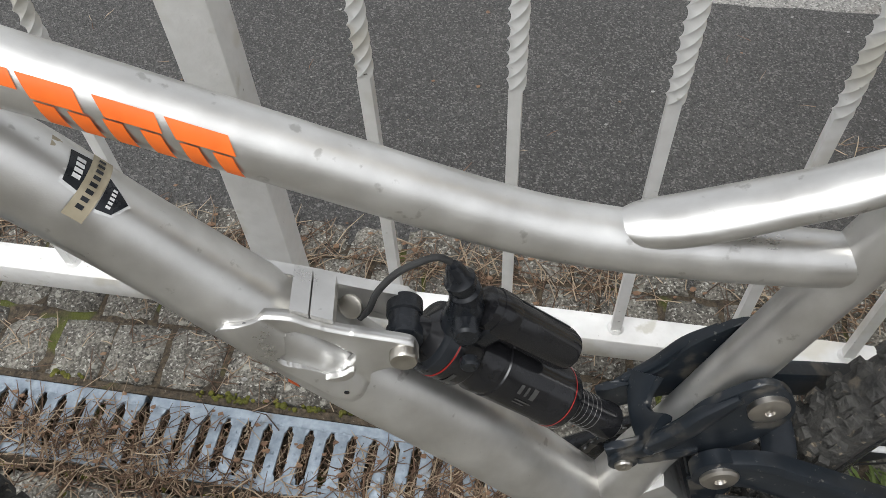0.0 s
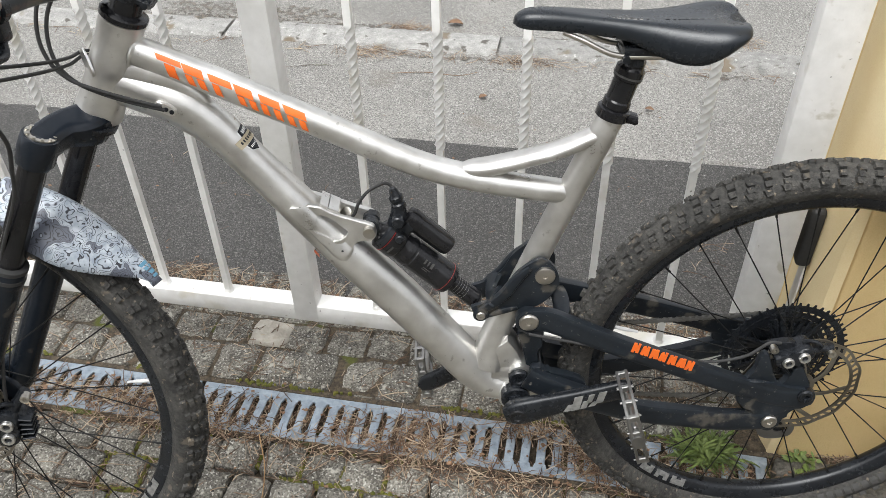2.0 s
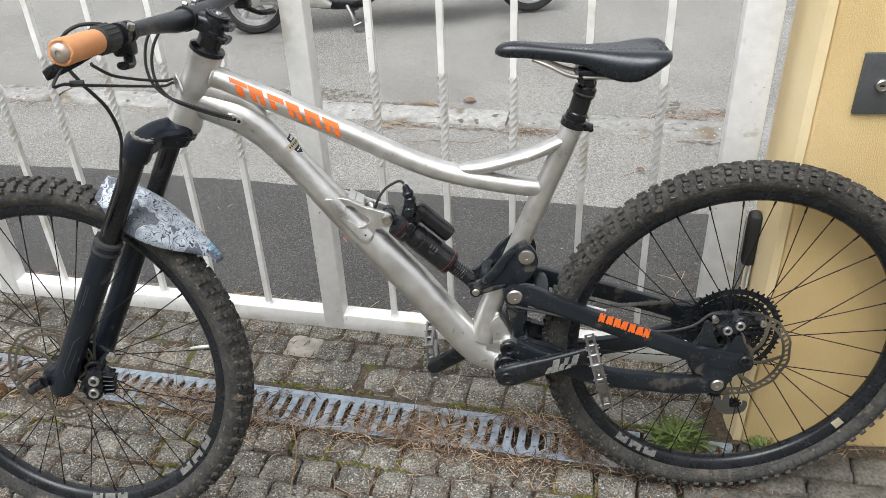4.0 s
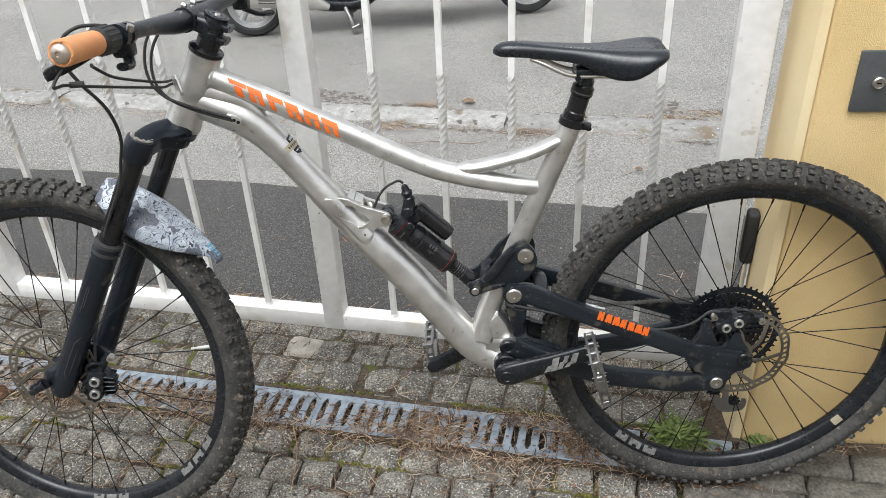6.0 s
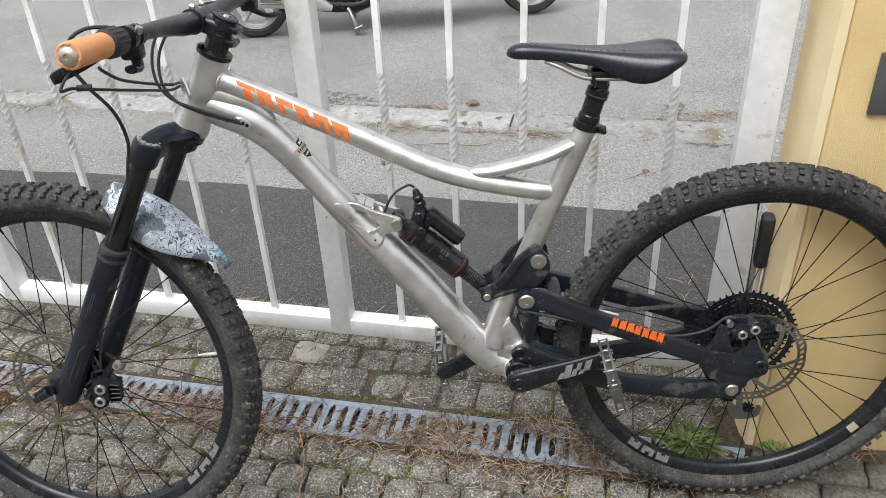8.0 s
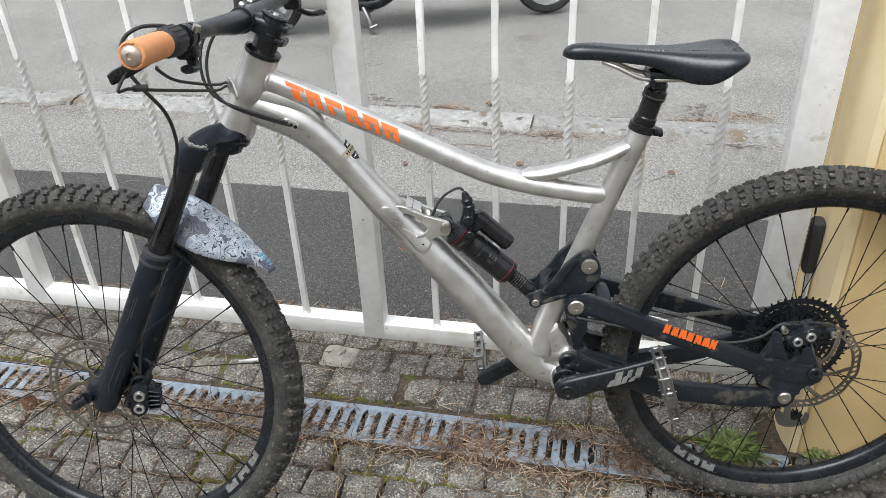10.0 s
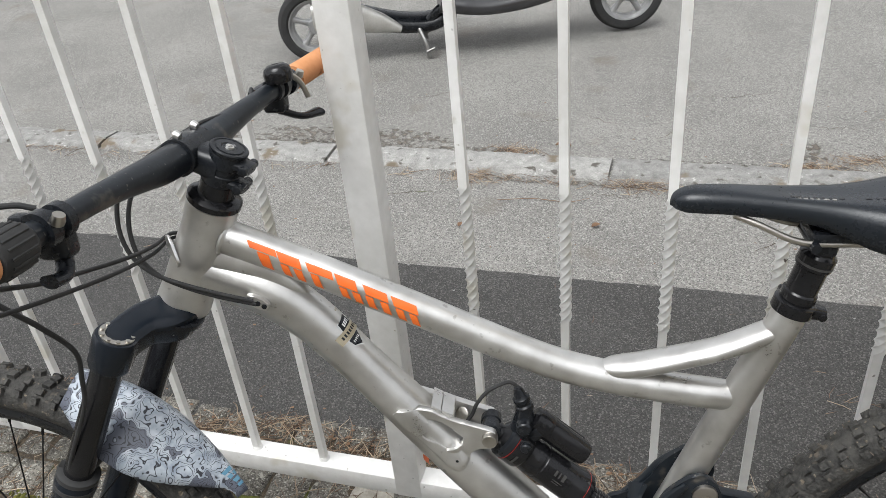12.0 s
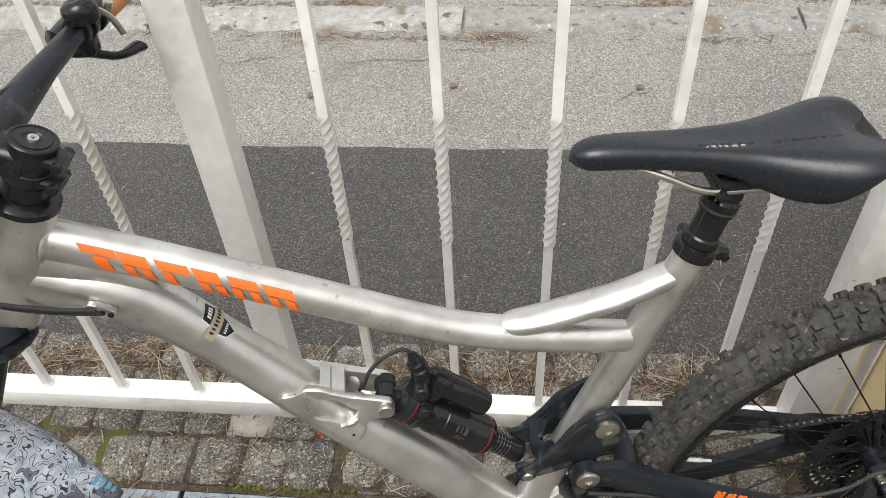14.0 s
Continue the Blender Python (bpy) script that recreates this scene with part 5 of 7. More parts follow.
def rotor(parent, r, y):
    """A perforated brake disc with a spider."""
    bm = bmesh.new()
    n = 48
    # braking ring with slots: outer and inner bands joined by short ribs
    for r0, r1 in ((r - 0.0045, r), (r - 0.0165, r - 0.0115)):
        rings = []
        for k in range(96):
            t = 2 * math.pi * k / 96
            wv = 0.0012 * math.sin(t * 12) if r1 == r else 0.0
            rings.append([bm.verts.new(((q + wv) * math.cos(t), y + s, (q + wv) * math.sin(t))) for q, s in ((r0, -0.0009), (r1, -0.0009), (r1, 0.0009), (r0, 0.0009))])
        for k in range(96):
            a, b = rings[k], rings[(k + 1) % 96]
            for j in range(4):
                bm.faces.new((a[j], a[(j + 1) % 4], b[(j + 1) % 4], b[j]))
    for k in range(n):
        t = 2 * math.pi * k / n
        tube(bm, [((r - 0.0118) * math.cos(t), y, (r - 0.0118) * math.sin(t)), ((r - 0.0040) * math.cos(t + 0.05), y, (r - 0.0040) * math.sin(t + 0.05))], [(0.0024, 0.0009)] * 2, 6, 1)
    for k in range(6):
        t = 2 * math.pi * k / 6
        tube(bm, [(0.020 * math.cos(t - 0.5), y, 0.020 * math.sin(t - 0.5)), (0.045 * math.cos(t - 0.12), y, 0.045 * math.sin(t - 0.12)), ((r - 0.015) * math.cos(t + 0.25), y, (r - 0.015) * math.sin(t + 0.25))], [(0.004, 0.0009)] * 3, 8, 4)
    lathe(bm, [(0.018, -0.001), (0.025, -0.001), (0.025, 0.001), (0.018, 0.001)], pose(0, y, 0) @ Y_AXIS, 32, True)
    part("brake_disc", bm, DISC, parent, "dusty brown-grey steel brake disc")


rear = wheel("rear_wheel", 3, "rear wheel with black rim and knobbly dusty tyre")
rear.matrix_local = Matrix.Translation(REAR - Vector((0, 0, 0.006))) @ Matrix.Rotation(0.35, 4, "Y") @ Matrix.Scale(1.02, 4)
rotor(rear, 0.094, -0.052)
cassette = bmesh.new()
for k, teeth in enumerate((50, 42, 36, 32, 28, 24, 21, 18, 16, 14, 12, 10)):
    r = 0.0127 / 2 / math.sin(math.pi / teeth)
    gear(cassette, r + 0.0022, teeth, 0.0018, on_y(0, 0.022 + k * 0.0037, 0), max(0.016, r * 0.86), 0.0055)
    for j in range(7):
        t = 2 * math.pi * j / 7 + k * 0.15
        tube(cassette, [(0.014 * math.cos(t), 0.022 + k * 0.0037, 0.014 * math.sin(t)), (r * 0.84 * math.cos(t + 0.3), 0.022 + k * 0.0037, r * 0.84 * math.sin(t + 0.3))], [(0.0045, 0.0009)] * 2, 6, 1)
part("cassette", cassette, BLACK, rear, "black stack of toothed sprockets")

front = wheel("front_wheel", 5, "front wheel with black rim and knobbly dusty tyre")
front.matrix_local = FORK_STEER @ Matrix.Translation(FRONT) @ Matrix.Rotation(1.05, 4, "Y") @ Matrix.Scale(1.03, 4)
rotor(front, 0.0955, -0.052)


def tread_print(parent, t0, t1, count, r0, r1, seed, material):
    """Blocks of worn pale print on the near sidewall, as plain shapes."""
    bm = bmesh.new()
    rnd = random.Random(seed)
    step = (t1 - t0) / count
    for k in range(count):
        a0, a1 = t0 + k * step, t0 + (k + 0.72) * step
        rows = []
        for t in (a0, (a0 + a1) / 2, a1):
            row = []
            for j in range(5):
                r = r0 + (r1 - r0) * j / 4
                c = max(-1.0, min(1.0, (r - 0.3395) / 0.0225))
                row.append(bm.verts.new((r * math.cos(t), -0.0275 * math.sin(math.acos(c)) - 0.0007, r * math.sin(t))))
            rows.append(row)
        for p, q in zip(rows, rows[1:]):
            for j in range(4):
                bm.faces.new((p[j], p[j + 1], q[j + 1], q[j]))
    part("sidewall_print", bm, material, parent)


def rim_print(parent, t0, t1, count, material, label):
    """Plain blocks on the near face of the rim."""
    step = (t1 - t0) / count
    for k in range(count):
        bm = bmesh.new()
        rows = []
        for f in (0.0, 0.26, 0.54, 0.80):
            t = t0 + (k + f) * step
            rows.append([bm.verts.new((r * math.cos(t), y, r * math.sin(t))) for r, y in ((0.2985, -0.0106), (0.3015, -0.0131), (0.3065, -0.0152), (0.3115, -0.0174))])
        for i, (p, q) in enumerate(zip(rows, rows[1:])):
            for j in range(3):
                if count == 1 or i != 1 or j != (k % 2) * 2:      # each block is notched like a heavy letter
                    bm.faces.new((p[j], p[j + 1], q[j + 1], q[j]))
        part("rim_print", bm, material, parent, label)


rim_print(rear, radians(-134.5) + 0.35, radians(-114.5) + 0.35, 3, RIM_PRINT, "grey block print on the rim")
tread_print(rear, radians(-71) + 0.35, radians(-36) + 0.35, 13, 0.3250, 0.3380, 2, DULL_PRINT)
tread_print(rear, radians(-27) + 0.35, radians(-21) + 0.35, 1, 0.3250, 0.3390, 3, DULL_PRINT)
rim_print(rear, radians(-43.9) + 0.35, radians(-39.3) + 0.35, 1, GOLD, "small gold mark on the rim")
rim_print(front, radians(-50) + 1.05, radians(-27) + 1.05, 3, RIM_PRINT, "grey block print on the rim")
rim_print(front, radians(-92) + 1.05, radians(-76) + 1.05, 3, RIM_PRINT, "grey block print on the rim")


# fork, in the unsteered position; FORK_STEER turns it
def leg_point(z, y):
    return Vector((-0.500 + (z - 0.675) * 0.5296, y, z))


fork = new("suspension_fork")
fork.parent = bike
fork.matrix_local = FORK_STEER
for s in (-1, 1):
    y = 0.068 * s
    bm = bmesh.new()
    tube(bm, [tuple(leg_point(0.850, y)), tuple(leg_point(0.64, y))], 0.0178, 32, 1)
    part("stanchion", bm, BLACK_GLOSS, fork)
    bm = bmesh.new()
    zz = [0.673, 0.665, 0.653, 0.645, 0.60, 0.52, 0.44, 0.39, 0.372, 0.364]
    rr = [0.0215, 0.0245, 0.0245, 0.0235, 0.0235, 0.0228, 0.0225, 0.0235, 0.0205, 0.0120]
    tube(bm, [tuple(leg_point(z, y)) for z in zz], rr, 32, 3)
    tip = leg_point(0.425, y)
    tube(bm, [tuple(tip), (FRONT.x + 0.010, y, FRONT.z + 0.004), (FRONT.x + 0.002, y, FRONT.z - 0.014)], [(0.018, 0.018), (0.022, 0.014), (0.016, 0.011)], 24, 4)
    lower = part("lower_leg", bm, FORK_BLACK, fork)
    bm = bmesh.new()
    for z in (0.675, 0.661):
        q = Matrix.Translation(leg_point(z, y)) @ RAKE.to_track_quat("Z", "Y").to_matrix().to_4x4()
        lathe(bm, [(0.0225, -0.004), (0.0252, -0.003), (0.0252, 0.003), (0.0200, 0.005)], q, 32)
    part("wiper_seal", bm, RUBBER_CLEAN, lower)
    bm = bmesh.new()
    q = Matrix.Translation(leg_point(0.857, y)) @ RAKE.to_track_quat("Z", "Y").to_matrix().to_4x4()
    lathe(bm, [(0.0190, -0.038), (0.0225, -0.036), (0.0245, -0.030), (0.0250, -0.010), (0.0245, 0.002), (0.0228, 0.0062), (0.0190, 0.0070)], q, 32)
    part("crown_socket", bm, FORK_BLACK, fork)
    bm = bmesh.new()
    lathe(bm, [(0.0195, 0.004), (0.0195, 0.0085), (0.0130, 0.0085), (0.0120, 0.004), (0.0, 0.004)], q, 32)
    for k in range(10):
        lathe(bm, [(0.0024, 0.0085), (0.0024, 0.0105), (0.0, 0.0105)], q @ Matrix.Rotation(k * 0.628, 4, "Z") @ pose(0.0165, 0, 0), 8)
    part("top_cap", bm, STEEL if s < 0 else BLACK, fork, "notched grey fork top cap")
bm = bmesh.new()
c = HEAD - RAKE * 0.084
tube(bm, [tuple(leg_point(0.848, -0.068)), tuple(leg_point(0.853, -0.045).lerp(c, 0.35) + Vector((0, 0, 0.004))), tuple(c + Vector((0, 0, 0.004))), tuple(leg_point(0.853, 0.045).lerp(c, 0.35) + Vector((0, 0, 0.004))), tuple(leg_point(0.848, 0.068))],
     [(0.018, 0.0205), (0.019, 0.0215), (0.022, 0.026), (0.019, 0.0215), (0.018, 0.0205)], 28, 6, side=tuple(AHEAD), square=5)
part("crown", bm, FORK_BLACK, fork)
bm = bmesh.new()
q = Matrix.Translation(HEAD) @ RAKE.to_track_quat("Z", "Y").to_matrix().to_4x4()
lathe(bm, [(0.026, -0.083), (0.030, -0.081), (0.031, -0.0745), (0.026, -0.073)], q, 32)
part("lower_headset", bm, BLACK, fork)
bm = bmesh.new()
tube(bm, [tuple(leg_point(0.622, -0.068) + AHEAD * 0.006), tuple(leg_point(0.650, -0.040) + AHEAD * 0.026), tuple(leg_point(0.658, 0) + AHEAD * 0.034), tuple(leg_point(0.650, 0.040) + AHEAD * 0.026), tuple(leg_point(0.622, 0.068) + AHEAD * 0.006)],
     [(0.016, 0.008), (0.012, 0.008), (0.012, 0.009), (0.012, 0.008), (0.016, 0.008)], 18, 6, side=tuple(AHEAD))
part("fork_arch", bm, FORK_BLACK, fork)
bm = bmesh.new()
lathe(bm, [(0.008, -0.098), (0.011, -0.094), (0.011, 0.090)], on_y(FRONT.x - 0.002, 0, FRONT.z), 24)
tube(bm, [(FRONT.x, -0.094, FRONT.z), (FRONT.x - 0.014, -0.099, FRONT.z - 0.008), (FRONT.x - 0.030, -0.096, FRONT.z - 0.018)], [(0.009, 0.005), (0.007, 0.004), (0.006, 0.003)], 14, 4)
for k in range(6):
    box(bm, (0.006, 0.010, 0.012), Matrix.Translation((FRONT.x - 0.006 - k * 0.0045, -0.096 + 0.001 * k, FRONT.z - 0.003 * k + (0.005 if k % 2 else -0.005))), 0.002, 1)
part("through_axle", bm, BLACK, fork)
bm = bmesh.new()      # faint raised graphics on the near lower leg
def leg_line(za, zb, da, db):
    pts = []
    for k in range(6):
        f = k / 5
        a = radians(da + (db - da) * f)
        pts.append(tuple(leg_point(za + (zb - za) * f, -0.068) + Vector((math.sin(a) * 0.0225, -math.cos(a) * 0.0230, 0))))
    tube(bm, pts, 0.0007, 6, 1)


for za, zb, da, db in ((0.40, 0.50, 32, 40), (0.50, 0.545, 40, 62), (0.40, 0.425, 32, 8), (0.425, 0.485, 8, 12), (0.485, 0.50, 12, 40), (0.55, 0.60, -10, -10), (0.56, 0.60, 2, 2)):
    leg_line(za, zb, da, db)
part("leg_graphic", bm, DULL_PRINT, fork, "dull grey line graphic")


def caliper(name, m, parent):
    """Brake caliper: its two piston caps stand one above the other on the outer face."""
    cal = new(name)
    cal.parent = parent
    cal.matrix_local = m
    bm = bmesh.new()
    plate(bm, smooth_outline([(-0.014, -0.026), (-0.004, -0.029), (0.008, -0.026), (0.013, -0.014), (0.012, 0.0), (0.015, 0.012), (0.012, 0.025), (0.002, 0.030), (-0.009, 0.026), (-0.012, 0.012), (-0.010, 0.0), (-0.013, -0.012)], 3), -0.0175, 0.0175, bevel=0.004)
    plate(bm, smooth_outline([(0.006, -0.020), (0.022, -0.016), (0.027, 0.0), (0.022, 0.016), (0.006, 0.022)], 3), -0.006, 0.015, bevel=0.002)
    plate(bm, smooth_outline([(-0.030, -0.026), (-0.020, -0.030), (-0.010, -0.020), (-0.008, 0.006), (-0.018, 0.008), (-0.026, -0.010)], 3), -0.001, 0.012, bevel=0.002)
    tube(bm, [(0.006, 0.0, 0.024), (0.016, 0.002, 0.040), (0.027, 0.004, 0.054)], [(0.009, 0.010), (0.007, 0.008), (0.008, 0.007)], 16, 4)
    tube(bm, [(-0.012, 0.0, 0.020), (-0.010, -0.006, 0.034), (0.002, -0.008, 0.042), (0.012, -0.004, 0.036)], 0.0035, 10, 4)
    for k in range(5):
        box(bm, (0.018, 0.026, 0.0024), pose(0.022, 0.0, -0.019 + k * 0.0085, 0, -8 + 4 * k, 0), 0.0008, 1)
    part("caliper_body", bm, BLACK, cal)
    for px, pz in ((0.0, -0.012), (0.002, 0.012)):
        bm = bmesh.new()
        lathe(bm, [(0.0048, -0.001), (0.0048, 0.003), (0.0080, 0.0035), (0.0088, 0.002), (0.0088, -0.004)], on_y(px, -0.019, pz), 24)
        cap = part("piston_cap", bm, ALU_CUT, cal, "bare metal ringed piston cap")
        bm = bmesh.new()
        lathe(bm, [(0.0047, -0.002), (0.0047, 0.0012), (0, 0.0012)], on_y(px, -0.019, pz), 16)
        part("cap_centre", bm, BLACK, cap)
    for px, pz in ((-0.024, -0.022), (0.028, 0.050)):
        bm = bmesh.new()
        lathe(bm, [(0.002, 0.001), (0.003, 0.005), (0.006, 0.005), (0.006, -0.006)], on_y(px, -0.005, pz), 16)
        part("mount_bolt", bm, STEEL, cal)
    return cal


caliper("brake_caliper", Matrix.Translation((-0.599, -0.107, 0.397)) @ pose(0, 0, 0, 0, 8, 8) @ Matrix.Scale(1.15, 4), bike)
bm = bmesh.new()
plate(bm, smooth_outline([(-0.645, 0.400), (-0.618, 0.452), (-0.592, 0.458), (-0.572, 0.440), (-0.584, 0.420), (-0.606, 0.412), (-0.612, 0.376), (-0.635, 0.372)], 3), -0.040, -0.030, bevel=0.002)
part("caliper_mount", bm, FORK_BLACK, fork)
caliper("brake_caliper", Matrix.Translation((0.606, -0.062, 0.4500)) @ pose(0, 0, 0, 0, 62, 0), bike)

# stem, bar, controls
cockpit = new("handlebar")
cockpit.parent = bike
cockpit.matrix_local = STEER
q = Matrix.Translation(HEAD) @ RAKE.to_track_quat("Z", "Y").to_matrix().to_4x4()
bm = bmesh.new()
lathe(bm, [(0.024, 0.070), (0.030, 0.072), (0.030, 0.078), (0.0265, 0.0805), (0.0205, 0.082), (0.0200, 0.098)], q, 36)
part("headset_spacer", bm, BLACK_GLOSS, cockpit)
bm = bmesh.new()
lathe(bm, [(0.0185, 0.096), (0.0195, 0.098), (0.0195, 0.1105), (0.0186, 0.1115), (0.0186, 0.1185), (0.0195, 0.1195), (0.0195, 0.134), (0.0185, 0.136)], q, 32)
BC = Vector((-0.316, 0, 1.046))
stem_mid = HEAD + RAKE * 0.116
tube(bm, [tuple(stem_mid), tuple(stem_mid.lerp(BC, 0.6)), tuple(BC - AHEAD * 0.006)], [(0.018, 0.020), (0.015, 0.019), (0.019, 0.026)], 24, 4, square=3.5)
lathe(bm, [(0.0170, -0.026), (0.0205, -0.025), (0.0205, 0.025), (0.0170, 0.026)], on_y(*BC), 32)
for h in (0.104, 0.127):
    o = HEAD + RAKE * h - AHEAD * 0.020
    tube(bm, [tuple(o + AHEAD * 0.012), tuple(o - AHEAD * 0.010)], [(0.0065, 0.015), (0.0055, 0.0115)], 16, 1, square=3)
    lathe(bm, [(0.0022, -0.0145), (0.0035, -0.016), (0.0052, -0.015), (0.0052, 0.015), (0.0035, 0.016)], on_y(*(o - AHEAD * 0.005)), 16)
part("stem", bm, BLACK, cockpit)
bm = bmesh.new()
lathe(bm, [(0.0200, 0.135), (0.0208, 0.1365), (0.0208, 0.1390), (0.0195, 0.1400), (0.0175, 0.1400), (0.0172, 0.1392), (0.0150, 0.1392), (0.0147, 0.1402), (0.009, 0.1402), (0.008, 0.139)], q, 36)
stem_cap = part("stem_cap", bm, BLACK, cockpit)
bm = bmesh.new()
lathe(bm, [(0.0025, 0.1390), (0.003, 0.1412), (0.0045, 0.1412), (0.0052, 0.1390)], q, 20)
part("cap_bolt", bm, ALU_CUT, stem_cap, "bright cap bolt")
for yy in (-0.018, 0.018):
    for ss in (1, -1):
        bm = bmesh.new()
        a = BC + AHEAD * 0.018 * 0.4 + RAKE * 0.021 * ss + Vector((0, yy, 0))
        lathe(bm, [(0.0026, 0.0), (0.0046, 0.001), (0.0050, 0.003), (0.0042, 0.008)], Matrix.Translation(a + AHEAD * 0.006) @ (-AHEAD).to_track_quat("Z", "Y").to_matrix().to_4x4(), 14)
        part("stem_bolt", bm, ALU_CUT, cockpit, "silver stem bolt")


def bar_point(v):
    """Centre of the bar at v metres from the stem, with its rise and sweep."""
    a = abs(v)
    x = BC.x + 0.055 * max(0, a - 0.06)
    z = BC.z + 0.012 * min(1, max(0, (a - 0.05) / 0.12)) + 0.035 * max(0, a - 0.17)
    return Vector((x, v, z))


bm = bmesh.new()
vs = [-0.395, -0.3, -0.2, -0.14, -0.09, -0.05, 0, 0.05, 0.09, 0.14, 0.2, 0.3, 0.395]
tube(bm, [tuple(bar_point(v)) for v in vs], [0.0111, 0.0111, 0.0112, 0.0125, 0.0152, 0.0175, 0.0175, 0.0175, 0.0152, 0.0125, 0.0112, 0.0111, 0.0111], 24, 5, side=(1, 0, 0))
part("bar", bm, CARBON, cockpit)
for s in (-1, 1):
    bm = bmesh.new()
    tube(bm, [tuple(bar_point(s * v)) for v in ((0.312, 0.318, 0.36, 0.394, 0.399) if s < 0 else (0.262, 0.268, 0.34, 0.394, 0.399))], [0.0150, 0.0165, 0.0168, 0.0172, 0.0160], 28, 4, side=(1, 0, 0))
    grip = part("grip", bm, FOAM, cockpit, "orange foam grip with a torn outer end")
    bm = bmesh.new()
    d = (bar_point(s * 0.40) - bar_point(s * 0.36)).normalized()
    qq = Matrix.Translation(bar_point(s * 0.398)) @ d.to_track_quat("Z", "Y").to_matrix().to_4x4()
    lathe(bm, [(0.0130, -0.002), (0.0128, 0.002), (0.0105, 0.0055), (0.006, 0.0075), (0.0035, 0.0078), (0.003, 0.006), (0, 0.006)], qq, 28)
    part("bar_plug", bm, WORN_PLUG, grip, "scuffed domed metal bar plug")
    if s < 0:
        bm = bmesh.new()      # torn lip of the grip
        rnd = random.Random(4)
        for k in range(13):
            a = k / 13 * 2 * math.pi
            p = qq @ Vector((0.0146 * math.cos(a), 0.0146 * math.sin(a), -0.002 + rnd.uniform(0, 0.003)))
            box(bm, (0.003 + rnd.random() * 0.0015, 0.0085, 0.004), Matrix.Translation(p) @ qq.to_3x3().to_4x4() @ pose(0, 0, 0, 0, 0, math.degrees(a)), 0.0015, 1)
        part("torn_lip", bm, FOAM, grip)
    if s < 0:
        bm = bmesh.new()          # ribbed inner sleeve
        tube(bm, [tuple(bar_point(s * v)) for v in (0.312, 0.308, 0.285, 0.272, 0.269)], [0.0155, 0.0185, 0.0190, 0.0180, 0.0150], 28, 3, side=(1, 0, 0))
        sleeve = part("grip_sleeve", bm, RUBBER_CLEAN, cockpit, "ribbed black rubber sleeve")
        for k in range(16):
            a = k / 16 * 2 * math.pi
            p0, p1 = bar_point(s * 0.304), bar_point(s * 0.274)
            o = Vector((math.cos(a), 0, math.sin(a))) * 0.0185
            bm = bmesh.new()
            tube(bm, [tuple(p0 + o), tuple(p1 + o)], 0.0016, 6, 1, side=(1, 0.1, 0))
            part("rib", bm, RUBBER_CLEAN, sleeve)
    # brake lever with clamp and reservoir
    lever = new("brake_lever")
    lever.parent = cockpit
    bm = bmesh.new()
    c = bar_point(s * 0.245)
    lathe(bm, [(0.0115, -0.007), (0.0165, -0.006), (0.0165, 0.006), (0.0115, 0.007)], on_y(*c), 24)
    box(bm, (0.018, 0.014, 0.020), Matrix.Translation(c + AHEAD * 0.016 - RAKE * 0.004), 0.004, 2)
    tube(bm, [tuple(c + AHEAD * 0.022 + Vector((0, -0.042 * s, 0.002)) - RAKE * 0.022), tuple(c + AHEAD * 0.022 - RAKE * 0.022), tuple(c + AHEAD * 0.026 + Vector((0, 0.028 * s, -0.004)) - RAKE * 0.022)], [0.008, 0.0105, 0.009], 18, 4, side=(1, 0, 0))
    part("lever_body", bm, BLACK, lever)
    bm = bmesh.new()
    tube(bm, [tuple(c + AHEAD * 0.030 + Vector((0, 0.012 * s, -0.026))), tuple(c + AHEAD * 0.044 + Vector((0, 0.036 * s, -0.042))), tuple(c + AHEAD * 0.053 + Vector((0, 0.062 * s, -0.052))), tuple(c + AHEAD * 0.064 + Vector((0, 0.088 * s, -0.062))), tuple(c + AHEAD * 0.067 + Vector((0, 0.097 * s, -0.066)))],
         [(0.005, 0.007), (0.0042, 0.0080), (0.0032, 0.0085), (0.0030, 0.0085), (0.0022, 0.0070)], 14, 5, side=(0, 0, 1), square=4)
    part("lever_blade", bm, BLACK, lever)
    bm = bmesh.new()
    lathe(bm, [(0.0025, 0), (0.0055, 0.001), (0.006, 0.004), (0.005, 0.010)], Matrix.Translation(c + RAKE * 0.012 - AHEAD * 0.012) @ RAKE.to_track_quat("Z", "Y").to_matrix().to_4x4(), 14)
    part("clamp_bolt", bm, STEEL, lever, "silver clamp bolt")
    # small thumb trigger below the bar
    trig = new("thumb_lever")
    trig.parent = cockpit
    bm = bmesh.new()
    c2 = bar_point(s * 0.222)
    lathe(bm, [(0.0115, -0.006), (0.0155, -0.005), (0.0155, 0.005), (0.0115, 0.006)], on_y(*c2), 24)
    box(bm, (0.030, 0.024, 0.026), Matrix.Translation(c2 - RAKE * 0.022 - AHEAD * 0.002), 0.006, 3)
    part("trigger_clamp", bm, BLACK, trig)
    bm = bmesh.new()
    e = c2 - RAKE * 0.030 - AHEAD * 0.010
    if s < 0:
        tube(bm, [tuple(e), tuple(e - AHEAD * 0.010 + Vector((0, -0.016, -0.006))), tuple(e - AHEAD * 0.008 + Vector((0, -0.032, -0.006)))], [(0.006, 0.008), (0.005, 0.009), (0.006, 0.011)], 14, 4, side=(1, 0, 0))
    else:
        tube(bm, [tuple(e), tuple(e - AHEAD * 0.022 + Vector((0, 0.022, -0.004))), tuple(e - AHEAD * 0.036 + Vector((0, 0.052, 0.000)))], [(0.005, 0.006), (0.0045, 0.006), (0.006, 0.012)], 14, 4, side=(1, 0, 0))
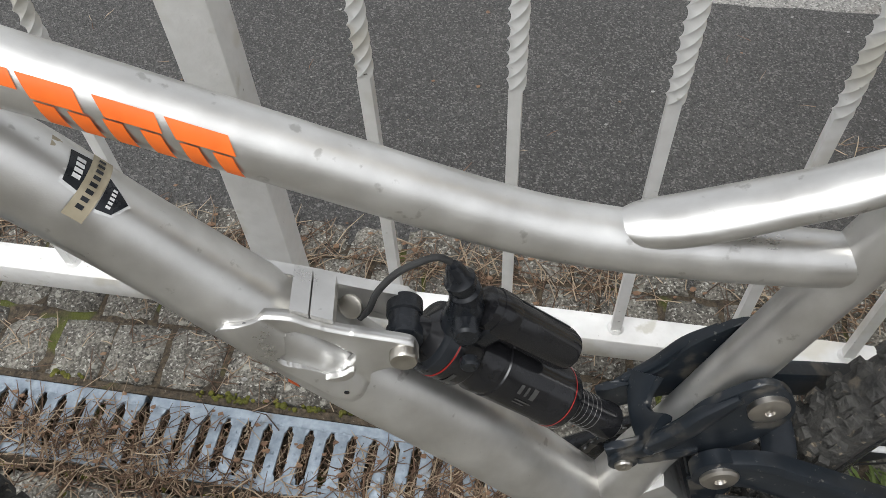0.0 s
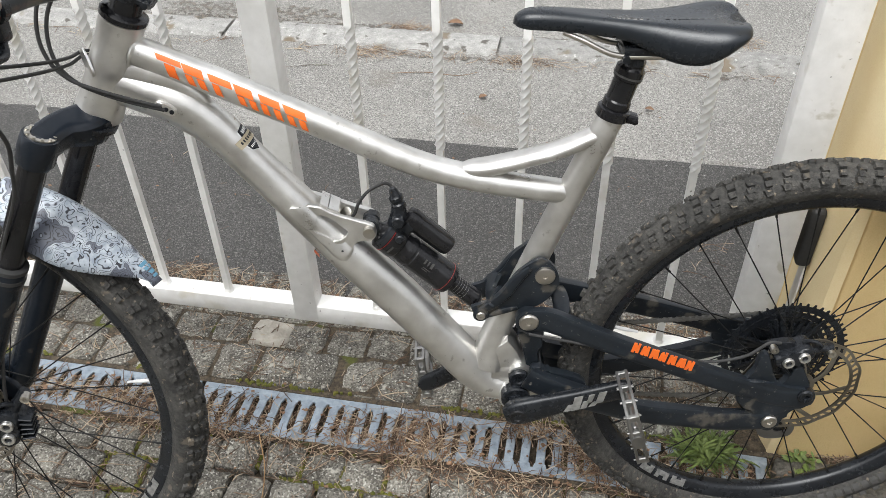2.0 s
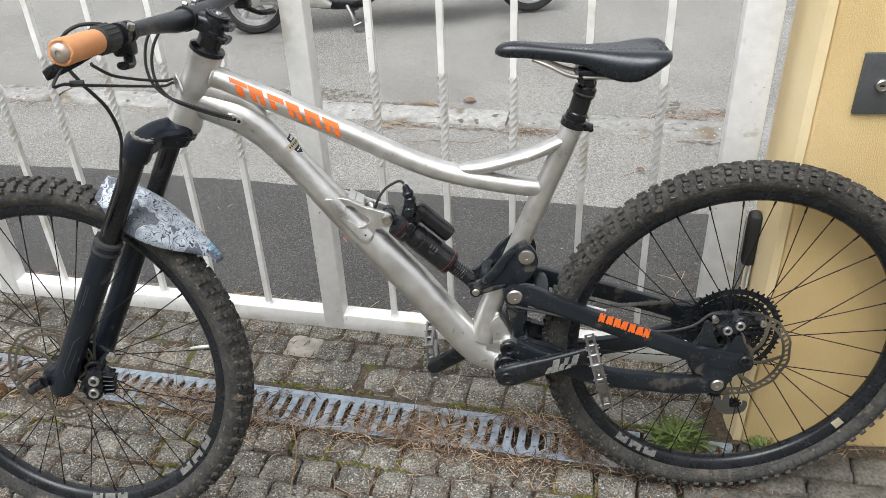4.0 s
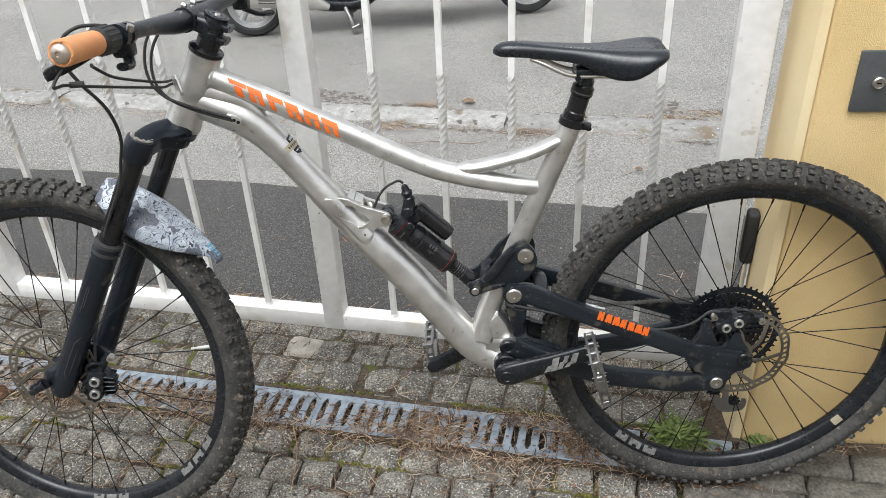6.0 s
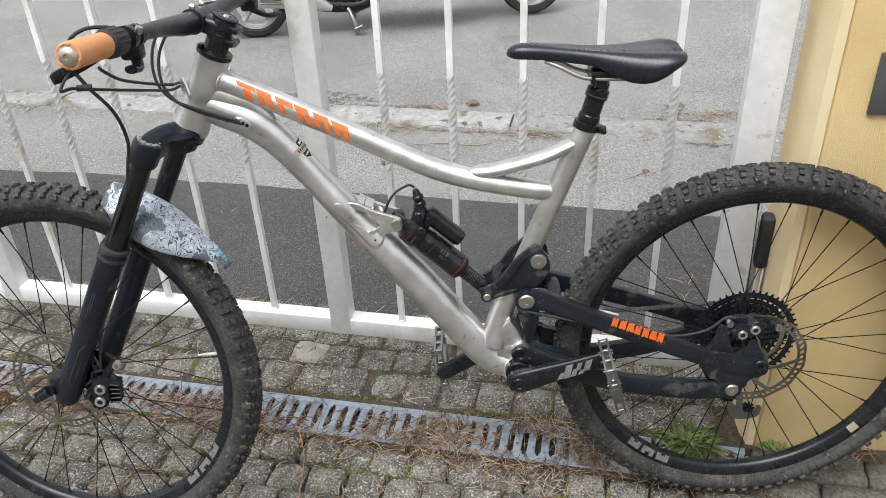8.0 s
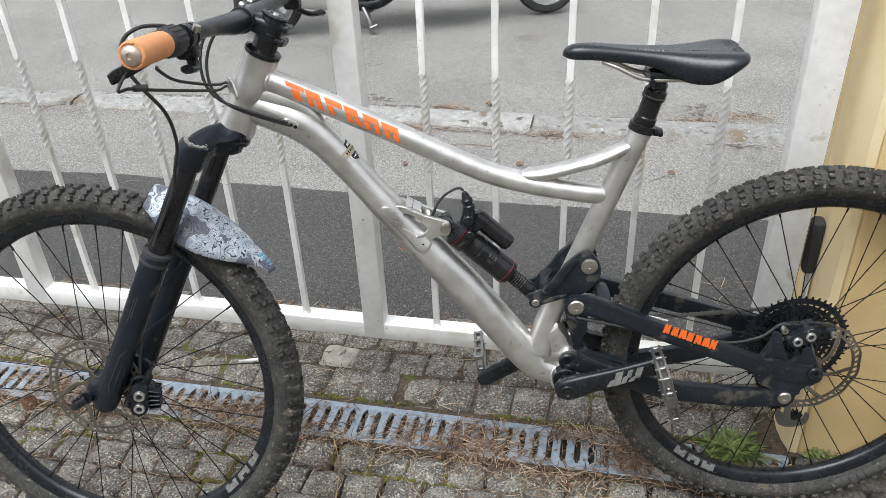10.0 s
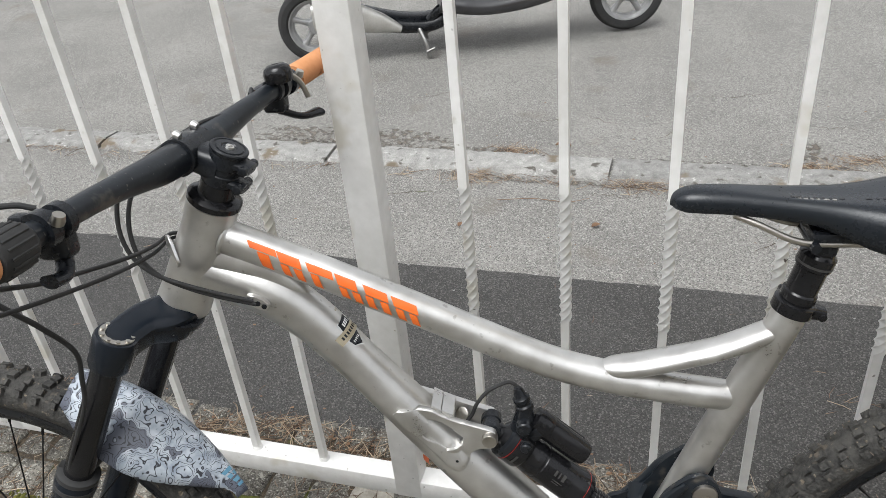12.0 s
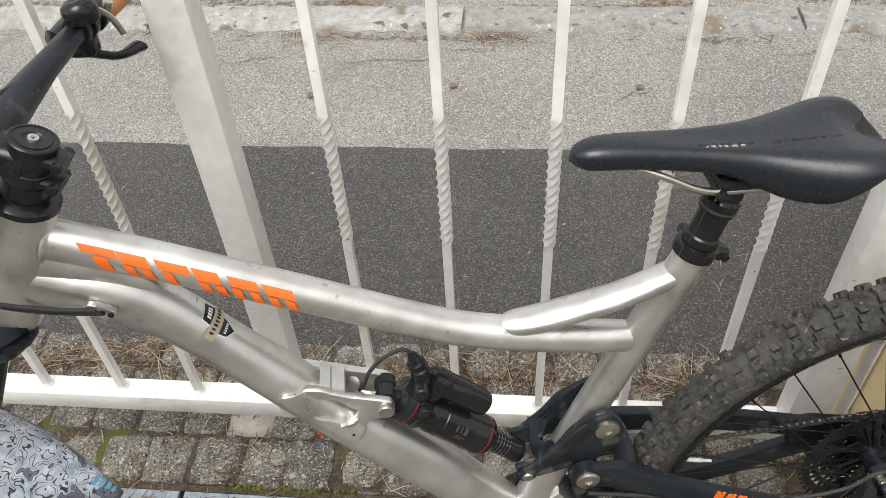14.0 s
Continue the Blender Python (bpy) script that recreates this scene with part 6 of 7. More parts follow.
    part("thumb_paddle", bm, BLACK, trig)
# bell on the drive side
bell = new("bell")
bell.parent = cockpit
bm = bmesh.new()
c = bar_point(0.205) + RAKE * 0.022
lathe(bm, [(0.0165, -0.010), (0.0185, -0.008), (0.0185, 0.003), (0.0165, 0.009), (0.011, 0.0130), (0.004, 0.0135), (0.0038, 0.0130), (0, 0.0130)], Matrix.Translation(c) @ RAKE.to_track_quat("Z", "Y").to_matrix().to_4x4() @ pose(0, 0, 0, -35), 28)
part("dome", bm, BLACK_GLOSS, bell, sharp=85)
bm = bmesh.new()
lathe(bm, [(0.0115, -0.005), (0.0145, -0.004), (0.0145, 0.004), (0.0115, 0.005)], on_y(*bar_point(0.205)), 24)
part("bell_strap", bm, BLACK, bell)
bm = bmesh.new()
e = bar_point(0.225) + Vector((0.012, 0, 0.016))
tube(bm, [tuple(e), tuple(e + Vector((0.014, 0.004, -0.012))), tuple(e + Vector((0.020, 0.010, -0.034)))], [(0.004, 0.002)] * 3, 10, 4)
part("striker", bm, STEEL, bell, "bare metal striker arm")

# cables: hoses from the controls to the frame port and down the fork
def cable(points, r=0.0025, name="hose"):
    bm = bmesh.new()
    tube(bm, points, r, 10, 8, side=(0.1, 1, 0.2))
    return part(name, bm, RUBBER_CLEAN, bike)


def steered(v):
    return tuple(STEER @ Vector(v))


L, Rr = bar_point(-0.245), bar_point(0.235)
cable([steered(Rr + AHEAD * 0.030 + Vector((0, -0.04, -0.010))), (-0.290, 0.130, 1.050), (-0.318, 0.05, 1.060), (-0.352, -0.030, 1.050), (-0.375, -0.045, 1.028), (-0.386, -0.050, 0.990), (-0.383, -0.050, 0.955), (-0.365, -0.050, 0.931), (-0.336, -0.050, 0.916), (-0.300, -0.046, 0.900), (-0.266, -0.038, 0.884)])
cable([steered(Rr + AHEAD * 0.010 + Vector((0, -0.04, -0.022))), (-0.306, 0.10, 1.036), (-0.330, 0.04, 1.050), (-0.352, -0.015, 1.040), (-0.369, -0.035, 1.018), (-0.379, -0.042, 0.986), (-0.377, -0.046, 0.952), (-0.360, -0.048, 0.927), (-0.332, -0.048, 0.910), (-0.298, -0.044, 0.894), (-0.263, -0.037, 0.879)])
cable([steered(L + AHEAD * 0.050 + Vector((0, -0.020, -0.020))), (-0.402, -0.325, 1.038), (-0.399, -0.300, 1.029), (-0.381, -0.260, 1.014), (-0.367, -0.130, 0.972), (-0.371, -0.030, 0.942), (-0.377, 0.035, 0.929), (-0.362, 0.060, 0.915)], 0.0022)
cable([steered(L + AHEAD * 0.035 + Vector((0, 0.035, -0.012))), (-0.378, -0.205, 1.086), (-0.402, -0.220, 1.088), (-0.424, -0.228, 1.074), (-0.428, -0.234, 1.045), (-0.414, -0.228, 1.010), (-0.399, -0.200, 0.962), (-0.412, -0.150, 0.900), (-0.432, -0.128, 0.850), (-0.452, -0.116, 0.800), (-0.506, -0.104, 0.706), (-0.528, -0.100, 0.643), (-0.560, -0.096, 0.56), (-0.582, -0.105, 0.48), (-0.590, -0.108, 0.44)], 0.0027)
cable([(-0.399, -0.290, 1.0262), (-0.381, -0.286, 1.0255)], 0.0045, "hose_barrel")
cable([(-0.362, -0.290, 1.052), (-0.369, -0.270, 1.0434), (-0.375, -0.210, 1.0137), (-0.374, -0.150, 0.9906), (-0.369, -0.080, 0.9662), (-0.371, -0.020, 0.9480), (-0.376, 0.035, 0.9350), (-0.360, 0.058, 0.922)], 0.0023)

# mudguard under the fork crown
guard = new("mudguard")
guard.parent = bike
guard.matrix_local = FORK_STEER


def guard_sheet(bm, lift=0.0):
    rows = []
    # stations round the tyre: angle in degrees about the front axle, half width, radius
    for k in range(25):
        f = k / 24
        ang = 67.5 - 35.5 * f
        w = 0.034 + 0.028 * min(1, f / 0.25) if f < 0.25 else 0.062 if f < 0.45 else 0.062 * max(0.18, 1 - ((f - 0.45) / 0.55) ** 1.7)
        r = 0.4095 + 0.012 * math.sin(f * math.pi) + 0.010 * max(0.0, (f - 0.55) / 0.45) ** 1.5 + lift
        row = []
        for j in range(11):
            g = j / 10 * 2 - 1
            rr = r - 0.060 * abs(g) ** 1.7 * (w / 0.062)
            row.append(bm.verts.new((FRONT.x + rr * math.cos(radians(ang)), g * w, FRONT.z + rr * math.sin(radians(ang)))))
        rows.append(row)
    for a, b in zip(rows, rows[1:]):
        for j in range(10):
            bm.faces.new((a[j], a[j + 1], b[j + 1], b[j]))


def swirl_print():
    """Black line work and pale fields, as a printed abstract ornament."""
    m, n, l, p = grid_nodes("ornament_print")
    tc = n.new("ShaderNodeTexCoord")
    warp = n.new("ShaderNodeTexNoise")
    warp.inputs["Scale"].default_value, warp.inputs["Detail"].default_value = 36, 2
    l.new(tc.outputs["Object"], warp.inputs["Vector"])
    add = n.new("ShaderNodeMix")
    add.data_type = "VECTOR"
    add.inputs[0].default_value = 0.06
    l.new(tc.outputs["Object"], add.inputs[4]), l.new(warp.outputs["Color"], add.inputs[5])
    field = n.new("ShaderNodeTexNoise")
    field.inputs["Scale"].default_value, field.inputs["Detail"].default_value = 24, 1.5
    l.new(add.outputs[1], field.inputs["Vector"])
    pale = n.new("ShaderNodeMapRange")
    pale.inputs["From Min"].default_value, pale.inputs["From Max"].default_value = 0.505, 0.525
    l.new(field.outputs["Fac"], pale.inputs["Value"])
    tint = n.new("ShaderNodeTexNoise")
    tint.inputs["Scale"].default_value, tint.inputs["Detail"].default_value = 60, 4
    l.new(tc.outputs["Object"], tint.inputs["Vector"])
    light = n.new("ShaderNodeValToRGB")
    light.color_ramp.elements[0].position, light.color_ramp.elements[1].position = 0.35, 0.65
    light.color_ramp.elements[0].color, light.color_ramp.elements[1].color = (0.24, 0.28, 0.33, 1), (0.50, 0.54, 0.58, 1)
    l.new(tint.outputs["Fac"], light.inputs["Fac"])
    mx = n.new("ShaderNodeMix")
    mx.data_type = "RGBA"
    mx.inputs[6].default_value = (0.105, 0.115, 0.145, 1)
    l.new(pale.outputs["Result"], mx.inputs[0]), l.new(light.outputs["Color"], mx.inputs[7])
    k, wave, size, ink = n.new("ShaderNodeMath"), n.new("ShaderNodeMath"), n.new("ShaderNodeMath"), n.new("ShaderNodeMapRange")
    k.operation, wave.operation, size.operation = "MULTIPLY", "SINE", "ABSOLUTE"
    k.inputs[1].default_value = 62
    ink.inputs["From Min"].default_value, ink.inputs["From Max"].default_value = 0.22, 0.40
    l.new(field.outputs["Fac"], k.inputs[0]), l.new(k.outputs["Value"], wave.inputs[0])
    l.new(wave.outputs["Value"], size.inputs[0]), l.new(size.outputs["Value"], ink.inputs["Value"])
    drawn = n.new("ShaderNodeMix")
    drawn.data_type = "RGBA"
    drawn.inputs[6].default_value = (0.022, 0.024, 0.032, 1)
    l.new(ink.outputs["Result"], drawn.inputs[0]), l.new(mx.outputs[2], drawn.inputs[7])
    l.new(drawn.outputs[2], p.inputs["Base Color"])
    p.inputs["Roughness"].default_value = 0.38
    return m


bm = bmesh.new()
guard_sheet(bm)
sheet = part("guard_sheet", bm, swirl_print(), guard, "plastic mudguard printed with a grey and white swirling ornament")
sol = sheet.modifiers.new("thickness", "SOLIDIFY")
sol.thickness = 0.0016
bm = bmesh.new()
BLUE = surf("blue_print", (0.07, 0.21, 0.32), (0.16, 0.34, 0.45), 30, (0.35, 0.5))
for f0, f1, g0, g1 in ((0.855, 0.875, -0.45, 0.05), (0.885, 0.905, -0.45, -0.20), (0.885, 0.905, -0.10, 0.25), (0.915, 0.935, -0.45, 0.15), (0.945, 0.960, -0.5, 0.2)):
    rows = []
    for i in range(4):
        f = f0 + (f1 - f0) * i / 3
        w, ang = 0.062 * max(0.18, 1 - ((f - 0.45) / 0.55) ** 1.7), radians(67.5 - 35.5 * f)
        row = []
        for j in range(4):
            g = g0 + (g1 - g0) * j / 3
            rr = 0.4095 + 0.012 * math.sin(f * math.pi) + 0.010 * ((f - 0.55) / 0.45) ** 1.5 + 0.0010 - 0.060 * abs(g) ** 1.7 * (w / 0.062)
            row.append(bm.verts.new((FRONT.x + rr * math.cos(ang), g * w, FRONT.z + rr * math.sin(ang))))
        rows.append(row)
    for a, b in zip(rows, rows[1:]):
        for j in range(3):
            bm.faces.new((a[j], a[j + 1], b[j + 1], b[j]))
part("tip_print", bm, BLUE, guard, "blue print at the guard's tip")
for y in (-0.062, 0.062):
    bm = bmesh.new()
    tube(bm, [tuple(leg_point(0.70, y * 0.9) - AHEAD * 0.012), tuple(leg_point(0.68, y * 1.1) - AHEAD * 0.002), tuple(leg_point(0.68, y * 1.2) + AHEAD * 0.022)], [(0.009, 0.0025)] * 3, 10, 4)
    part("strap", bm, RUBBER_CLEAN, guard)

# chain and derailleur
def chain_path():
    pts = []
    top0, top1 = Vector((BBX + 0.010, 0.050, BBZ + 0.066)), Vector((REAR.x - 0.005, 0.046, REAR.z + 0.062))
    low0, low1 = Vector((BBX + 0.010, 0.050, BBZ - 0.066)), Vector((REAR.x - 0.010, 0.046, REAR.z - 0.125))
    for k in range(42):
        f = k / 41
        pts.append(top0.lerp(top1, f) + Vector((0, 0, -0.004 * math.sin(math.pi * f))))
    for k in range(9):
        a = math.pi / 2 - k / 9 * math.pi
        pts.append(Vector((REAR.x + 0.062 * math.cos(a), 0.046, REAR.z + 0.062 * math.sin(a))))
    low = []
    for k in range(42):
        f = k / 41
        low.append(low1.lerp(low0, f) + Vector((0, 0, -0.012 * math.sin(math.pi * f))))
    ring = [Vector((BBX + 0.066 * math.cos(a), 0.050, BBZ + 0.066 * math.sin(a))) for a in [math.pi * 1.42 - k * math.pi * 0.84 / 14 for k in range(15)]]
    return pts, low + ring


for run in chain_path():
    bm = bmesh.new()
    for k, (a, b) in enumerate(zip(run, run[1:])):
        d = b - a
        for s in (-1, 1):
            off = Vector((0, s * (0.0026 if k % 2 else 0.0016), 0))
            tube(bm, [tuple(a - d * 0.15 + off), tuple(a + d * 0.5 + off), tuple(b + d * 0.15 + off)], [(0.0040, 0.0005), (0.0028, 0.0005), (0.0040, 0.0005)], 8, 1)
        tube(bm, [tuple(a + Vector((0, -0.003, 0))), tuple(a + Vector((0, 0.003, 0)))], 0.0022, 6, 1, side=(1, 0, 0))
    part("chain", bm, PEDAL_GREY, bike)
mech = new("derailleur")
mech.parent = bike
mech.location = (-0.012, 0, 0.020)
bm = bmesh.new()
box(bm, (0.030, 0.026, 0.060), Matrix.Translation((0.640, 0.060, 0.290)) @ pose(0, 0, 0, 0, 18, 0), 0.008, 3)
box(bm, (0.052, 0.022, 0.026), Matrix.Translation((0.632, 0.044, 0.235)) @ pose(0, 0, 0, 0, -20, 0), 0.007, 3)
part("derailleur_body", bm, BLACK, mech)
bm = bmesh.new()
plate(bm, smooth_outline([(0.632, 0.182), (0.640, 0.152), (0.660, 0.140), (0.690, 0.143), (0.700, 0.152), (0.702, 0.170), (0.692, 0.174), (0.690, 0.160), (0.668, 0.158), (0.664, 0.180), (0.662, 0.206), (0.651, 0.208), (0.650, 0.176), (0.640, 0.186)], 3), 0.024, 0.0265)
part("derailleur_cage", bm, PEDAL_GREY, mech, "grey derailleur cage")
for x, z in ((0.636, 0.200), (0.672, 0.158)):
    bm = bmesh.new()
    gear(bm, 0.021, 14, 0.005, on_y(x, 0.032, z), 0.006)
    lathe(bm, [(0.006, -0.003), (0.012, -0.002), (0.012, 0.002), (0.006, 0.003)], on_y(x, 0.032, z), 16)
    part("jockey_wheel", bm, BLACK, mech)
# rear brake hose along the near stay and valve stems
cable([(0.205, -0.055, 0.497), (0.33, -0.058, 0.464), (0.46, -0.062, 0.436), (0.53, -0.066, 0.446), (0.565, -0.066, 0.472), (0.585, -0.064, 0.470)], 0.0025)
bm = bmesh.new()
tube(bm, [(0.2965, 0, 0), (0.270, 0, 0), (0.269, 0, 0), (0.256, 0, 0)], [0.003, 0.003, 0.0024, 0.002], 10, 1)
part("valve", bm, PRINT, rear, "pale valve stem", m=Matrix.Rotation(-radians(163) - 0.35, 4, "Y"))
bm = bmesh.new()
tube(bm, [(0.2965, 0, 0), (0.270, 0, 0), (0.269, 0, 0), (0.256, 0, 0)], [0.003, 0.003, 0.0024, 0.002], 10, 1)
part("valve", bm, PRINT, front, "pale valve stem", m=Matrix.Rotation(-radians(8) - 1.05, 4, "Y"))


# ---- scooter parked across the road ----
def scooter():
    sc = tagged(new("motor_scooter"), "dark motor scooter with silver engine cover parked on its stand", "scooter")
    a, b = Vector((-1.70, 3.29)), Vector((-0.232, 3.82))
    ang = math.atan2(b.y - a.y, b.x - a.x)
    sc.matrix_basis = STREET @ pose(a.x, a.y, ground_z(3.45) + 0.002, 0, 0, math.degrees(ang))
    span = (b - a).length
    tyre_mat = surf("scooter_tyre", (0.02, 0.02, 0.02), (0.035, 0.035, 0.035), 20, (0.7, 0.85), bump=0.3)
    rim_mat = surf("grey_alloy_rim", (0.34, 0.34, 0.34), (0.46, 0.46, 0.46), 20, (0.35, 0.5), metal=0.6)
    shell = surf("dark_scooter_panel", (0.02, 0.02, 0.022), (0.035, 0.035, 0.038), 8, (0.25, 0.4), coat=0.4)
    silver = surf("silver_engine_cover", (0.52, 0.51, 0.48), (0.64, 0.63, 0.60), 14, (0.35, 0.5), metal=0.7)
    for x, w, dark in ((0.0, 0.060, False), (span, 0.052, False)):
        wh = new("wheel")
        wh.parent = sc
        wh.matrix_local = pose(x, 0, 0.190) @ Matrix.Scale(0.77, 4)
        bm = bmesh.new()
        lathe(bm, [(0.172, -w * 0.8), (0.19, -w), (0.222, -w * 0.95), (0.240, -w * 0.6), (0.246, 0), (0.240, w * 0.6), (0.222, w * 0.95), (0.19, w), (0.172, w * 0.8), (0.165, 0)], Y_AXIS, 56, True)
        part("tyre", bm, tyre_mat, wh)
        bm = bmesh.new()
        lathe(bm, [(0.168, -w * 0.82), (0.176, -w * 0.86), (0.174, -w * 0.6), (0.150, -w * 0.4), (0.150, w * 0.4), (0.174, w * 0.6), (0.176, w * 0.86), (0.168, w * 0.82), (0.140, 0)], Y_AXIS, 56, True)
        lathe(bm, [(0.045, -0.05), (0.05, -0.045), (0.05, 0.045), (0.045, 0.05)], Y_AXIS, 32)
        for k in range(5):
            t = k * 2 * math.pi / 5 + 0.3
            tube(bm, [(0.03 * math.cos(t), 0, 0.03 * math.sin(t)), (0.10 * math.cos(t), 0, 0.10 * math.sin(t)), (0.155 * math.cos(t), 0, 0.155 * math.sin(t))], [(0.026, 0.02), (0.018, 0.018), (0.026, 0.022)], 12, 4)
        part("rim", bm, rim_mat, wh)
    bm = bmesh.new()
    tube(bm, [(0.00, -0.09, 0.25), (0.14, -0.10, 0.25), (0.30, -0.09, 0.20), (0.42, -0.085, 0.15)], [(0.065, 0.03), (0.075, 0.035), (0.055, 0.03), (0.018, 0.02)], 24, 5)
    cover = part("engine_cover", bm, silver, sc, "silver vented engine cover")
    for k in range(5):
        bm = bmesh.new()
        box(bm, (0.11, 0.006, 0.008), pose(0.10, -0.134, 0.215 + k * 0.018, 0, 4, 0), 0.002, 1)
        part("vent", bm, shell, cover)
    bm = bmesh.new()
    tube(bm, [(0.18, 0.0, 0.22), (0.40, 0.0, 0.16), (0.58, 0.0, 0.15), (0.68, 0.0, 0.20)], [(0.06, 0.07), (0.05, 0.09), (0.045, 0.09), (0.05, 0.07)], 20, 4)
    tube(bm, [(0.55, -0.05, 0.15), (0.62, -0.06, 0.22), (0.72, -0.05, 0.25)], 0.025, 12, 4)
    part("engine_block", bm, BLACK, sc)
    bm = bmesh.new()
    tube(bm, [(0.62, 0, 0.26), (0.85, 0, 0.225), (1.10, 0, 0.25), (1.28, 0, 0.33), (1.36, 0, 0.55), (1.34, 0, 0.85)], [(0.05, 0.15), (0.045, 0.17), (0.05, 0.16), (0.06, 0.15), (0.05, 0.18), (0.05, 0.16)], 24, 5, square=3)
    part("footboard", bm, shell, sc)
    bm = bmesh.new()
    tube(bm, [(0.74, -0.175, 0.300), (0.95, -0.178, 0.300), (1.12, -0.168, 0.325)], [(0.010, 0.006)] * 3, 12, 4)
    part("trim_strip", bm, PRINT, sc, "pale trim strip")
    bm = bmesh.new()
    tube(bm, [(-0.32, 0, 0.62), (0.0, 0, 0.60), (0.35, 0, 0.52), (0.62, 0, 0.40), (0.66, 0, 0.28)], [(0.06, 0.10), (0.11, 0.15), (0.15, 0.17), (0.13, 0.16), (0.04, 0.14)], 24, 5)
    part("tail_panel", bm, shell, sc)
    bm = bmesh.new()
    tube(bm, [(-0.28, 0, 0.72), (0.05, 0, 0.74), (0.30, 0, 0.72), (0.52, 0, 0.70)], [(0.03, 0.10), (0.05, 0.14), (0.05, 0.14), (0.03, 0.10)], 24, 5)
    part("seat", bm, RUBBER_CLEAN, sc)
    bm = bmesh.new()
    tube(bm, [(span, -0.085, 0.190), (span - 0.06, -0.085, 0.45), (span - 0.10, -0.05, 0.60)], 0.022, 14, 4)
    tube(bm, [(span, 0.085, 0.190), (span - 0.06, 0.085, 0.45), (span - 0.10, 0.05, 0.60)], 0.022, 14, 4)
    tube(bm, [(span - 0.10, 0, 0.58), (span - 0.20, 0, 1.0)], 0.03, 14, 1)
    part("front_fork", bm, shell, sc)
    bm = bmesh.new()
    tube(bm, [(span - 0.20, -0.33, 1.02), (span - 0.17, -0.12, 1.0), (span - 0.17, 0.12, 1.0), (span - 0.20, 0.33, 1.02)], 0.016, 12, 4, side=(1, 0, 0))
    part("handlebar", bm, shell, sc)
    st = new("centre_stand")
    st.parent = sc
    for y in (-0.13, 0.13):
        bm = bmesh.new()
        tube(bm, [(0.50, y * 0.5, 0.16), (0.535, y, 0.08), (0.545, y * 1.05, 0.012)], [0.013, 0.012, 0.011], 12, 4)
        box(bm, (0.050, 0.030, 0.012), pose(0.555, y * 1.05, 0.050, 0, -20, 0), 0.004, 1)
        part("stand_leg", bm, PEDAL_GREY, st)


scooter()

# ---- loose litter ----
def on_street(u, d, z=0.0):
    return STREET @ Vector((u, d, ground_z(d) + z))


def needle(bm, p, yaw, length, r, rnd, tilt=0.0):
    """A dry pine needle: a thin three-sided stem, bent in two pieces."""
    d = Vector((math.cos(yaw), math.sin(yaw), tilt))
    s = Vector((-math.sin(yaw), math.cos(yaw), 0))
    bend = rnd.gauss(0, 0.085) * length
    rings = []
    for f in (0.0, 0.5, 1.0):
        c = p + d * length * (f - 0.5) + s * bend * (1 - (2 * f - 1) ** 2) + Vector((0, 0, 0.1 * length * (1 - (2 * f - 1) ** 2) * rnd.uniform(-0.2, 0.8)))
        k = r * (1.0 if f < 1 else 0.5)
        rings.append([bm.pt(c + s * k), bm.pt(c - s * k), bm.pt(c + Vector((0, 0, 1.5 * k)))])
    for a, b in zip(rings, rings[1:]):
        for k in range(3):
            bm.fc((a[k], a[(k + 1) % 3], b[(k + 1) % 3], b[k]))


rnd = random.Random(11)
ISLAND = bpy.data.materials.new("needle_litter")
ISLAND.use_nodes = True
nn, nl = ISLAND.node_tree.nodes, ISLAND.node_tree.links
geo, ramp = nn.new("ShaderNodeNewGeometry"), nn.new("ShaderNodeValToRGB")
ramp.color_ramp.elements[0].color, ramp.color_ramp.elements[1].color = (0.055, 0.034, 0.023, 1), (0.46, 0.37, 0.26, 1)
e = ramp.color_ramp.elements.new(0.45)
e.color = (0.165, 0.100, 0.062, 1)
nl.new(geo.outputs["Random Per Island"], ramp.inputs["Fac"])
nl.new(ramp.outputs["Color"], nn["Principled BSDF"].inputs["Base Color"])
nn["Principled BSDF"].inputs["Roughness"].default_value = 0.75


class Soup:
    """Gathers many small pieces into one mesh without bmesh's cost."""
    def __init__(self):
        self.v, self.f = [], []

    def pt(self, co):
        self.v.append(tuple(co))
        return len(self.v) - 1

    def fc(self, ids):
        self.f.append(tuple(ids))

    def done(self, name, material, label, category):
        me = bpy.data.meshes.new(name)
        me.from_pydata(self.v, [], self.f)
        me.materials.append(material)
        return tagged(new(name, me), label, category, kind="stuff")


needles = Soup()


def heap(u0, u1, d0, d1, count, lift, lmin=0.035, lmax=0.085, along=0.0):
    for _ in range(count):
        u, d = rnd.uniform(u0, u1), rnd.uniform(d0, d1)
        if noise.noise((u * 5.5, d * 9, 2.0)) < rnd.uniform(-0.45, 0.35):
            continue
        z = 0.003 + rnd.random() ** 2 * lift
        needle(needles, on_street(u, d, z), rnd.uniform(0, math.pi) if rnd.random() > along else rnd.gauss(-0.2, 0.35), rnd.uniform(lmin, lmax), rnd.uniform(0.0006, 0.00110), rnd, rnd.uniform(-0.10, 0.10))


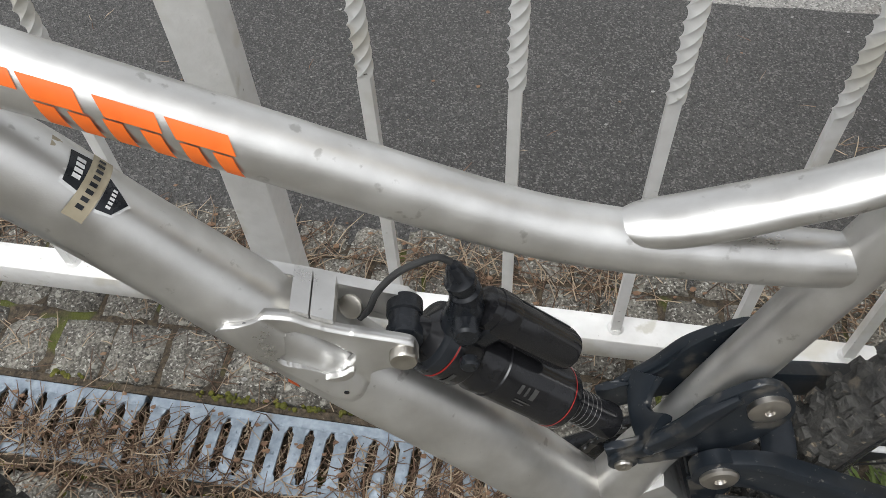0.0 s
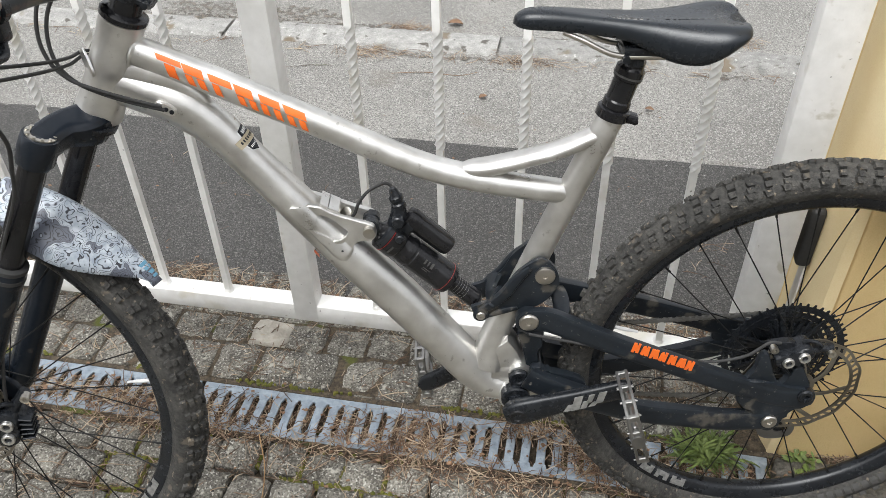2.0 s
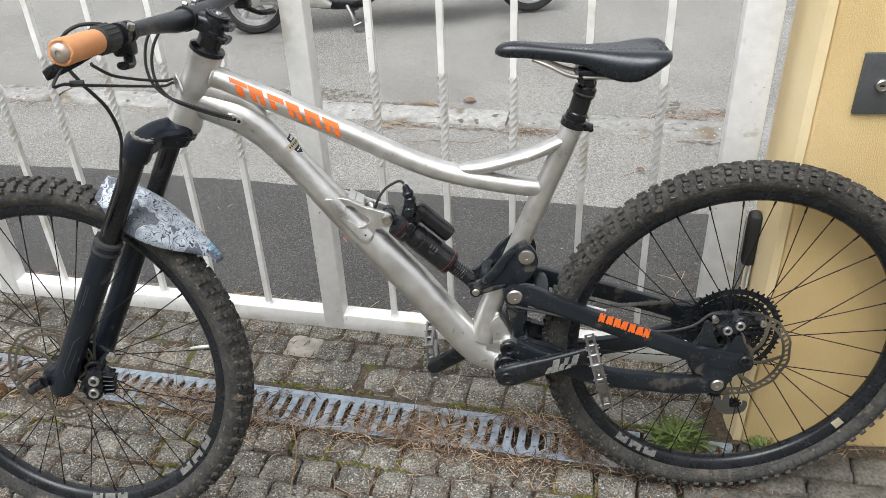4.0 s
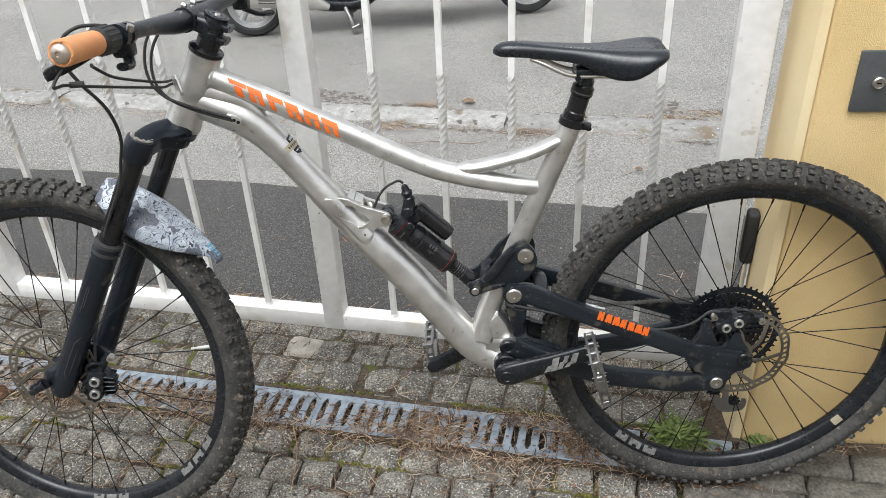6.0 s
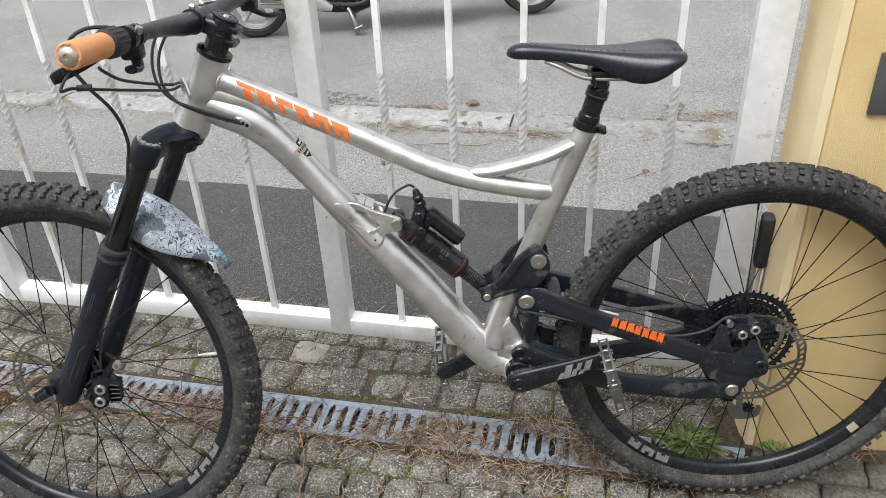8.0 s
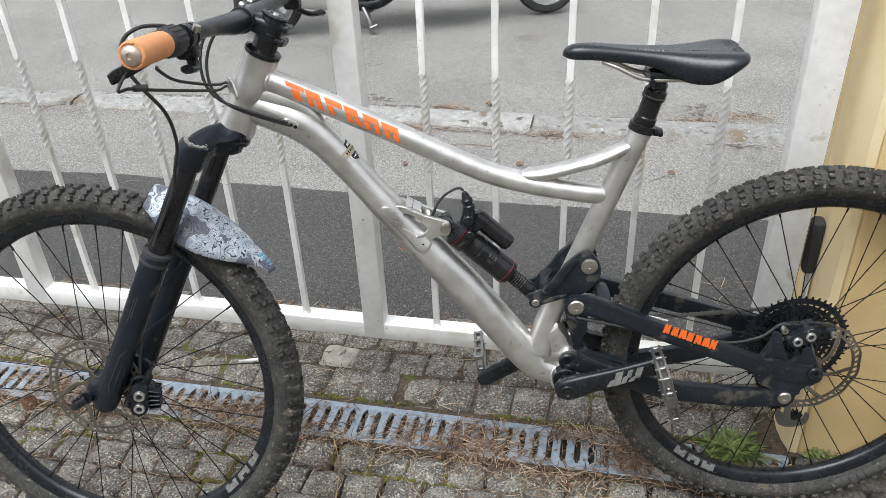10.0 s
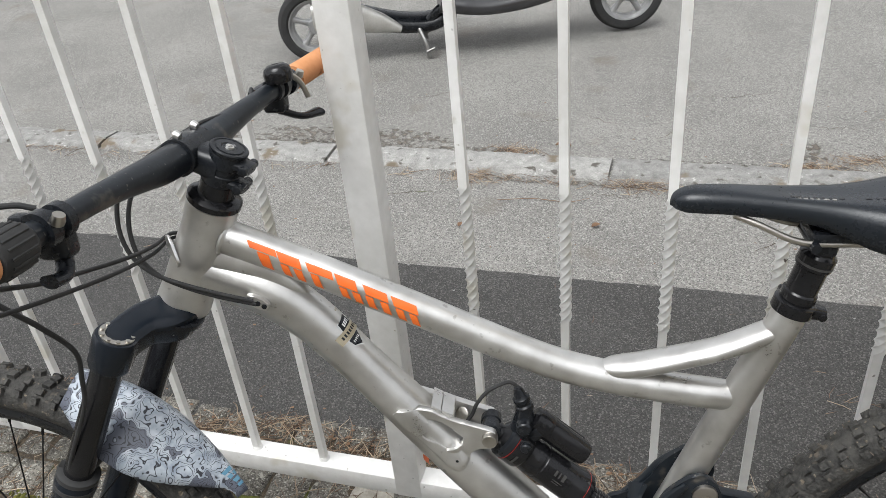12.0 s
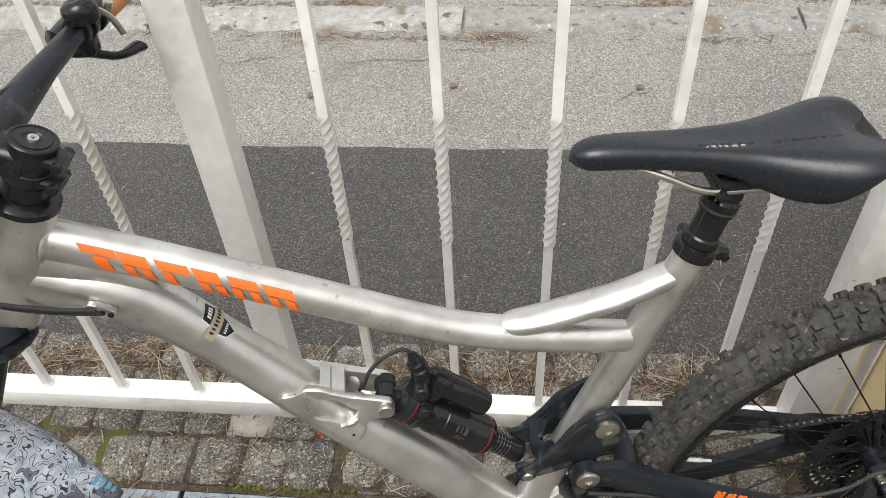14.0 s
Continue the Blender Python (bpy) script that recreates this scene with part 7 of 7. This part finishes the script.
heap(-1.6, -0.5, 0.295, 0.410, 2100, 0.013, 0.018, 0.060)
heap(-0.55, 0.05, 0.318, 0.385, 620, 0.009, 0.014, 0.060)          # drifts over the near half of the grate
heap(-1.5, -0.05, 0.34, 0.45, 620, 0.006, 0.02, 0.08)
heap(-0.1, 0.62, 0.31, 0.44, 500, 0.007, 0.02, 0.07)
heap(0.12, 0.34, 0.35, 0.47, 650, 0.010, 0.02, 0.07)
heap(0.7, 1.2, 0.455, 0.51, 300, 0.006, 0.02, 0.05)
heap(-0.5, 0.3, 0.26, 0.33, 380, 0.006, 0.014, 0.06)
heap(-1.5, 0.7, -0.10, 0.30, 220, 0.004, 0.04, 0.11)
heap(-1.5, 0.7, -0.25, 0.33, 1400, 0.003, 0.008, 0.040)
heap(-1.5, 0.75, 0.48, 0.78, 2000, 0.003, 0.008, 0.035)
heap(-0.1, 0.75, 0.30, 0.46, 1300, 0.006, 0.010, 0.050)
heap(-1.5, 0.65, 0.46, 0.76, 330, 0.004, 0.03, 0.10)
heap(-1.5, 0.70, 0.73, 0.82, 1500, 0.010)           # along the asphalt's edge beyond the gate
heap(-1.6, 0.7, 0.83, 1.5, 130, 0.003, 0.02, 0.05)
heap(-2.6, 1.4, 2.10, 2.17, 320, 0.006)
heap(0.5, 0.62, 1.0, 1.15, 60, 0.004)
for _ in range(5200):         # gathered in the joints between the setts
    k = rnd.randint(0, 6)
    u, d = rnd.uniform(-1.5, 0.5), 0.3275 - 0.078 * k
    if noise.noise((u * 4.0, d * 4.0, 6.0)) < rnd.uniform(-0.5, 0.35):
        continue
    if rnd.random() < 0.55:
        u = round((u - (k % 2) * 0.0445) / 0.089) * 0.089 + (k % 2) * 0.0445
        needle(needles, on_street(u + rnd.gauss(0, 0.003), d - 0.039 + rnd.gauss(0, 0.022), -0.008 + rnd.random() * 0.008), rnd.gauss(1.57 - 0.19, 0.35), rnd.uniform(0.012, 0.045), 0.0008, rnd, 0.0)
    else:
        needle(needles, on_street(u, d + rnd.gauss(0, 0.0035), -0.008 + rnd.random() * 0.008), rnd.gauss(-0.19, 0.35), rnd.uniform(0.012, 0.05), 0.0008, rnd, 0.0)
for _ in range(3600):         # caught below the slots of the grate
    u, d = rnd.uniform(-1.5, 0.65), rnd.uniform(0.355, 0.450)
    if noise.noise((u * 3.0, d * 3, 9.0)) < rnd.uniform(-0.7, 0.3):
        continue
    needle(needles, on_street(u, d, -0.014 + rnd.random() * 0.010), rnd.gauss(1.3, 0.7), rnd.uniform(0.015, 0.05), 0.0009, rnd, rnd.uniform(-0.1, 0.1))
for cu, cd in ((-0.03, 2.12), (0.72, 2.42), (1.2, 2.6), (-0.62, 2.12), (0.55, 2.34), (-0.5, 2.36)):
    for _ in range(75):
        needle(needles, on_street(rnd.gauss(cu, 0.06), rnd.gauss(cd, 0.022), 0.003 + rnd.random() * 0.008), rnd.uniform(0, 3.1), rnd.uniform(0.04, 0.09), 0.0007, rnd, 0.05)
needles.done("pine_needles", ISLAND, "dry brown pine needles drifted over the drain and paving", "pine needles")

# small flakes: bark, dry petals, pale specks
flakes, specks = Soup(), Soup()


def flake(soup, p, size, rnd):
    n, a0 = rnd.randint(4, 6), rnd.random() * 6
    top = [soup.pt(p + Vector((math.cos(a0 + k * 6.283 / n) * size * rnd.uniform(0.5, 1), math.sin(a0 + k * 6.283 / n) * size * rnd.uniform(0.3, 0.7), rnd.uniform(0, 0.3) * size + 0.0012))) for k in range(n)]
    low = [soup.pt(Vector(soup.v[t]) - Vector((0, 0, 0.0012))) for t in top]
    soup.fc(top)
    for k in range(n):
        soup.fc((top[k], low[k], low[(k + 1) % n], top[(k + 1) % n]))


for _ in range(520):
    flake(flakes, on_street(rnd.uniform(-1.5, 0.7), rnd.gauss(0.36, 0.06), 0.004 + rnd.random() * 0.008), rnd.uniform(0.003, 0.008), rnd)
for _ in range(160):
    flake(flakes, on_street(rnd.uniform(-1.5, 0.7), rnd.gauss(0.77, 0.035), 0.004 + rnd.random() * 0.006), rnd.uniform(0.003, 0.009), rnd)
for _ in range(60):
    flake(flakes, on_street(rnd.uniform(-2.2, 1.4), rnd.uniform(0.9, 3.0), 0.007), rnd.uniform(0.003, 0.010), rnd)
flakes.done("bark_flakes", DEAD, "small brown bark flakes and leaf scraps on the ground", "leaf litter")
for _ in range(260):
    flake(specks, on_street(rnd.uniform(-2.4, 1.6), rnd.uniform(0.82, 3.6), 0.0075), rnd.uniform(0.002, 0.006), rnd)
for _ in range(40):
    flake(specks, on_street(rnd.uniform(-1.3, 0.6), rnd.uniform(0.3, 0.75), 0.005), rnd.uniform(0.002, 0.006), rnd)
specks.done("pale_petals", KERB, "tiny pale petals and grit scattered on the road", "grit")

# earth and rust stains where the road meets the kerb
bm = bmesh.new()
STAIN = surf("earth_stain", (0.11, 0.094, 0.076), (0.18, 0.16, 0.135), 30, (0.9, 1.0), bump=0.5, bscale=250)
sn, sl = STAIN.node_tree.nodes, STAIN.node_tree.links
grain, fade = sn.new("ShaderNodeTexNoise"), sn.new("ShaderNodeMapRange")
grain.inputs["Scale"].default_value, grain.inputs["Detail"].default_value = 38, 7
fade.inputs["From Min"].default_value, fade.inputs["From Max"].default_value = 0.44, 0.66
sl.new(sn.new("ShaderNodeNewGeometry").outputs["Position"], grain.inputs["Vector"])
sl.new(grain.outputs["Fac"], fade.inputs["Value"])
sl.new(fade.outputs["Result"], sn["Principled BSDF"].inputs["Alpha"])
for cu, cd, ru, rd in ((0.555, 2.45, 0.05, 0.09), (0.58, 2.345, 0.13, 0.022), (-0.98, 2.43, 0.18, 0.075), (-1.35, 2.42, 0.26, 0.07), (-0.75, 2.35, 0.22, 0.02), (-1.6, 2.35, 0.35, 0.022), (0.70, 2.12, 0.10, 0.02), (0.2, 2.335, 0.28, 0.016), (-0.3, 2.125, 0.25, 0.014), (1.25, 2.40, 0.25, 0.05)):
    n = 90
    ring = []
    for k in range(n):
        t = 2 * math.pi * k / n
        w = 1 + 0.7 * noise.noise((cu * 3 + math.cos(t) * 2.4, cd * 3 + math.sin(t) * 2.4, 1.0)) + 0.35 * noise.noise((cu * 3 + math.cos(t) * 7, cd * 3 + math.sin(t) * 7, 4.0))
        ring.append(bm.verts.new(on_street(cu + ru * w * math.cos(t), cd + rd * w * math.sin(t), 0.0035)))
    bm.faces.new(ring)
tagged(part("earth_stains", bm, STAIN), "brown earth washed against the kerb", "dirt", kind="stuff")


# hairline cracks in the old asphalt
cracks = Soup()
for u, d, yaw, count in ((-0.55, 2.62, 0.3, 16), (-0.30, 2.75, -0.5, 12), (0.02, 2.52, 1.2, 9), (0.15, 2.95, 0.1, 18), (-1.1, 2.85, 0.2, 16), (0.55, 2.7, -0.3, 14), (-0.2, 2.05, 0.05, 12), (0.35, 1.75, 0.9, 10), (-0.9, 1.95, -0.2, 12), (0.9, 2.02, 0.4, 12)):
    a = yaw
    last = None
    for k in range(count):
        wd = 0.0014 * (1 - abs(2 * k / count - 1)) + 0.0004
        p, s = on_street(u, d, 0.0025), Vector((-math.sin(a), math.cos(a), 0)) * wd
        pair = (cracks.pt(p + s), cracks.pt(p - s))
        if last:
            cracks.fc((last[0], last[1], pair[1], pair[0]))
        last = pair
        a = yaw + rnd.gauss(0, 0.55)
        u, d = u + 0.02 * math.cos(a), d + 0.02 * math.sin(a)
cracks.done("road_cracks", SOIL, "fine dark cracks in the old asphalt", "crack")


# a fallen leaf on the road, and a dry twig
def leaf_thing(name, u, d, size, yaw, label, material):
    bm = bmesh.new()
    rows = []
    for i in range(9):
        f = i / 8
        w = size * 0.32 * math.sin(math.pi * min(1, f * 1.02)) ** 0.8 + 0.0005
        rows.append([bm.verts.new(((f - 0.5) * size, s * w, 0.012 * math.sin(f * 3.1) * size / 0.09 + 0.010 * abs(s) * size / 0.09 + 0.002)) for s in (-1, -0.5, 0, 0.5, 1)])
    for a, b in zip(rows, rows[1:]):
        for k in range(4):
            bm.faces.new((a[k], a[k + 1], b[k + 1], b[k]))
    ob = part(name, bm, material)
    ob.matrix_basis = Matrix.Translation(on_street(u, d, 0.004)) @ pose(0, 0, 0, 0, 0, yaw)
    sm = ob.modifiers.new("thickness", "SOLIDIFY")
    sm.thickness = 0.0008
    return tagged(ob, label, "leaf")


leaf_thing("fallen_leaf", -0.323, 2.414, 0.060, -14, "curled red-brown fallen leaf on the asphalt", DEAD)
leaf_thing("fallen_leaf", -0.127, 1.838, 0.032, 30, "small dark brown leaf scrap on the asphalt", DEAD)
leaf_thing("fallen_leaf", -0.56, 1.78, 0.028, 60, "small dark brown leaf scrap on the asphalt", DEAD)
leaf_thing("fallen_leaf", 0.43, 1.84, 0.030, -20, "small dark brown leaf scrap on the asphalt", DEAD)
bm = bmesh.new()
tube(bm, [tuple(on_street(-0.48, 1.965, 0.005)), tuple(on_street(-0.36, 1.99, 0.006)), tuple(on_street(-0.24, 1.985, 0.005)), tuple(on_street(-0.17, 2.02, 0.006))], [0.0010, 0.0013, 0.0012, 0.0006], 6, 4, side=(0, 0, 1))
tagged(part("twig", bm, DEAD), "thin dry brown twig on the asphalt", "twig")
bm = bmesh.new()
tube(bm, [tuple(on_street(-0.37, 0.33, 0.02)), tuple(on_street(-0.33, 0.25, 0.012)), tuple(on_street(-0.305, 0.14, 0.008))], [0.0013, 0.0011, 0.0009], 6, 4, side=(0, 0, 1))
tagged(part("twig", bm, NEEDLE), "long pale straw stalk lying on the paving", "twig")


# a pine cone lying among the needles
bm = bmesh.new()
lathe(bm, [(0.002, -0.021), (0.010, -0.017), (0.0135, -0.006), (0.012, 0.006), (0.007, 0.016), (0.002, 0.021)], None, 16)
for k in range(78):
    f = (k + 0.5) / 78
    h, a = -0.019 + 0.038 * f, k * 2.39996
    r = 0.0150 * math.sin(math.pi * (0.12 + 0.80 * f)) ** 0.7
    q = Matrix.Rotation(a, 4, "Z") @ pose(r, 0, h, 0, -38 + 20 * f, 0)
    box(bm, (0.0075, 0.0068, 0.0018), q, 0.0007, 1)
cone = part("pine_cone", bm, DEAD)
cone.matrix_basis = Matrix.Translation(on_street(-1.162, 0.311, 0.020)) @ pose(0, 0, 0, 78, 0, 35)
tagged(cone, "small open brown pine cone among the needles", "pine cone")


# ---- weeds at the foot of the pillar ----
def weed(u, d, count, reach, label, broad, seed):
    w = tagged(new("weed_plant"), label, "weed", "weeds by the drain")
    w.matrix_basis = STREET @ pose(u, d, ground_z(d))
    rnd = random.Random(seed)
    kinds = []
    for k in range(4):
        bm = bmesh.new()
        rows = []
        L_ = 1.0
        for i in range(8):
            f = i / 7
            wd = broad * (math.sin(math.pi * (0.08 + 0.92 * f) ** 1.2) + 0.06) * (1 + (0.35 if i % 2 else -0.25) * (0 if broad > 0.2 else 1))
            z = (0.55 + 0.15 * k) * f - 0.55 * f * f
            rows.append([bm.verts.new((f * L_, s * wd, z + abs(s) * 0.05)) for s in (-1, 0, 1)])
        for a, b in zip(rows, rows[1:]):
            for q in range(2):
                bm.faces.new((a[q], a[q + 1], b[q + 1], b[q]))
        r = bmesh.ops.extrude_face_region(bm, geom=list(bm.faces))
        bmesh.ops.translate(bm, verts=[v for v in r["geom"] if isinstance(v, bmesh.types.BMVert)], vec=(0, 0, 0.006))
        me = bpy.data.meshes.new("leaf")
        bmesh.ops.recalc_face_normals(bm, faces=bm.faces)
        bm.to_mesh(me)
        bm.free()
        me.materials.append(LEAF)
        me.shade_smooth()
        kinds.append(me)
    for k in range(count):
        s = reach * rnd.uniform(0.45, 1.0)
        m = pose(rnd.gauss(0, reach * 0.34), rnd.gauss(0, reach * 0.2), rnd.uniform(0.0, 0.012), rnd.uniform(-25, 25), rnd.uniform(-18, 12), rnd.uniform(0, 360))
        link("leaf", kinds[k % 4], w, m=m @ Matrix.Diagonal((s, s, s * rnd.uniform(0.6, 1.1), 1)))


weed(0.532, 0.446, 260, 0.060, "spreading green dandelion rosette growing at the drain", 0.050, 1)
weed(0.722, 0.455, 34, 0.036, "small green clover seedling at the pillar's foot", 0.13, 2)

# moss cushions in the joints
moss = Soup()
rnd = random.Random(21)


def cushion(p, r, h):
    ids = [[moss.pt(p + Vector((r * k * math.cos(a), r * k * math.sin(a), z))) for a in [q * 1.047 for q in range(6)]] for k, z in ((1.0, -0.004), (0.8, h * 0.6), (0.35, h))]
    for a, b in zip(ids, ids[1:]):
        for q in range(6):
            moss.fc((a[q], a[(q + 1) % 6], b[(q + 1) % 6], b[q]))
    moss.fc(ids[2])


for _ in range(420):
    u = rnd.uniform(-1.4, 0.6)
    if noise.noise((u * 4.2, 5, 0)) > -0.05:
        cushion(on_street(u, rnd.gauss(0.477, 0.004), 0.0), rnd.uniform(0.0025, 0.006), rnd.uniform(0.001, 0.0035))
ROW_N, ROW_F = 0.078, 0.083
for _ in range(6500):
    u, d = rnd.uniform(-1.5, 0.5), rnd.uniform(-0.30, 0.30)
    row = round((0.3275 - d) / ROW_N)
    if rnd.random() < 0.5:
        d = 0.3275 - row * ROW_N + rnd.gauss(0, 0.002)
    else:
        k = math.floor((0.3275 - d) / ROW_N)
        u = round((u - (k % 2) * 0.0445) / 0.089) * 0.089 + (k % 2) * 0.0445 + rnd.gauss(0, 0.002)
    if noise.noise((u * 4.2, d * 4.2, 8)) > 0.03:
        cushion(on_street(u, d, -0.006), rnd.uniform(0.003, 0.0065), rnd.uniform(0.003, 0.007))
moss.done("moss", MOSS, "low yellow-green moss cushions in the paving joints", "moss")

# ---- paving: worn concrete setts in staggered rows, larger slabs by the pillar ----
PALE_SETT = surf("pale_sett", (0.30, 0.275, 0.23), (0.46, 0.43, 0.37), 24, (0.85, 0.95), bump=0.9, bscale=150)


def sett_kinds(w, l, count, seed, material):
    out = []
    for k in range(count):
        me = stone_mesh(w, l, 0.06, seed + k)
        me.materials.append(material)
        out.append(me)
    return out


rnd = random.Random(31)
near_kinds = sett_kinds(0.0825, 0.0715, 12, 100, SETT)
far_kinds = sett_kinds(0.0905, 0.0780, 12, 200, SETT)
long_kinds = sett_kinds(0.0905, 0.1040, 12, 260, SETT)
far_pale = stone_mesh(0.0930, 0.0805, 0.06, 300)
far_pale.materials.append(PALE_SETT)
yard = tagged(new("pavement"), "worn grey concrete setts with mossy joints, laid in staggered rows", "pavement", kind="structure")
yard.matrix_basis = STREET
count = 0
rest = Soup()


def lay(kinds, u, d, parent, name="sett"):
    m = pose(u + rnd.gauss(0, 0.0022), d + rnd.gauss(0, 0.0020), ground_z(d) + rnd.gauss(0.003, 0.0018), rnd.gauss(0, 1.3), rnd.gauss(0, 1.3), rnd.gauss(0, 1.5))
    return link(name, rnd.choice(kinds), parent, m=m)


for row in range(8):
    d = 0.3275 - ROW_N * (row + 0.5)
    k = -17
    while True:
        u = k * 0.089 + (row % 2) * 0.0445 + 0.0445
        k += 1
        if u < -1.45:
            continue
        if u > 0.50:
            break
        lay(near_kinds, u, d, yard)
verge = tagged(new("pavement"), "worn grey concrete setts under the gate's rail", "pavement", kind="structure")
verge.matrix_basis = STREET
for row in range(4):
    d = 0.5305 if row == 0 else 0.588 + ROW_F * (row - 0.5)
    for k in range(-15, 7):
        u = k * 0.0955 + (row % 2) * 0.048 - 0.024
        if u > 0.62 or d > 0.78 + 0.02:
            continue
        pale = abs(u + 0.500) < 0.048 and row == 1
        lay([far_pale] if pale else long_kinds if row == 0 else far_kinds, u, d, verge)
# darker than the setts: dirt, plus the tyre's shade mixed into the colour
SLAB = surf("shaded_weathered_slab", (0.045, 0.041, 0.034), (0.150, 0.138, 0.115), 20, (0.85, 0.95), bump=1.0, bscale=150, fine=0.6, fscale=130)
slabs = tagged(new("pavement"), "large flat concrete slabs at the foot of the pillar", "pavement", kind="structure")
slabs.matrix_basis = STREET
for u0, u1, d0, d1 in ((0.545, 0.80, 0.205, 0.325), (0.805, 1.06, 0.205, 0.380), (1.065, 1.32, 0.205, 0.380), (0.67, 0.80, 0.330, 0.380), (0.67, 0.905, 0.386, 0.462), (0.91, 1.14, 0.386, 0.462), (1.145, 1.38, 0.386, 0.462),
                       (0.545, 0.735, 0.03, 0.20), (0.74, 0.995, 0.03, 0.20), (1.0, 1.26, 0.03, 0.20), (0.545, 0.80, -0.15, 0.025), (0.805, 1.06, -0.15, 0.025), (0.545, 0.735, -0.33, -0.155), (0.74, 0.995, -0.33, -0.155)):
    me = stone_mesh(u1 - u0 + 0.002, d1 - d0 + 0.002, 0.06, int(u0 * 1000 + d0 * 77) + 400, 0.002, 5)
    me.materials.append(SLAB)
    link("slab", me, slabs, m=pose((u0 + u1) / 2, (d0 + d1) / 2, ground_z((d0 + d1) / 2) + rnd.gauss(0.012, 0.001)))
# the yard goes on around and behind
for row in range(0, 60):
    d = 0.3275 - ROW_N * (row + 0.5)
    for k in range(-52, 48):
        u = k * 0.089 + (row % 2) * 0.0445 + 0.0445
        if row < 8 and (-1.45 < u < 0.51 or (0.5 < u < 1.33)):
            continue
        z = ground_z(d) + rnd.gauss(0.004, 0.0015)
        top = [rest.pt(STREET @ Vector((u + a * 0.0405, d + b * 0.0352, z))) for a, b in ((-1, -1), (1, -1), (1, 1), (-1, 1))]
        low = [rest.pt(STREET @ Vector((u + a * 0.0430, d + b * 0.0376, z - 0.02))) for a, b in ((-1, -1), (1, -1), (1, 1), (-1, 1))]
        rest.fc(top)
        for q in range(4):
            rest.fc((low[q], low[(q + 1) % 4], top[(q + 1) % 4], top[q]))
for row in range(4):
    d = 0.484 + ROW_F * (row + 0.5)
    for k in range(-48, -15):
        u = k * 0.0955 + (row % 2) * 0.048 + 0.02
        z = rnd.gauss(0.004, 0.0015)
        top = [rest.pt(STREET @ Vector((u + a * 0.044, d + b * 0.038, z))) for a, b in ((-1, -1), (1, -1), (1, 1), (-1, 1))]
        low = [rest.pt(STREET @ Vector((u + a * 0.0465, d + b * 0.0404, z - 0.02))) for a, b in ((-1, -1), (1, -1), (1, 1), (-1, 1))]
        rest.fc(top)
        for q in range(4):
            rest.fc((low[q], low[(q + 1) % 4], top[(q + 1) % 4], top[q]))
rest.done("paving_setts", SETT, "worn grey concrete setts across the rest of the yard", "paving")
